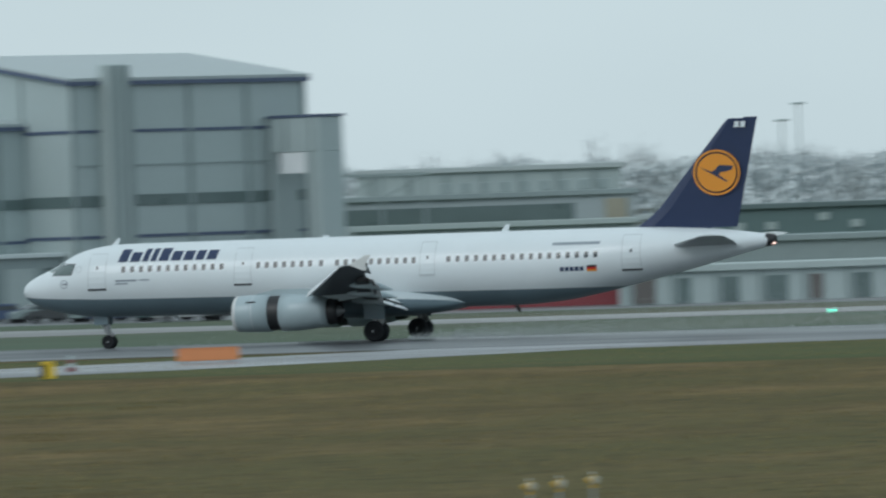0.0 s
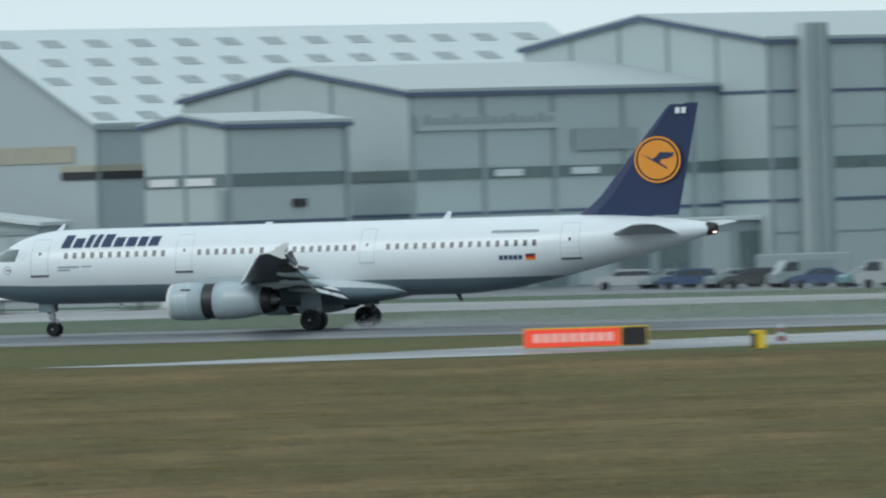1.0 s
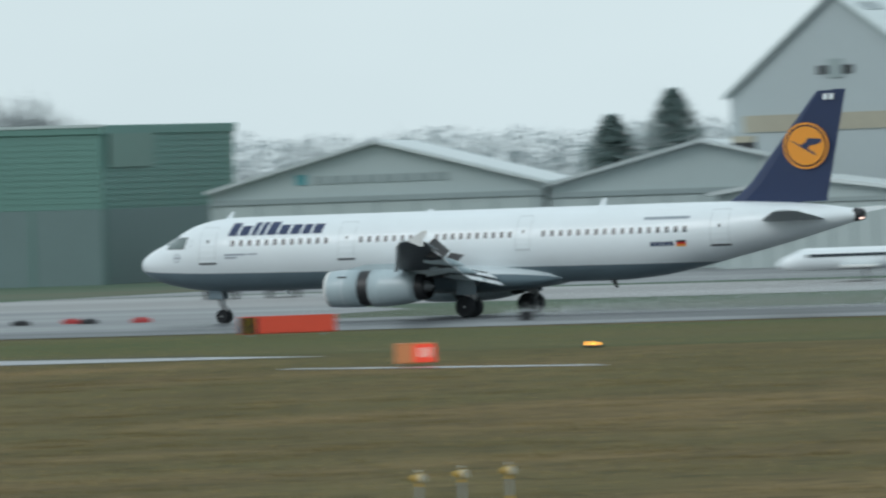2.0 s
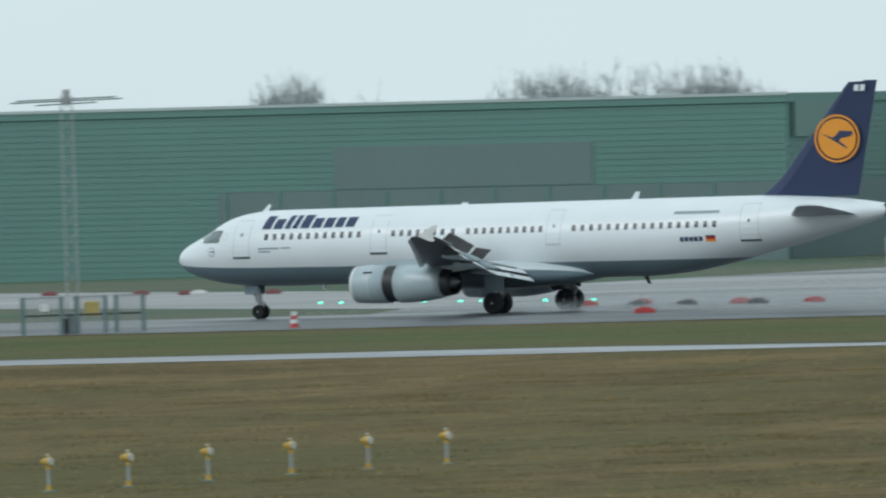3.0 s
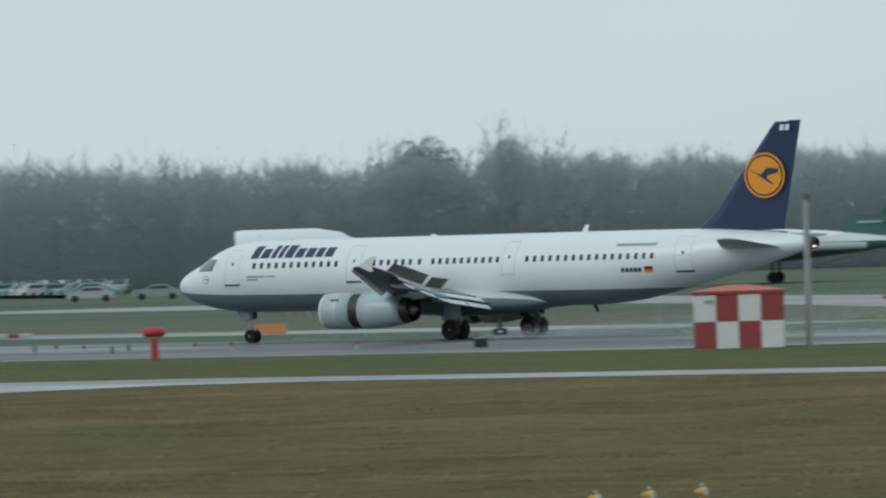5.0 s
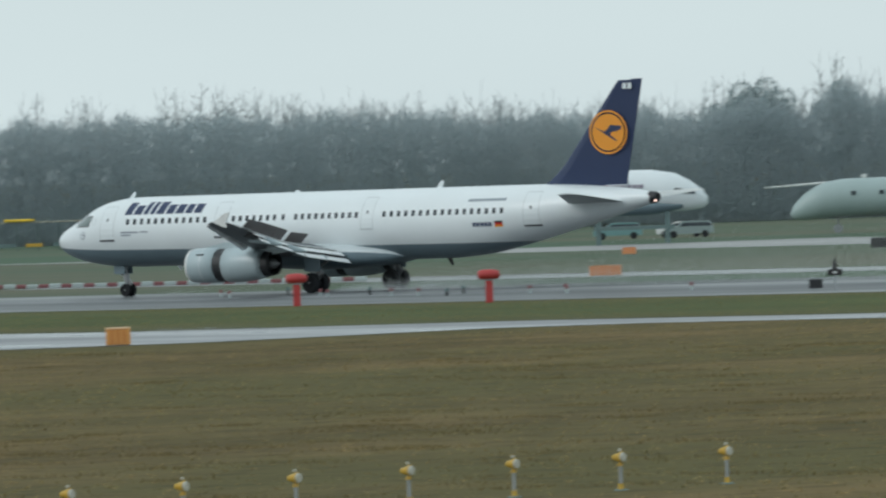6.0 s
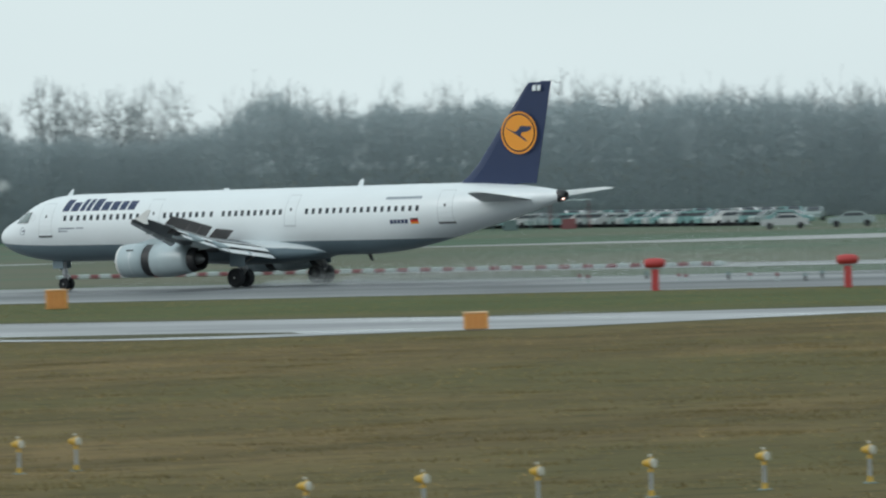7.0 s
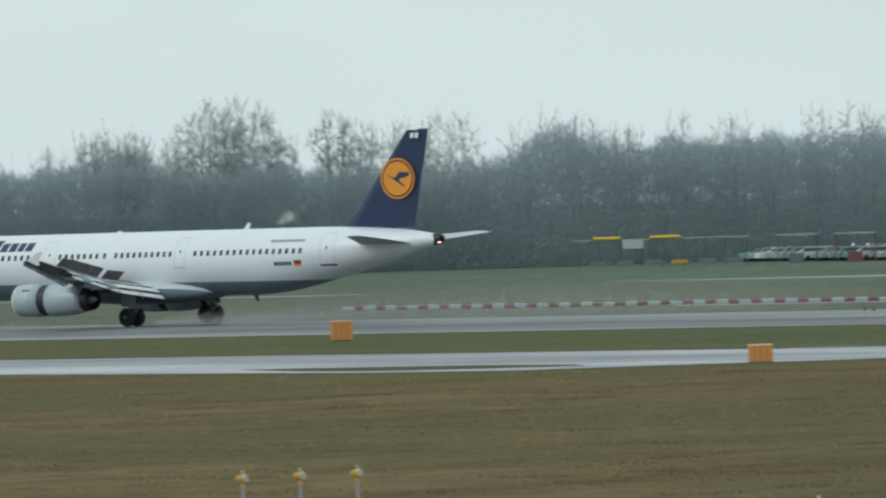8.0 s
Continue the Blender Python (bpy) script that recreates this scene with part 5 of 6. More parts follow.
for k, (x, y) in enumerate(((-389.4, 463.3), (-386.0, 460.0), (-387.6, 467.2), (-375.6, 456.2), (-378.0, 458.5), (-375.8, 460.2), (-366.1, 452.6), (-370.0, 455.0), (-367.3, 458.1), (-358.2, 452.6), (-357.9, 455.4), (-362.0, 450.0), (-352.8, 449.0), (-345.0, 450.0))):
    lit_red = k % 3 != 2
    t = thing("edge_lamp", facing(x, y), "small red and white runway edge lamp" if lit_red else "small dark runway edge lamp", "airfield light", "runway edge lamps")
    part("stem", tube(bmesh.new(), (0, 0, 0.03), (0, 0, 0.30), 0.07, 0.07, 8), CLAD if lit_red else DARK, t)
    part("globe", tube(bmesh.new(), (0, 0, 0.30), (0, 0, 0.48), 0.12, 0.08, 10), DULL_RED if lit_red else GREEN_DARK, t)
for x, y in ((-230.3, 455.6), (-334.0, 446.5)):
    t = thing("junction_box", facing(x, y), "small dark junction box on the verge", "junction box")
    part("body", boxed((-0.36, 0, 0), (0.36, 0.4, 0.5), 0.03), DARK, t)
    part("lid", boxed((-0.4, -0.03, 0.5), (0.4, 0.43, 0.56), 0.01), GALV, t)
amber = thing("warning_lamp", facing(-186.6, 375.0), "lit amber lamp in the grass", "airfield light")
part("base", boxed((-0.35, -0.1, 0), (0.35, 0.2, 0.12), 0.02), DARK, amber)
part("lens", tube(bmesh.new(), (-0.12, 0.02, 0.12), (-0.12, 0.02, 0.28), 0.10, 0.07, 12), AMBER_LAMP, amber, "lit amber lens")
part("lens", tube(bmesh.new(), (0.18, 0.02, 0.12), (0.18, 0.02, 0.25), 0.08, 0.06, 12), AMBER_LAMP, amber, "lit amber lens")
for k in range(9):
    s = k / 8
    t = thing("taxiway_lamp", facing(-325 + 27 * s + 0.8 * math.sin(k * 5), 524 - 15 * s), "lit green taxiway lamp", "airfield light", "green taxiway lamps")
    part("base", tube(bmesh.new(), (0, 0, 0), (0, 0, 0.08), 0.2, 0.16, 10), GALV, t)
    part("lens", tube(bmesh.new(), (0, 0, 0.08), (0, 0, 0.2), 0.075, 0.05, 8), GREEN_LAMP, t, "lit green lens")
t = thing("taxiway_lamp", facing(-148.1, 540.9), "lit green taxiway lamp", "airfield light", "green taxiway lamps")
part("base", tube(bmesh.new(), (0, 0, 0), (0, 0, 0.08), 0.2, 0.16, 10), GALV, t)
part("lens", tube(bmesh.new(), (0, 0, 0.08), (0, 0, 0.25), 0.13, 0.09, 8), GREEN_LAMP, t, "lit green lens")
for x, y, m2 in ((-287.5, 491.4, RED), (-285.2, 493.4, RED), (-268.5, 464.6, RED), (-278.9, 487.3, DARK), (-276.5, 489.0, RED), (-270.7, 486.8, RED), (-274.0, 486.5, DARK), (-282.5, 488.2, DARK),
                 (-422.0, 613.0, DULL_RED), (-416.0, 611.5, DULL_RED), (-404.0, 606.5, DULL_RED), (-392.0, 597.0, DULL_RED), (-380.0, 590.0, DULL_RED), (-373.0, 584.7, DULL_RED), (-371.3, 583.5, OFFWHITE), (-362.0, 578.0, DULL_RED)):
    t = thing("low_marker", facing(x, y), "low red plastic marker on concrete" if m2 in (RED, DULL_RED) else "low marker block on concrete", "marker", "low markers on the taxiway")
    part("body", boxed((-0.55, -0.2, 0), (0.55, 0.2, 0.26), 0.04), m2, t)
    part("cap", boxed((-0.3, -0.12, 0.26), (0.3, 0.12, 0.34), 0.02), m2, t)
# red and white barrier blocks in a row
for k in range(59):
    s = k / 58
    x, y = -484 + 64 * s, 521.5 - 8.0 * s
    t = tagged(mesh_object("barrier_block", boxed((-0.35 if k % 2 else -0.40, -0.2, 0), (0.35 if k % 2 else 0.40, 0.2, 0.28 if k % 2 else 0.31 - 0.04 * (k % 3 == 0)), 0.05), DULL_RED if k % 2 else CLAD_B), "red plastic barrier block in a long row" if k % 2 else "white plastic barrier block in a long row", "barrier", "row of barrier blocks")
    t.matrix_world = facing(x, y)


# ---- vehicles ----
def car(m, paint, kind=0, group="parked cars"):
    names = {0: "parked car on grass", 1: "parked estate car on grass", 2: "parked van on grass"}
    tone = paint.name.split("_")[-1]
    t = thing("car" if kind < 2 else "van", m, f"{tone} {names[kind]}", "car" if kind < 2 else "van", group)
    h = (1.42, 1.5, 1.95)[kind]
    prof = {0: [(-2.1, 0.35), (-2.12, 0.75), (-1.9, 0.9), (-1.15, 0.95), (-0.45, h), (0.85, h), (1.6, 0.98), (2.08, 0.9), (2.12, 0.35)],
            1: [(-2.1, 0.35), (-2.12, 0.8), (-1.9, 0.92), (-1.15, 0.97), (-0.5, h), (1.75, h - 0.05), (2.08, 0.95), (2.12, 0.35)],
            2: [(-2.3, 0.35), (-2.35, 0.95), (-1.9, 1.1), (-1.35, h), (2.25, h), (2.3, 0.35)]}[kind]
    rows = [[(x * q, y, 0.35 + (z - 0.35) * (1 if abs(y) < 0.7 else 0.96)) for x, z in prof] for y, q in ((-0.86, 0.97), (-0.72, 1), (0.72, 1), (0.86, 0.97))]
    part("body", loft(bmesh.new(), rows), paint, t)
    if kind < 2:
        back = 0.8 if kind == 0 else 1.65
        for sy in (-1, 1):
            part("side_window", slab(bmesh.new(), [(-0.85, sy * 0.865, 0.98), (-0.4, sy * 0.845, h - 0.1), (back, sy * 0.845, h - 0.1), (back + 0.35, sy * 0.865, 0.98)], 0.01, (0, sy, 0)), GLASS, t)
    else:
        for sy in (-1, 1):
            part("side_window", slab(bmesh.new(), [(-1.75, sy * 0.865, 1.15), (-1.3, sy * 0.85, h - 0.2), (-0.5, sy * 0.85, h - 0.2), (-0.5, sy * 0.865, 1.15)], 0.01, (0, sy, 0)), GLASS, t)
    x0 = -1.12 if kind < 2 else -1.86
    part("windscreen", slab(bmesh.new(), [(x0, -0.66, 1.0), (x0, 0.66, 1.0), (x0 + 0.6, 0.6, h - 0.06), (x0 + 0.6, -0.6, h - 0.06)], 0.02, (-0.6, 0, 0.7)), GLASS, t)
    for x in (-1.35, 1.35):
        for sy in (-0.78, 0.78):
            part("wheel", tube(bmesh.new(), (x, sy - 0.1, 0.31), (x, sy + 0.1, 0.31), 0.31, 0.31, 12), RUBBER, t)
    return t


random.seed(7)
# far rows get pale paints that hold the distance haze in their tones
for k in range(38):
    s = k / 37
    x, y = -679 + 75 * s, 792 - 43 * s
    car(facing(x, y) @ Matrix.Rotation(radians(random.choice((8, 172, 14, 166)) + random.uniform(-9, 9)), 4, "Z"), random.choice((CAR_PAINT[1], CAR_PAINT[0], CAR_PAINT[1], CAR_PAINT[3], CAR_PAINT[3], CAR_PAINT[6])), random.choice((0, 0, 0, 1, 1)))
for k in range(12):
    x, y = -676 + 50 * k / 11, 800 - 24 * k / 11
    car(facing(x, y + 4) @ Matrix.Rotation(radians(random.uniform(60, 110)), 4, "Z"), CAR_PAINT[(0, 1, 3, 6)[k % 4]], random.choice((0, 1)))
for k, (x, y) in enumerate(((-553.5, 712.0), (-549.0, 715.0), (-545.0, 711.0), (-578.0, 716.0), (-574.5, 721.0))):
    car(facing(x, y), CAR_PAINT[(3, 0, 6, 1, 6)[k]], (1, 0, 1, 0, 0)[k])
for x, y, w, h, mt, name, label in ((-233.0, 640.0, 3.4, 2.1, TRIM_GREY, "storage_container", "dark grey storage container on the apron"), (-217.5, 628.0, 1.5, 2.3, BAND, "water_tank", "dark teal tank on a skid")):
    t = thing(name, facing(x, y), label, "container")
    part("box_body", boxed((-w, 0, 0.12), (w, 2.4, h), 0.05), mt, t)
    part("skid", boxed((-w + 0.2, 0.2, 0), (w - 0.2, 2.2, 0.12)), DARK, t)
    for q in range(5):
        part("rib", boxed((-w + 0.15 + q * (2 * w - 0.3) / 4 - 0.06, -0.05, 0.2), (-w + 0.15 + q * (2 * w - 0.3) / 4 + 0.06, 0.0, h - 0.1)), mt, t)
for k in range(10):
    x, y = -242 + 3.7 * k, 628 - 3.4 * k + 3 * (k % 2)
    car(facing(x, y) @ Matrix.Rotation(radians(20 * (k % 2)), 4, "Z"), CAR_PAINT[(1, 6, 4, 6, 2, 6, 4, 3, 1, 2)[k]], (1, 0, 1, 0, 1, 2, 0, 0, 2, 1)[k], "cars on the hangar apron")


van = car(facing(-401.0, 592.5) @ Matrix.Rotation(radians(35), 4, "Z"), CAR_PAINT[6], 2, "airfield vans")
part("side_stripe", boxed((-2.2, -0.885, 0.6), (2.2, -0.868, 0.95)), RED, van, "red reflective stripe")
part("light_bar", boxed((-1.2, -0.6, 1.96), (-0.9, 0.6, 2.1), 0.03), FADED_RED, van, "red roof light bar")


def truck(x, y):
    t = thing("airport_truck", facing(x, y), "white airport truck seen from the front", "truck")
    part("cab", boxed((-1.15, 0, 0.55), (1.15, 2.2, 2.35), 0.12), CAR_PAINT[0], t)
    part("box_body", boxed((-1.2, 2.3, 0.7), (1.2, 6.0, 2.55), 0.05), OFFWHITE, t)
    part("windscreen", boxed((-0.98, -0.03, 1.4), (0.98, -0.003, 2.15), 0.01), GLASS, t)
    part("bumper", boxed((-1.15, -0.12, 0.45), (1.15, 0, 0.8), 0.03), DARK, t)
    for sx in (-1, 1):
        part("headlamp", boxed((sx * 0.85 - 0.16, -0.05, 0.85), (sx * 0.85 + 0.16, -0.003, 1.05), 0.02), OFFWHITE, t)
        for yy in (0.8, 4.6):
            part("wheel", tube(bmesh.new(), (sx * 0.95 - 0.15, yy, 0.45), (sx * 0.95 + 0.15, yy, 0.45), 0.45, 0.45, 14), RUBBER, t)


truck(-317.5, 583.5)
truck(-313.6, 585.0)

# striped blast fence panels
for k in range(17):
    t = thing("striped_panel", facing(-258.4 + k * 0.475, 585.3 + k * 0.25), "leaning faded red and white striped panel", "barrier", "striped panels on the apron")
    mat = FADED_RED if k % 2 else OFFWHITE
    part("panel", slab(bmesh.new(), [(-0.26, 0, 0.02), (0.26, 0, 0.02), (0.80, 0.3, 1.4), (0.28, 0.3, 1.4)], 0.06, (0, 1, -0.2)), mat, t)
    part("panel", slab(bmesh.new(), [(0.28, 0.32, 1.44), (0.80, 0.32, 1.44), (0.62, 0.6, 2.55), (0.10, 0.6, 2.55)], 0.06, (0, 1, -0.2)), mat, t)
    part("strut", tube(bmesh.new(), (0.45, 0.75, 2.0), (0.3, 1.6, 0.0), 0.05, 0.05, 6), GALV, t)


def steam(x, y, z, seed):
    """A drifting puff: thousands of fine white flecks."""
    g = np.random.default_rng(seed)
    n = 7000
    lobe = g.integers(0, 4, n)
    mid = np.array([(-0.55, 0, -0.2), (0.0, 0, 0.1), (0.5, 0, 0.05), (0.3, 0, 0.4)])[lobe]
    p = mid + g.normal(0, 1, (n, 3)) * (0.26, 0.26, 0.17) + (x, y, z)
    d = g.normal(0, 1, (n, 2, 3)) * 0.014
    v = np.stack([p, p + d[:, 0], p + d[:, 1]], 1).reshape(-1, 3)
    me = bpy.data.meshes.new("steam")
    me.from_pydata(v.tolist(), [], np.arange(len(v)).reshape(-1, 3).tolist())
    me.materials.append(material("steam_flecks", (0.8, 0.82, 0.83), 0.5, vary=0.05))
    return tagged(new("steam", me), "small puff of white steam beyond the runway", "steam", kind="stuff")


steam(-600.7, 640.0, 6.0, 51)

# ---- other aircraft ----
def body_of(name, rings, mat, parent, label=""):
    return part(name, loft(bmesh.new(), [[(x, r * math.cos(a), z + rz * math.sin(a)) for a in (2 * math.pi * k / 24 for k in range(24))] for x, z, r, rz in rings]), mat, parent, label, True)


# grey-green four-jet patrol aircraft, nose to local -x
nim = thing("patrol_aircraft", facing(-523.8, 718.2) @ Matrix.Rotation(radians(4), 4, "Z"), "parked grey-green maritime patrol aircraft", "aircraft")
body_of("fuselage", [(-12.6, 1.75, 0.1, 0.1), (-12.3, 1.9, 0.5, 0.6), (-11.3, 2.35, 0.95, 1.15), (-9.8, 2.85, 1.3, 1.5), (-8, 3.0, 1.45, 1.6), (0, 3.05, 1.45, 1.6), (6, 3.1, 1.35, 1.5), (11, 3.5, 0.9, 1.0), (15, 3.9, 0.45, 0.5), (19, 4.0, 0.2, 0.2)], HAZY_NIMROD, nim)
part("fin", loft(bmesh.new(), [[(x0, -t0, z), (x1, -t0 * 0.4, z), (x1, t0 * 0.4, z), (x0, t0, z)] for x0, x1, t0, z in ((5.0, 14.5, 0.25, 4.2), (9.5, 14.4, 0.2, 5.1), (12.0, 14.3, 0.14, 6.0), (12.4, 14.2, 0.12, 7.4))]), HAZY_NIMROD, nim)
part("fin_pod", loft(bmesh.new(), [[(x, r * math.cos(a), 7.5 + 0.6 * r * math.sin(a)) for a in (2 * math.pi * k / 12 for k in range(12))] for x, r in ((11.6, 0.05), (11.9, 0.32), (13.2, 0.42), (14.4, 0.34), (14.9, 0.05))]), OFFWHITE, nim, "pale fin-top pod", True)
for sd in (-1, 1):
    part("wing", loft(bmesh.new(), [airfoil(-3.0, sd * 1.2, 1.75, 8.5, 0.1), airfoil(0.5, sd * 6, 1.75, 4.5, 0.08), airfoil(4.5, sd * 12, 1.9, 2.0, 0.07)]), HAZY_NIMROD, nim, "", True)
    part("engine_intake", boxed((-3.4, sd * 2.2 - 0.8, 1.65), (1.8, sd * 2.2 + 0.8, 2.35), 0.25), HAZY_NIMROD, nim)
    part("tailplane", loft(bmesh.new(), [airfoil(12.2, sd * 0.3, 4.1, 3.4, 0.1), airfoil(13.6, sd * 6, 4.5, 1.6, 0.09)]), HAZY_NIMROD, nim, "", True)
    part("gear_leg", tube(bmesh.new(), (1.0, sd * 2.6, 0.5), (1.0, sd * 2.6, 2.0), 0.12), STEEL, nim)
    part("gear_wheels", tube(bmesh.new(), (1.0, sd * 2.6 - 0.3, 0.5), (1.0, sd * 2.6 + 0.3, 0.5), 0.42), GREEN_DARK, nim)
for x0, x1, zc, rc in ((1.6, 4.4, 3.05, 0.72), (4.2, 6.7, 3.45, 0.66)):
    part("engine_cowl", loft(bmesh.new(), [[(x0 + (x1 - x0) * q, -1.05 + f * 0.75 * math.cos(a), zc + f * rc * math.sin(a)) for a in (2 * math.pi * k / 14 for k in range(14))] for q, f in ((0, 0.35), (0.06, 0.8), (0.25, 1.0), (0.7, 0.96), (0.92, 0.75), (1.0, 0.4))]), MARK_GREY, nim, "dark engine cowling", True)
part("white_top", loft(bmesh.new(), [[(x, 0.9 * math.cos(a), 4.35 + 0.42 * math.sin(a)) for a in (math.pi * k / 8 for k in range(9))] for x in (1.2, 2.0, 5.6, 6.4)], closed=False, caps=False), CLAD_B, nim, "pale spine", True)
part("nose_gear", tube(tube(bmesh.new(), (-8.6, 0, 0.4), (-8.6, 0, 1.6), 0.1), (-8.6, -0.3, 0.4), (-8.6, 0.3, 0.4), 0.4), STEEL, nim)
part("probe", tube(bmesh.new(), (-9.5, 0, 4.3), (-14.8, -0.2, 4.05), 0.12, 0.05, 8), OFFWHITE, nim)
for x in (-6.5, -3.0, -0.5):
    part("blade_antenna", boxed((x, -0.05, 4.55), (x + 0.45, 0.05, 4.95)), OFFWHITE, nim)
for k in range(5):
    part("cabin_window", boxed((-7.5 + 2.4 * k, -1.49, 3.2), (-7.1 + 2.4 * k, -1.40, 3.55)), GLASS, nim)

# white and dark green T-tail jet
tri = thing("t_tail_jet", facing(-515.1, 737.2) @ Matrix.Rotation(radians(-6), 4, "Z"), "parked white and dark green T-tail jet", "aircraft")
body_of("fuselage", [(-16, 2.4, 0.1, 0.1), (-15, 2.6, 0.8, 0.8), (-13, 3.0, 1.4, 1.4), (-9, 3.1, 1.5, 1.5), (-2, 3.1, 1.45, 1.2), (4, 3.2, 1.0, 0.7), (8.7, 3.4, 0.3, 0.2)], HAZY_TRIDENT_GREEN, tri, "dark green lower body")
part("white_top", loft(bmesh.new(), [[(x, w * math.cos(a), 3.42 + (top - 3.42) * math.sin(a)) for a in (math.pi * k / 12 for k in range(13))] for x, top, w in ((-13.0, 4.74, 1.5), (-8, 4.74, 1.56), (-3, 4.65, 1.54), (1, 4.4, 1.4), (5, 3.98, 1.0), (8.7, 3.5, 0.32))], closed=False, caps=False), WHITE, tri, "white painted cabin top", True)
part("fin", loft(bmesh.new(), [[(x0, -t0, z), (x1, -0.05, z), (x1, 0.05, z), (x0, t0, z)] for x0, x1, z, t0 in ((2.4, 8.8, 3.9, 0.3), (2.8, 8.75, 5.55, 0.22), (5.7, 8.75, 5.7, 0.14), (6.5, 8.8, 6.95, 0.12))]), HAZY_TRIDENT_GREEN, tri)
part("lettering_bar", boxed((3.7, -0.33, 4.95), (5.8, -0.24, 5.15)), CLAD, tri)
# half flag on the fin: red bar with white edges, and slanted stripes that meet it
for z0, z1, mt, dy in ((5.16, 5.74, OFFWHITE, 0.0), (5.28, 5.62, FADED_RED, 0.02)):
    part("flag_panel", boxed((6.3, -0.27 - dy, z0), (8.65, -0.2, z1)), mt, tri)
for sx in (-1, 1):
    for x0, x1, mt, w in ((6.5, 8.1, OFFWHITE, 0.15), (7.3, 8.65, OFFWHITE, 0.13), (6.6, 8.3, FADED_RED, 0.06)):
        z0, z1 = 5.45 + sx * 0.18, 5.45 + sx * 0.92
        part("flag_panel", slab(bmesh.new(), [(x0, -0.275, z0 - w), (x1, -0.275, z1 - w), (x1, -0.275, z1 + w), (x0, -0.275, z0 + w)], 0.02 if mt is OFFWHITE else 0.035, (0, -1, 0)), mt, tri)
part("fin_bullet", loft(bmesh.new(), [[(x, r * math.cos(a), 7.2 + r * math.sin(a)) for a in (2 * math.pi * k / 10 for k in range(10))] for x, r in ((7.4, 0.03), (7.9, 0.2), (9.0, 0.22), (9.8, 0.03))]), WHITE, tri, "", True)
for sd in (-1, 1):
    part("tailplane", loft(bmesh.new(), [airfoil(6.1, sd * 0.1, 7.1, 4.3, 0.09), airfoil(9.9, sd * 4.6, 6.8, 2.2, 0.08)]), WHITE, tri, "", True)
    part("side_engine", tube(bmesh.new(), (-2.0, sd * 2.2, 3.0), (4.6, sd * 2.2, 3.05), 0.4, 0.3, 14), CLAD_B, tri)
    part("wing", loft(bmesh.new(), [airfoil(-9, sd * 1.2, 2.2, 6.5, 0.12), airfoil(-2.5, sd * 13, 2.9, 2.0, 0.1)]), CLAD_B, tri, "", True)
    part("gear_wheels", tube(tube(bmesh.new(), (-3.5, sd * 2.6, 0.5), (-3.5, sd * 2.6, 2.2), 0.12), (-3.5, sd * 2.4, 0.5), (-3.5, sd * 2.8, 0.5), 0.5), RUBBER, tri)

# nose section of a wide-body, facing local +x
dc = thing("airliner_nose_section", facing(-520.4, 672.4), "white preserved airliner nose section on a stand", "aircraft")
body_of("cabin_shell", [(-5.6, 4.35, 0.2, 0.3), (-5.6, 4.3, 1.6, 1.65), (-5.0, 4.3, 1.66, 1.72), (1.0, 4.3, 1.66, 1.72), (3.0, 4.12, 1.5, 1.55), (4.3, 3.8, 1.1, 1.15), (5.2, 3.5, 0.65, 0.7), (5.55, 3.4, 0.2, 0.25)], WHITE, dc, "white painted nose shell")
body_of("lower_shell", [(-4.8, 3.0, 0.3, 0.15), (-3.0, 3.05, 1.5, 0.75), (1.0, 3.05, 1.5, 0.72), (3.4, 3.1, 1.1, 0.4), (4.4, 3.2, 0.3, 0.1)], BELLY, dc, "dark grey underside")
part("cockpit_glazing", slab(bmesh.new(), [(2.75, -1.62, 4.05), (4.55, -1.10, 3.95), (4.45, -0.95, 4.25), (2.9, -1.52, 4.5)], 0.12, (0.3, 1, -0.2)), GLASS, dc)
part("panel_joint", boxed((-1.0, -1.7, 3.4), (-0.88, -1.58, 5.2)), BELLY, dc)
for k in range(7):
    part("lettering_bar", boxed((-2.9 + 0.48 * k, -1.70, 4.55), (-2.55 + 0.48 * k, -1.62, 4.85)), material("grey_purple", (0.28, 0.25, 0.31), 0.5) if k else FLAG_RED, dc)
part("lettering_bar", boxed((-3.4, -1.70, 4.18), (0.5, -1.62, 4.26)), LINE, dc)
for x in (-3.4, 2.2):
    part("stand_leg", boxed((x - 0.2, -0.9, 0), (x + 0.2, 0.9, 2.6)), GREEN_DARK, dc)
part("stand_deck", boxed((-3.8, -1.0, 1.2), (2.8, 1.0, 1.5)), GREEN_DARK, dc)

# small white jet on the apron, and one more beyond
for x, y in ((-270.2, 583.5), (-262.0, 588.0)):
    pj = thing("small_jet", facing(x, y), "small white parked jet on the apron", "aircraft")
    body_of("fuselage", [(-5.2, 1.2, 0.05, 0.05), (-4.8, 1.25, 0.4, 0.4), (-3.4, 1.5, 0.75, 0.75), (2.5, 1.5, 0.75, 0.75), (5.5, 1.7, 0.2, 0.25)], WHITE, pj)
    part("wings", boxed((-1.0, -5.5, 0.95), (1.4, 5.5, 1.1), 0.03), OFFWHITE, pj)
    part("fin", slab(bmesh.new(), [(3.6, -0.05, 1.9), (5.3, -0.05, 1.9), (5.9, -0.05, 3.4), (5.1, -0.05, 3.4)], 0.1, (0, 1, 0)), WHITE, pj)
    for sy in (-0.9, 0.9):
        part("undercarriage_leg", tube(bmesh.new(), (0.6, sy, 0.0), (0.6, sy, 1.0), 0.08), DARK, pj)
    part("cabin_glazing", boxed((-3.2, -0.78, 1.65), (2.2, -0.70, 1.85)), GLASS, pj)

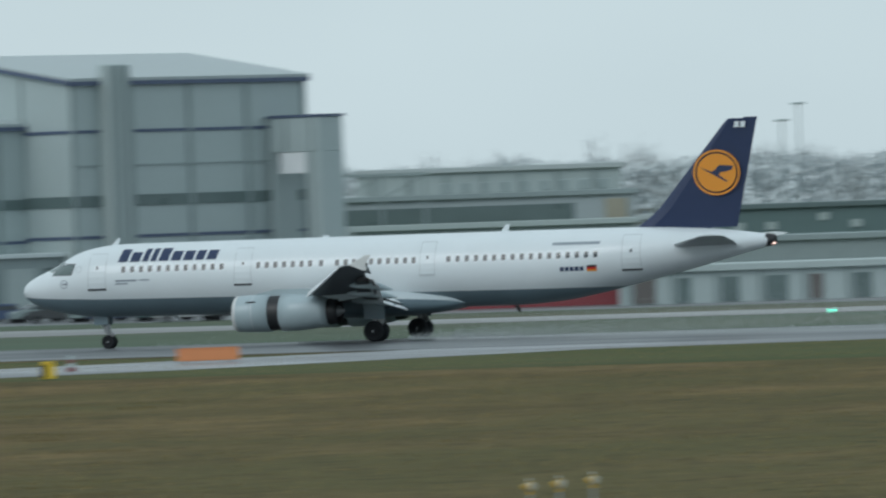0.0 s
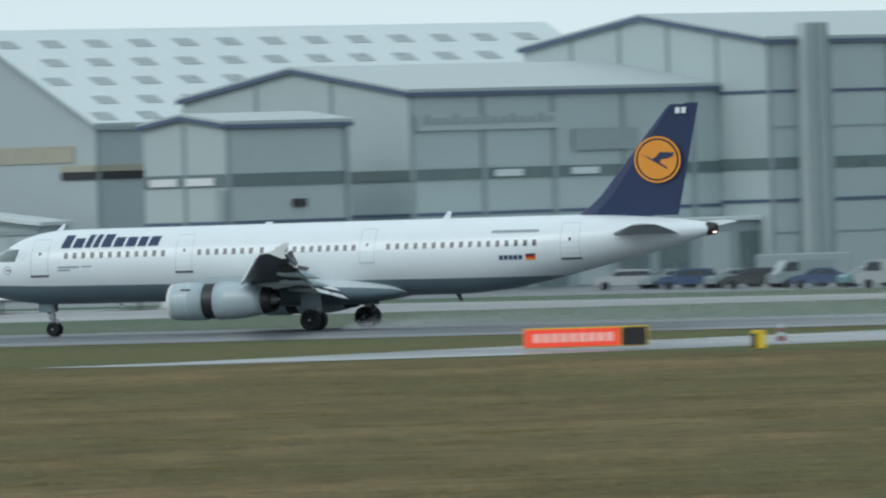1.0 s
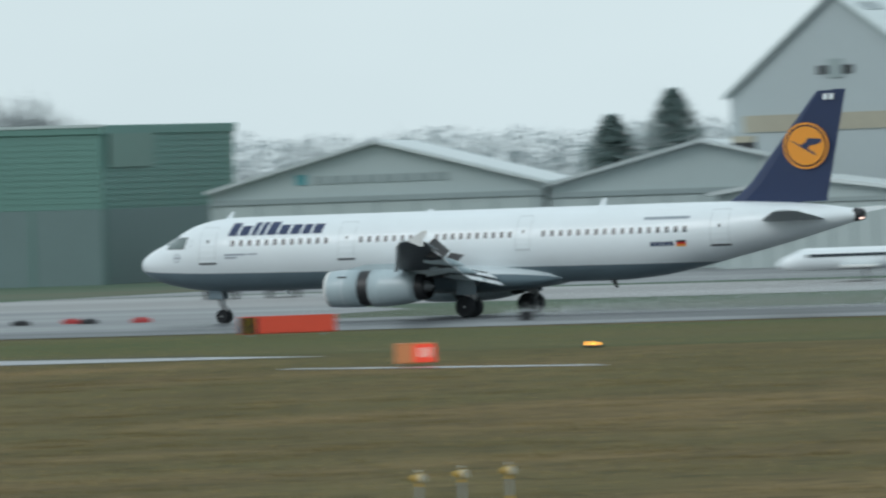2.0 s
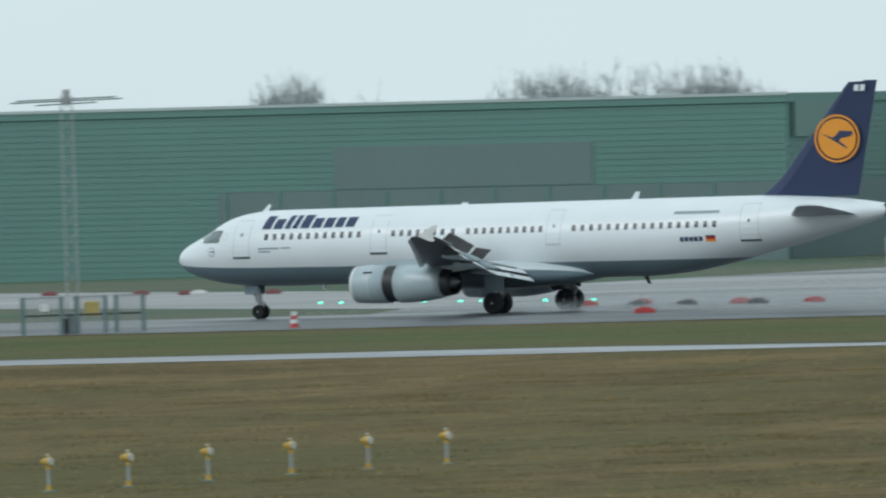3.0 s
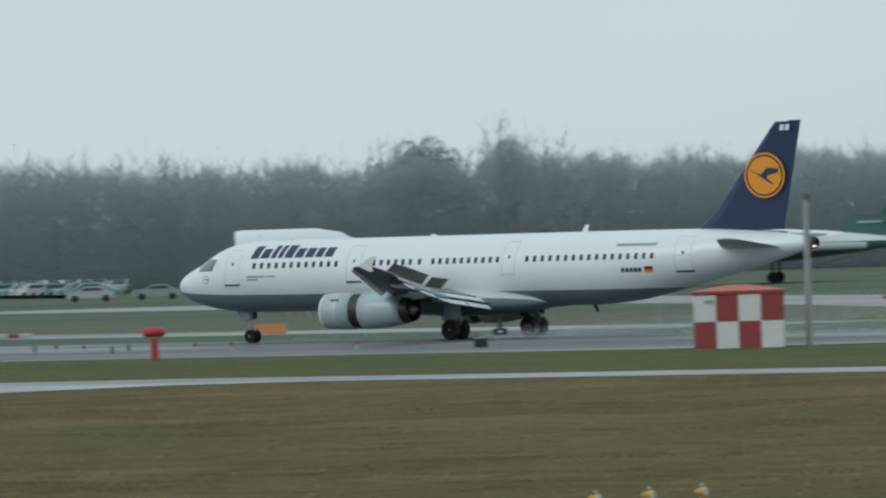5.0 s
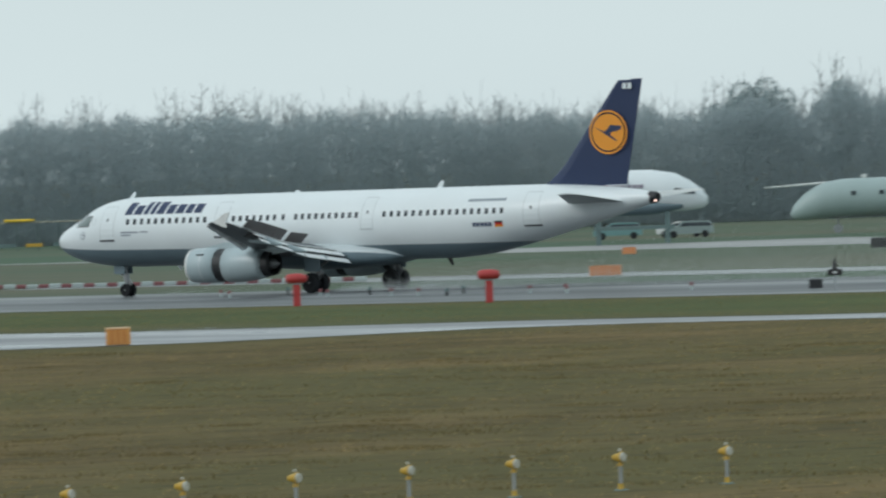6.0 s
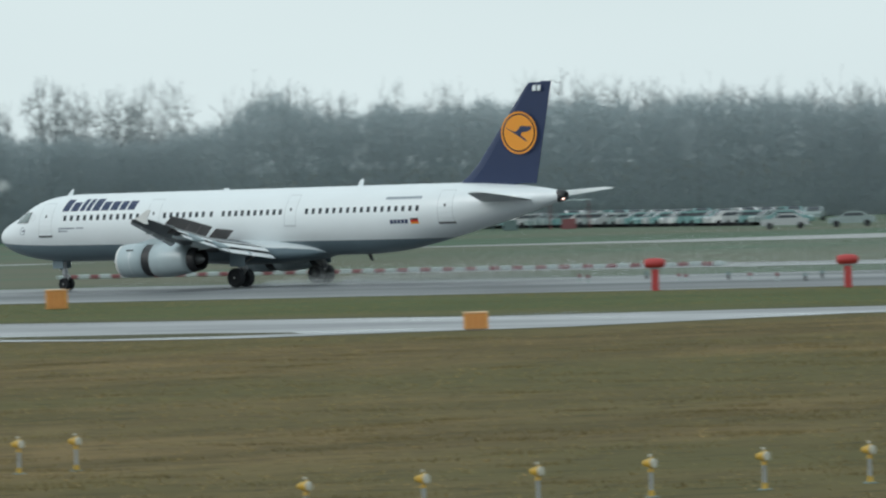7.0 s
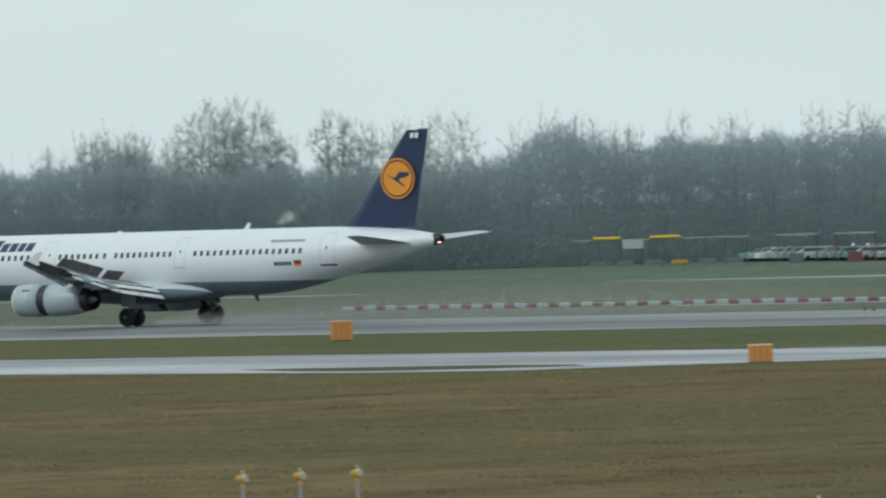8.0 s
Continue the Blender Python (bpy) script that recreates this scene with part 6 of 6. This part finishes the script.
# yellow-roofed shelter and small stalls beyond the grass
sh = thing("yellow_roof_shelter", facing(-657.2, 752.3), "long open shelter with yellow roof panels", "shelter")
part("roof_beam", boxed((-8.4, -0.6, 2.7), (8.3, 0.6, 2.82), 0.02), BEIGE, sh)
for x0, x1 in ((-6.6, -4.0), (-1.2, 1.7)):
    part("roof_panel", boxed((x0, -0.9, 2.85), (x1, 0.9, 3.08), 0.06), SIGN_YELLOW, sh)
part("kiosk", boxed((-3.8, -0.8, 1.9), (-1.8, 0.8, 2.7), 0.03), CLAD, sh)
for k in range(9):
    part("post", boxed((-8 + 2 * k - 0.04, -0.04, 0), (-8 + 2 * k + 0.04, 0.04, 2.7)), GREEN_DARK, sh)
for k in range(6):
    part("bench", boxed((-7 + 2.6 * k, -0.8, 0.4), (-5.4 + 2.6 * k, -0.4, 0.75), 0.02), LAMP_YELLOW if k == 3 else GREEN_DARK, sh)
for k, (x, y) in enumerate(((-651.2, 765.0), (-644.7, 766.0))):
    st = thing("market_stall", facing(x, y), "small open stall with a pale flat roof", "stall")
    part("roof", boxed((-2.0, -1, 2.7), (2.0, 1, 2.79), 0.02), CLAD, st)
    part("counter", boxed((-0.8, 0.4, 0), (0.6, 1.0, 1.0), 0.03), GREEN_DARK if k == 0 else DULL_RED, st)
    for px in (-1.85, 1.85):
        part("post", boxed((px - 0.06, -0.06, 0), (px + 0.06, 0.06, 2.7)), GREEN_DARK if k == 0 else DULL_RED, st)
# tall slim lighting masts far off
for x, y, z in ((-334.0, 1152.5, 17.9), (-336.0, 1152.0, 15.9)):
    lm = thing("lighting_mast", facing(x, y), "tall slim floodlight mast", "mast")
    part("shaft", tube(bmesh.new(), (0, 0, 0), (0, 0, z), 0.2, 0.11, 8), CLAD_B, lm)
    part("head_frame", boxed((-0.8, -0.3, z), (0.8, 0.3, z + 0.3), 0.05), CLAD_B, lm)


# ---- trees ----
def frustum(verts, faces, p, q, r0, r1, n):
    """Open tapered tube from p to q, added to plain lists."""
    d = (q - p).normalized()
    u = d.cross(Vector((0.31, 0.95, 0.05))).normalized()
    v = d.cross(u)
    i = len(verts)
    for c, r in ((p, r0), (q, r1)):
        for k in range(n):
            a = 2 * math.pi * k / n
            verts.append(c + u * (r * math.cos(a)) + v * (r * math.sin(a)))
    for k in range(n):
        j = (k + 1) % n
        faces.append((i + k, i + j, i + n + j, i + n + k))


def bare_tree(seed, count, wide, low, twigs, lobes=0.22):
    """A leafless tree ten metres high: limbs divide again and again until they fill a rounded crown, with fine twigs at their ends."""
    rng = random.Random(seed)
    mid, up = (low + 10) / 2, (10 - low) / 2
    phase = [rng.uniform(0, 6.28) for _ in range(4)]
    goals = []
    while len(goals) < count:
        v = Vector((rng.gauss(0, 1), rng.gauss(0, 1), rng.gauss(0, 1))).normalized()
        az = math.atan2(v.y, v.x)
        reach = 1 - lobes + lobes * math.sin(3 * az + phase[0] + 2 * v.z) * math.cos(4 * v.z + phase[1]) + lobes * 0.5 * math.sin(7 * az + phase[2])
        if v.z > 0:
            reach *= 1 + 0.2 * math.sin(2 * math.asin(v.z))
        r = rng.random() ** 0.42 * min(1.1, reach)
        goals.append(Vector((wide * v.x * r, wide * v.y * r, mid + up * v.z * r * (1 if v.z > 0 else 0.9))))
    wood, skin, tips = [], [], []

    def grow(p, pts, level):
        n = len(pts)
        r = 0.16 * (n / count) ** 0.52
        if n == 1:
            frustum(wood, skin, p, pts[0], r, 0.006, 3)
            tips.append((p, pts[0]))
            return
        c = sum(pts, Vector()) / n
        q = Vector((rng.uniform(-0.15, 0.15), rng.uniform(-0.15, 0.15), low * 0.85)) if level == 0 else p + (c - p) * rng.uniform(0.34, 0.56)
        q += Vector((rng.gauss(0, 1), rng.gauss(0, 1), rng.gauss(0, 0.6))) * 0.05 * (q - p).length
        frustum(wood, skin, p, q, r * (1.25 if level == 0 else 1), r * 0.86, 6 if n > 60 else 4 if n > 14 else 3)
        if n <= 5:
            tips.append((p, q))
        spans = [max(v[i] for v in pts) - min(v[i] for v in pts) for i in range(3)]
        axis = max(range(3), key=lambda i: spans[i] * rng.uniform(0.7, 1.3) * (1 if i < 2 else 0.75))
        pts = sorted(pts, key=lambda v: v[axis])
        cut = max(1, min(n - 1, round(n * rng.uniform(0.34, 0.66))))
        grow(q, pts[:cut], level + 1)
        grow(q, pts[cut:], level + 1)

    grow(Vector((0, 0, 0)), goals, 0)
    verts, faces = [], []
    heart = Vector((0, 0, mid * 0.7))
    for root, end in tips:
        d = (end - root).normalized()
        out = (end - heart).normalized()
        for k in range(twigs):
            v = (out * 0.6 + d * 0.5 + Vector((rng.gauss(0, 0.55), rng.gauss(0, 0.55), rng.gauss(0.12, 0.45)))).normalized()
            side = v.cross(Vector((rng.uniform(-1, 1), rng.uniform(-1, 1), 0.3))).normalized() * rng.uniform(0.006, 0.013)
            s0 = root.lerp(end, rng.uniform(0.25, 1.0))
            i = len(verts)
            verts += [s0 - side, s0 + side, s0 + v * rng.uniform(0.2, 0.7)]
            faces.append((i, i + 1, i + 2))
    t = thing("bare_tree", Matrix.Translation((0, 0, -500)), "leafless winter tree, haze in its pale grey", "tree", "trees of the far wood")
    for name, vs, fs, mat in (("trunk", wood, skin, HAZY_BARK), ("crown", verts, faces, HAZY_TWIG)):
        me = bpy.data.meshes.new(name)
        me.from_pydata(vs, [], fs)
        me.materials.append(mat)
        c = new(name, me)
        c.parent = t
    return t


PROTOS = [bare_tree(11, 220, 2.9, 2.2, 7), bare_tree(12, 230, 3.3, 2.6, 7), bare_tree(13, 200, 2.4, 2.0, 7), bare_tree(14, 220, 2.7, 3.0, 7), bare_tree(15, 200, 2.1, 2.4, 7)]
OPEN = [bare_tree(31, 620, 3.5, 2.6, 6, 0.08), bare_tree(32, 380, 2.5, 3.2, 6, 0.3), bare_tree(33, 480, 3.0, 2.8, 6, 0.25)]
# height of the wood's edge by direction, in degrees to the left of north
WOOD = [(24.5, 10.0), (27.1, 9.6), (28.6, 12.0), (29.0, 16.0), (29.7, 17.6), (30.4, 17.6), (31.0, 14.0), (31.9, 16.6), (32.5, 12.5), (34.1, 11.8), (34.6, 13.2), (35.3, 12.4), (35.9, 13.0), (36.36, 13.1), (36.64, 14.8), (36.8, 11.8), (37.04, 14.2), (37.3, 12.4), (37.66, 12.3), (38.49, 12.8), (39.42, 13.4), (40.2, 14.0), (40.34, 13.2), (41.05, 13.9), (41.4, 13.6), (41.74, 15.3), (41.9, 13.4), (42.06, 11.4), (42.2, 11.2), (43.8, 11.6), (43.97, 13.4), (44.12, 13.8), (44.24, 12.2), (44.8, 12.0), (48.0, 13.0)]


def wood_height(a):
    for (a0, h0), (a1, h1) in zip(WOOD, WOOD[1:]):
        if a <= a1:
            return h0 + (h1 - h0) * max(0, (a - a0)) / (a1 - a0)
    return WOOD[-1][1]


rng = random.Random(5)
used = set()


def plant(a, r, h, kinds=PROTOS, wide=1.0):
    proto = rng.choice(kinds)
    m = Matrix.Translation((-r * math.sin(radians(a)), r * math.cos(radians(a)), -0.05)) @ Matrix.Rotation(rng.uniform(0, 6.28), 4, "Z") @ Matrix.Diagonal((h / 10 * wide * rng.uniform(0.8, 1.05), h / 10 * wide * rng.uniform(0.8, 1.05), h / 10, 1))
    if proto.name not in used:
        used.add(proto.name)
        proto.matrix_world = m
        return
    t = copy_thing(proto, Matrix.Identity(4))
    t.matrix_world = m


for row, (r0, f) in enumerate(((1070, 0.92), (1084, 1.0), (1102, 0.97))):
    a = 33.0 if row != 2 else 24.0
    while a < 47.8:
        dense_part = a > 33
        h = (7.83 + (wood_height(a) + (0.4 if a > 36 else 0.0) - 7.83) * r0 / 1000) * f * rng.uniform(0.99, 1.16)
        plant(a + rng.uniform(-0.05, 0.05), r0 + rng.uniform(-5, 5), h)
        a += rng.uniform(0.2, 0.36) if dense_part else rng.uniform(0.45, 0.9)
for a, h in ((29.62, 18.6), (29.44, 17.6), (30.47, 19.2), (30.28, 18.2), (31.87, 19.0), (32.02, 17.0)):
    for off in (-0.10, -0.03, 0.04, 0.11):
        plant(a + off, 1065 + rng.uniform(-4, 4), h * rng.uniform(0.93, 1.03), OPEN[1:], 0.75)
# open-crowned taller trees that stand out of the wood
for a, h, wide, kind in ((44.24, 16.2, 0.7, 1), (44.08, 16.2, 0.8, 2), (43.99, 15.6, 0.8, 2), (43.80, 15.2, 0.8, 1), (43.48, 18.6, 1.05, 0), (43.58, 17.2, 0.8, 0), (43.38, 17.0, 0.8, 0), (43.19, 15.2, 0.7, 1), (42.91, 17.8, 0.75, 1), (42.75, 16.4, 0.65, 2), (42.52, 16.4, 0.9, 2), (42.31, 16.3, 0.8, 0)):
    plant(a, 1066 + rng.uniform(-3, 3), h, OPEN[kind:kind + 1], wide)
# far wood behind the sheds and the terminal
a = 14.0
while a < 33:
    if a < 20 or a > 24.5:
        plant(a, 1150 + rng.uniform(-20, 30), (14.4 if a < 20 else 13.6) * rng.uniform(0.88, 1.06))
    a += rng.uniform(0.18, 0.32)


# undergrowth: dense thin stems and evergreen scrub along the wood
def scrub(name, mat, count, a0, a1, r0, r1, top, label, width, long=(0.3, 0.9)):
    g = np.random.default_rng(3 + count)
    deg = g.uniform(a0, a1, count)
    ang = np.radians(deg)
    rad = g.uniform(r0, r1, count)
    crest = np.array([wood_height(v) for v in np.linspace(a0, a1, 400)])
    crest = np.interp(deg, np.linspace(a0, a1, 400), crest) if top < 1 else 1.0
    uneven = 0.93 + 0.05 * np.sin(ang * 460) * np.cos(ang * 191) + 0.04 * np.sin(ang * 1900 + rad * 0.4)
    z = g.uniform(0, 1, count) ** 1.15 * top * crest * uneven
    x, y = -rad * np.sin(ang), rad * np.cos(ang)
    d = g.normal(0, 1, (count, 3)) * (0.55, 0.55, 0.7) + (0, 0, 0.6)
    d /= np.linalg.norm(d, axis=1)[:, None]
    ln = g.uniform(long[0], long[1], count)[:, None]
    s = np.cross(d, g.normal(0, 1, (count, 3)))
    s /= np.linalg.norm(s, axis=1)[:, None]
    p = np.stack([x, y, z], 1)
    w = g.uniform(0.5, 1.0, count)[:, None] * width
    v = np.empty((count * 3, 3))
    v[0::3], v[1::3], v[2::3] = p - s * w, p + s * w, p + d * ln
    v[:, 2] = np.maximum(v[:, 2], 0.0)
    me = bpy.data.meshes.new(name)
    me.from_pydata(v.tolist(), [], np.arange(count * 3).reshape(-1, 3).tolist())
    me.materials.append(mat)
    return tagged(new(name, me), label, "undergrowth", kind="stuff")


scrub("undergrowth", HAZY_THICKET, 430000, 32.5, 48.0, 1055, 1061, 0.95, "dense leafless undergrowth of the wood, haze in its grey", 0.034, (0.5, 1.3))
scrub("undergrowth", HAZY_THICKET, 110000, 32.5, 48.0, 1076, 1096, 0.9, "tangled leafless saplings deep in the wood, haze in their grey", 0.12, (0.6, 1.6))
scrub("undergrowth", HAZY_IVY, 60000, 32.5, 48.0, 1055.5, 1060, 2.6, "evergreen scrub along the wood, paled by haze in its colour", 0.05)
scrub("undergrowth", HAZY_THICKET, 60000, 23.5, 33.0, 1140, 1165, 13.4, "dense leafless undergrowth behind the sheds, haze in its grey", 0.14)
scrub("undergrowth", HAZY_THICKET, 60000, 14.0, 21.0, 1140, 1175, 12.2, "dense leafless undergrowth of the far wood, haze in its grey", 0.14)


def conifer(x, y, height, width, seed):
    rng2 = random.Random(seed)
    t = thing("conifer", facing(x, y), "dense conifer with a pointed crown, haze in its green", "tree")
    part("trunk", tube(bmesh.new(), (0, 0, 0), (0, 0, height * 0.9), 0.35, 0.05, 8), HAZY_BARK, t)
    verts, faces = [], []
    for k in range(8000):
        s = rng2.random() ** 0.8
        z = height * (0.08 + 0.92 * s)
        r = width * (1 - s) ** 0.72 * rng2.uniform(0.2, 1.0)
        a = rng2.uniform(0, 6.283)
        p = Vector((r * math.cos(a), r * math.sin(a), z))
        d = Vector((math.cos(a), math.sin(a), rng2.uniform(-0.5, 0.5))).normalized()
        w = d.cross(Vector((0, 0, 1))).normalized() * rng2.uniform(0.14, 0.26)
        i = len(verts)
        verts += [p - w, p + w, p + d * rng2.uniform(0.4, 0.9)]
        faces.append((i, i + 1, i + 2))
    me = bpy.data.meshes.new("crown")
    me.from_pydata(verts, [], faces)
    me.materials.append(HAZY_CONIFER)
    c = new("crown", me)
    c.parent = t


conifer(-397.7, 807.4, 12.7, 7.0, 1)
conifer(-392.7, 809.8, 14.9, 7.6, 2)


def evergreen(a, r, height, width, seed):
    """Round-headed evergreen: uneven clumps of small leaves round a short trunk."""
    g = random.Random(seed)
    t = thing("evergreen_tree", Matrix.Translation((-r * math.sin(radians(a)), r * math.cos(radians(a)), 0)), "round-headed evergreen tree in the wood, haze in its colour", "tree")
    part("trunk", tube(bmesh.new(), (0, 0, 0), (0, 0, height * 0.7), 0.3, 0.1, 8), HAZY_BARK, t)
    clumps = [(Vector((g.gauss(0, 0.5) * width, g.gauss(0, 0.5) * width, height * g.uniform(0.45, 0.86))), width * g.uniform(0.3, 0.5)) for _ in range(16)]
    clumps.append((Vector((0, 0, height - width * 0.42)), width * 0.42))
    verts, faces = [], []
    for k in range(9000):
        c, rad = clumps[k % len(clumps)]
        d = Vector((g.gauss(0, 1), g.gauss(0, 1), g.gauss(0, 1))).normalized()
        p = c + d * rad * g.uniform(0.7, 1.0)
        w = d.cross(Vector((g.uniform(-1, 1), g.uniform(-1, 1), 0.4))).normalized() * g.uniform(0.05, 0.11)
        i = len(verts)
        verts += [p - w, p + w, p + d * g.uniform(0.1, 0.3) + Vector((0, 0, g.uniform(-0.2, 0.1)))]
        faces.append((i, i + 1, i + 2))
    me = bpy.data.meshes.new("crown")
    me.from_pydata(verts, [], faces)
    me.materials.append(HAZY_IVY)
    c = new("crown", me)
    c.parent = t


evergreen(37.16, 1069, 14.3, 3.0, 3)
evergreen(37.02, 1069, 14.6, 3.2, 4)
evergreen(36.62, 1069, 14.0, 2.2, 5)


# ---- grass tufts ----
def tufts(name, mat, count, x0, x1, y0, y1, tall, label, seed):
    g = np.random.default_rng(seed)
    x, y = g.uniform(x0, x1, count), g.uniform(y0, y1, count)
    keep = (x < -0.16 * y - 8) & (x > -1.12 * y - 12) & ((y < 336) | (x > -284) | (y > 380)) & ((x > -284) | (x < -356) | (y < 336) | (y > 381))
    x, y = x[keep], y[keep]
    n = len(x)
    patchy = 0.5 + 0.5 * np.sin(x * 0.21 + 1.7 * np.sin(y * 0.13)) * np.cos(y * 0.17 + 1.3 * np.sin(x * 0.09))
    h = tall * g.uniform(0.5, 1.1, n) * (0.55 + 0.75 * patchy)
    blades = 3
    v = np.empty((n * blades * 3, 3))
    for b in range(blades):
        a = g.uniform(0, 2 * np.pi, n)
        w = g.uniform(0.010, 0.022, n)
        ox, oy = g.normal(0, 0.08, n), g.normal(0, 0.08, n)
        lx, ly = g.normal(0, 0.09, n), g.normal(0, 0.09, n)
        for c, (sx, top) in enumerate(((-1, 0), (1, 0), (0, 1))):
            v[b * 3 + c::blades * 3] = np.stack([x + ox + sx * w * np.cos(a) + top * lx, y + oy + sx * w * np.sin(a) + top * ly, 0.005 + top * h], 1)
    me = bpy.data.meshes.new(name)
    me.from_pydata(v.tolist(), [], np.arange(len(v)).reshape(-1, 3).tolist())
    me.materials.append(mat)
    return tagged(new(name, me), label, "grass", kind="stuff")


STRAW = material("straw_grass", (0.31, 0.225, 0.105), 0.9, vary=0.2, scale=0.06, island=0.1, fine=0.1)
OLIVE = material("olive_grass", (0.215, 0.182, 0.083), 0.9, vary=0.2, scale=0.05, island=0.2, fine=0.1)
tufts("grass_tufts", STRAW, 45000, -330, -20, 135, 364, 0.07, "dry straw-brown grass tufts", 21)
tufts("grass_tufts", OLIVE, 40000, -330, -20, 135, 364, 0.065, "olive green grass tufts", 22)
tufts("grass_tufts", OLIVE, 30000, -440, -90, 383, 430, 0.06, "short green grass on the verge", 23)


def tussocks(count, per, seed):
    """Low loose clumps of ranker grass, all in one sheet of blades."""
    g = np.random.default_rng(seed)
    r, a = g.uniform(180, 440, count), np.radians(g.uniform(18, 44, count))
    cx, cy = np.repeat(-r * np.sin(a), per), np.repeat(r * np.cos(a), per)
    rx, ry = np.repeat(g.uniform(0.8, 3.5, count), per), np.repeat(g.uniform(0.8, 2.5, count), per)
    n = count * per
    x, y = cx + rx * g.normal(0, 0.5, n), cy + ry * g.normal(0, 0.5, n)
    keep = y < 332
    x, y = x[keep], y[keep]
    n = len(x)
    h, w, b = g.uniform(0.04, 0.13, n), g.uniform(0.008, 0.018, n), g.uniform(0, np.pi, n)
    v = np.empty((n * 3, 3))
    v[0::3] = np.stack([x - w * np.cos(b), y - w * np.sin(b), 0 * h], 1)
    v[1::3] = np.stack([x + w * np.cos(b), y + w * np.sin(b), 0 * h], 1)
    v[2::3] = np.stack([x + g.normal(0, 0.04, n), y + g.normal(0, 0.04, n), h], 1)
    me = bpy.data.meshes.new("grass_tussocks")
    me.from_pydata(v.tolist(), [], np.arange(n * 3).reshape(-1, 3).tolist())
    me.materials.append(RANK)
    tagged(new("grass_tussocks", me), "darker tussocks of rank winter grass", "grass", kind="stuff")


RANK = material("rank_grass", (0.180, 0.142, 0.068), 0.9, vary=0.2, scale=0.4, island=0.15)
tussocks(620, 150, 77)


# ---- motion ----
AIRLINER_PATH = [
    (0, -176.76, 477.06, 0.02),
    (0.5, -198.67, 474.91, -0.01),
    (1, -220.68, 473.87, -0.06),
    (1.5, -242.64, 474.37, -0.03),
    (1.8, -255.58, 474.94, -0.09),
    (2, -264.09, 475.22, 0.01),
    (2.2, -272.56, 475.42, 0.08),
    (3.5, -323.16, 476.74, -0.02),
    (3.8, -334.10, 476.51, 0.03),
    (4, -341.45, 476.38, 0.14),
    (4.2, -348.69, 476.24, 0.25),
    (5.3, -388.48, 476.51, 0.82),
    (5.5, -395.24, 476.30, 0.78),
    (6, -411.88, 475.36, 1.11),
    (6.5, -428.70, 474.94, 1.24),
    (7, -445.71, 474.93, 1.71),
    (7.5, -462.96, 475.39, 2.21),
    (8, -480.50, 476.11, 2.96),
]

def motions():
    walk(airliner, [(t, pose(x, y, 0.03, 0, 0, turn)) for t, x, y, turn in AIRLINER_PATH])
    walk(spray, [(t, pose(x, y, 0.03, 0, 0, turn)) for t, x, y, turn in AIRLINER_PATH])


motions()
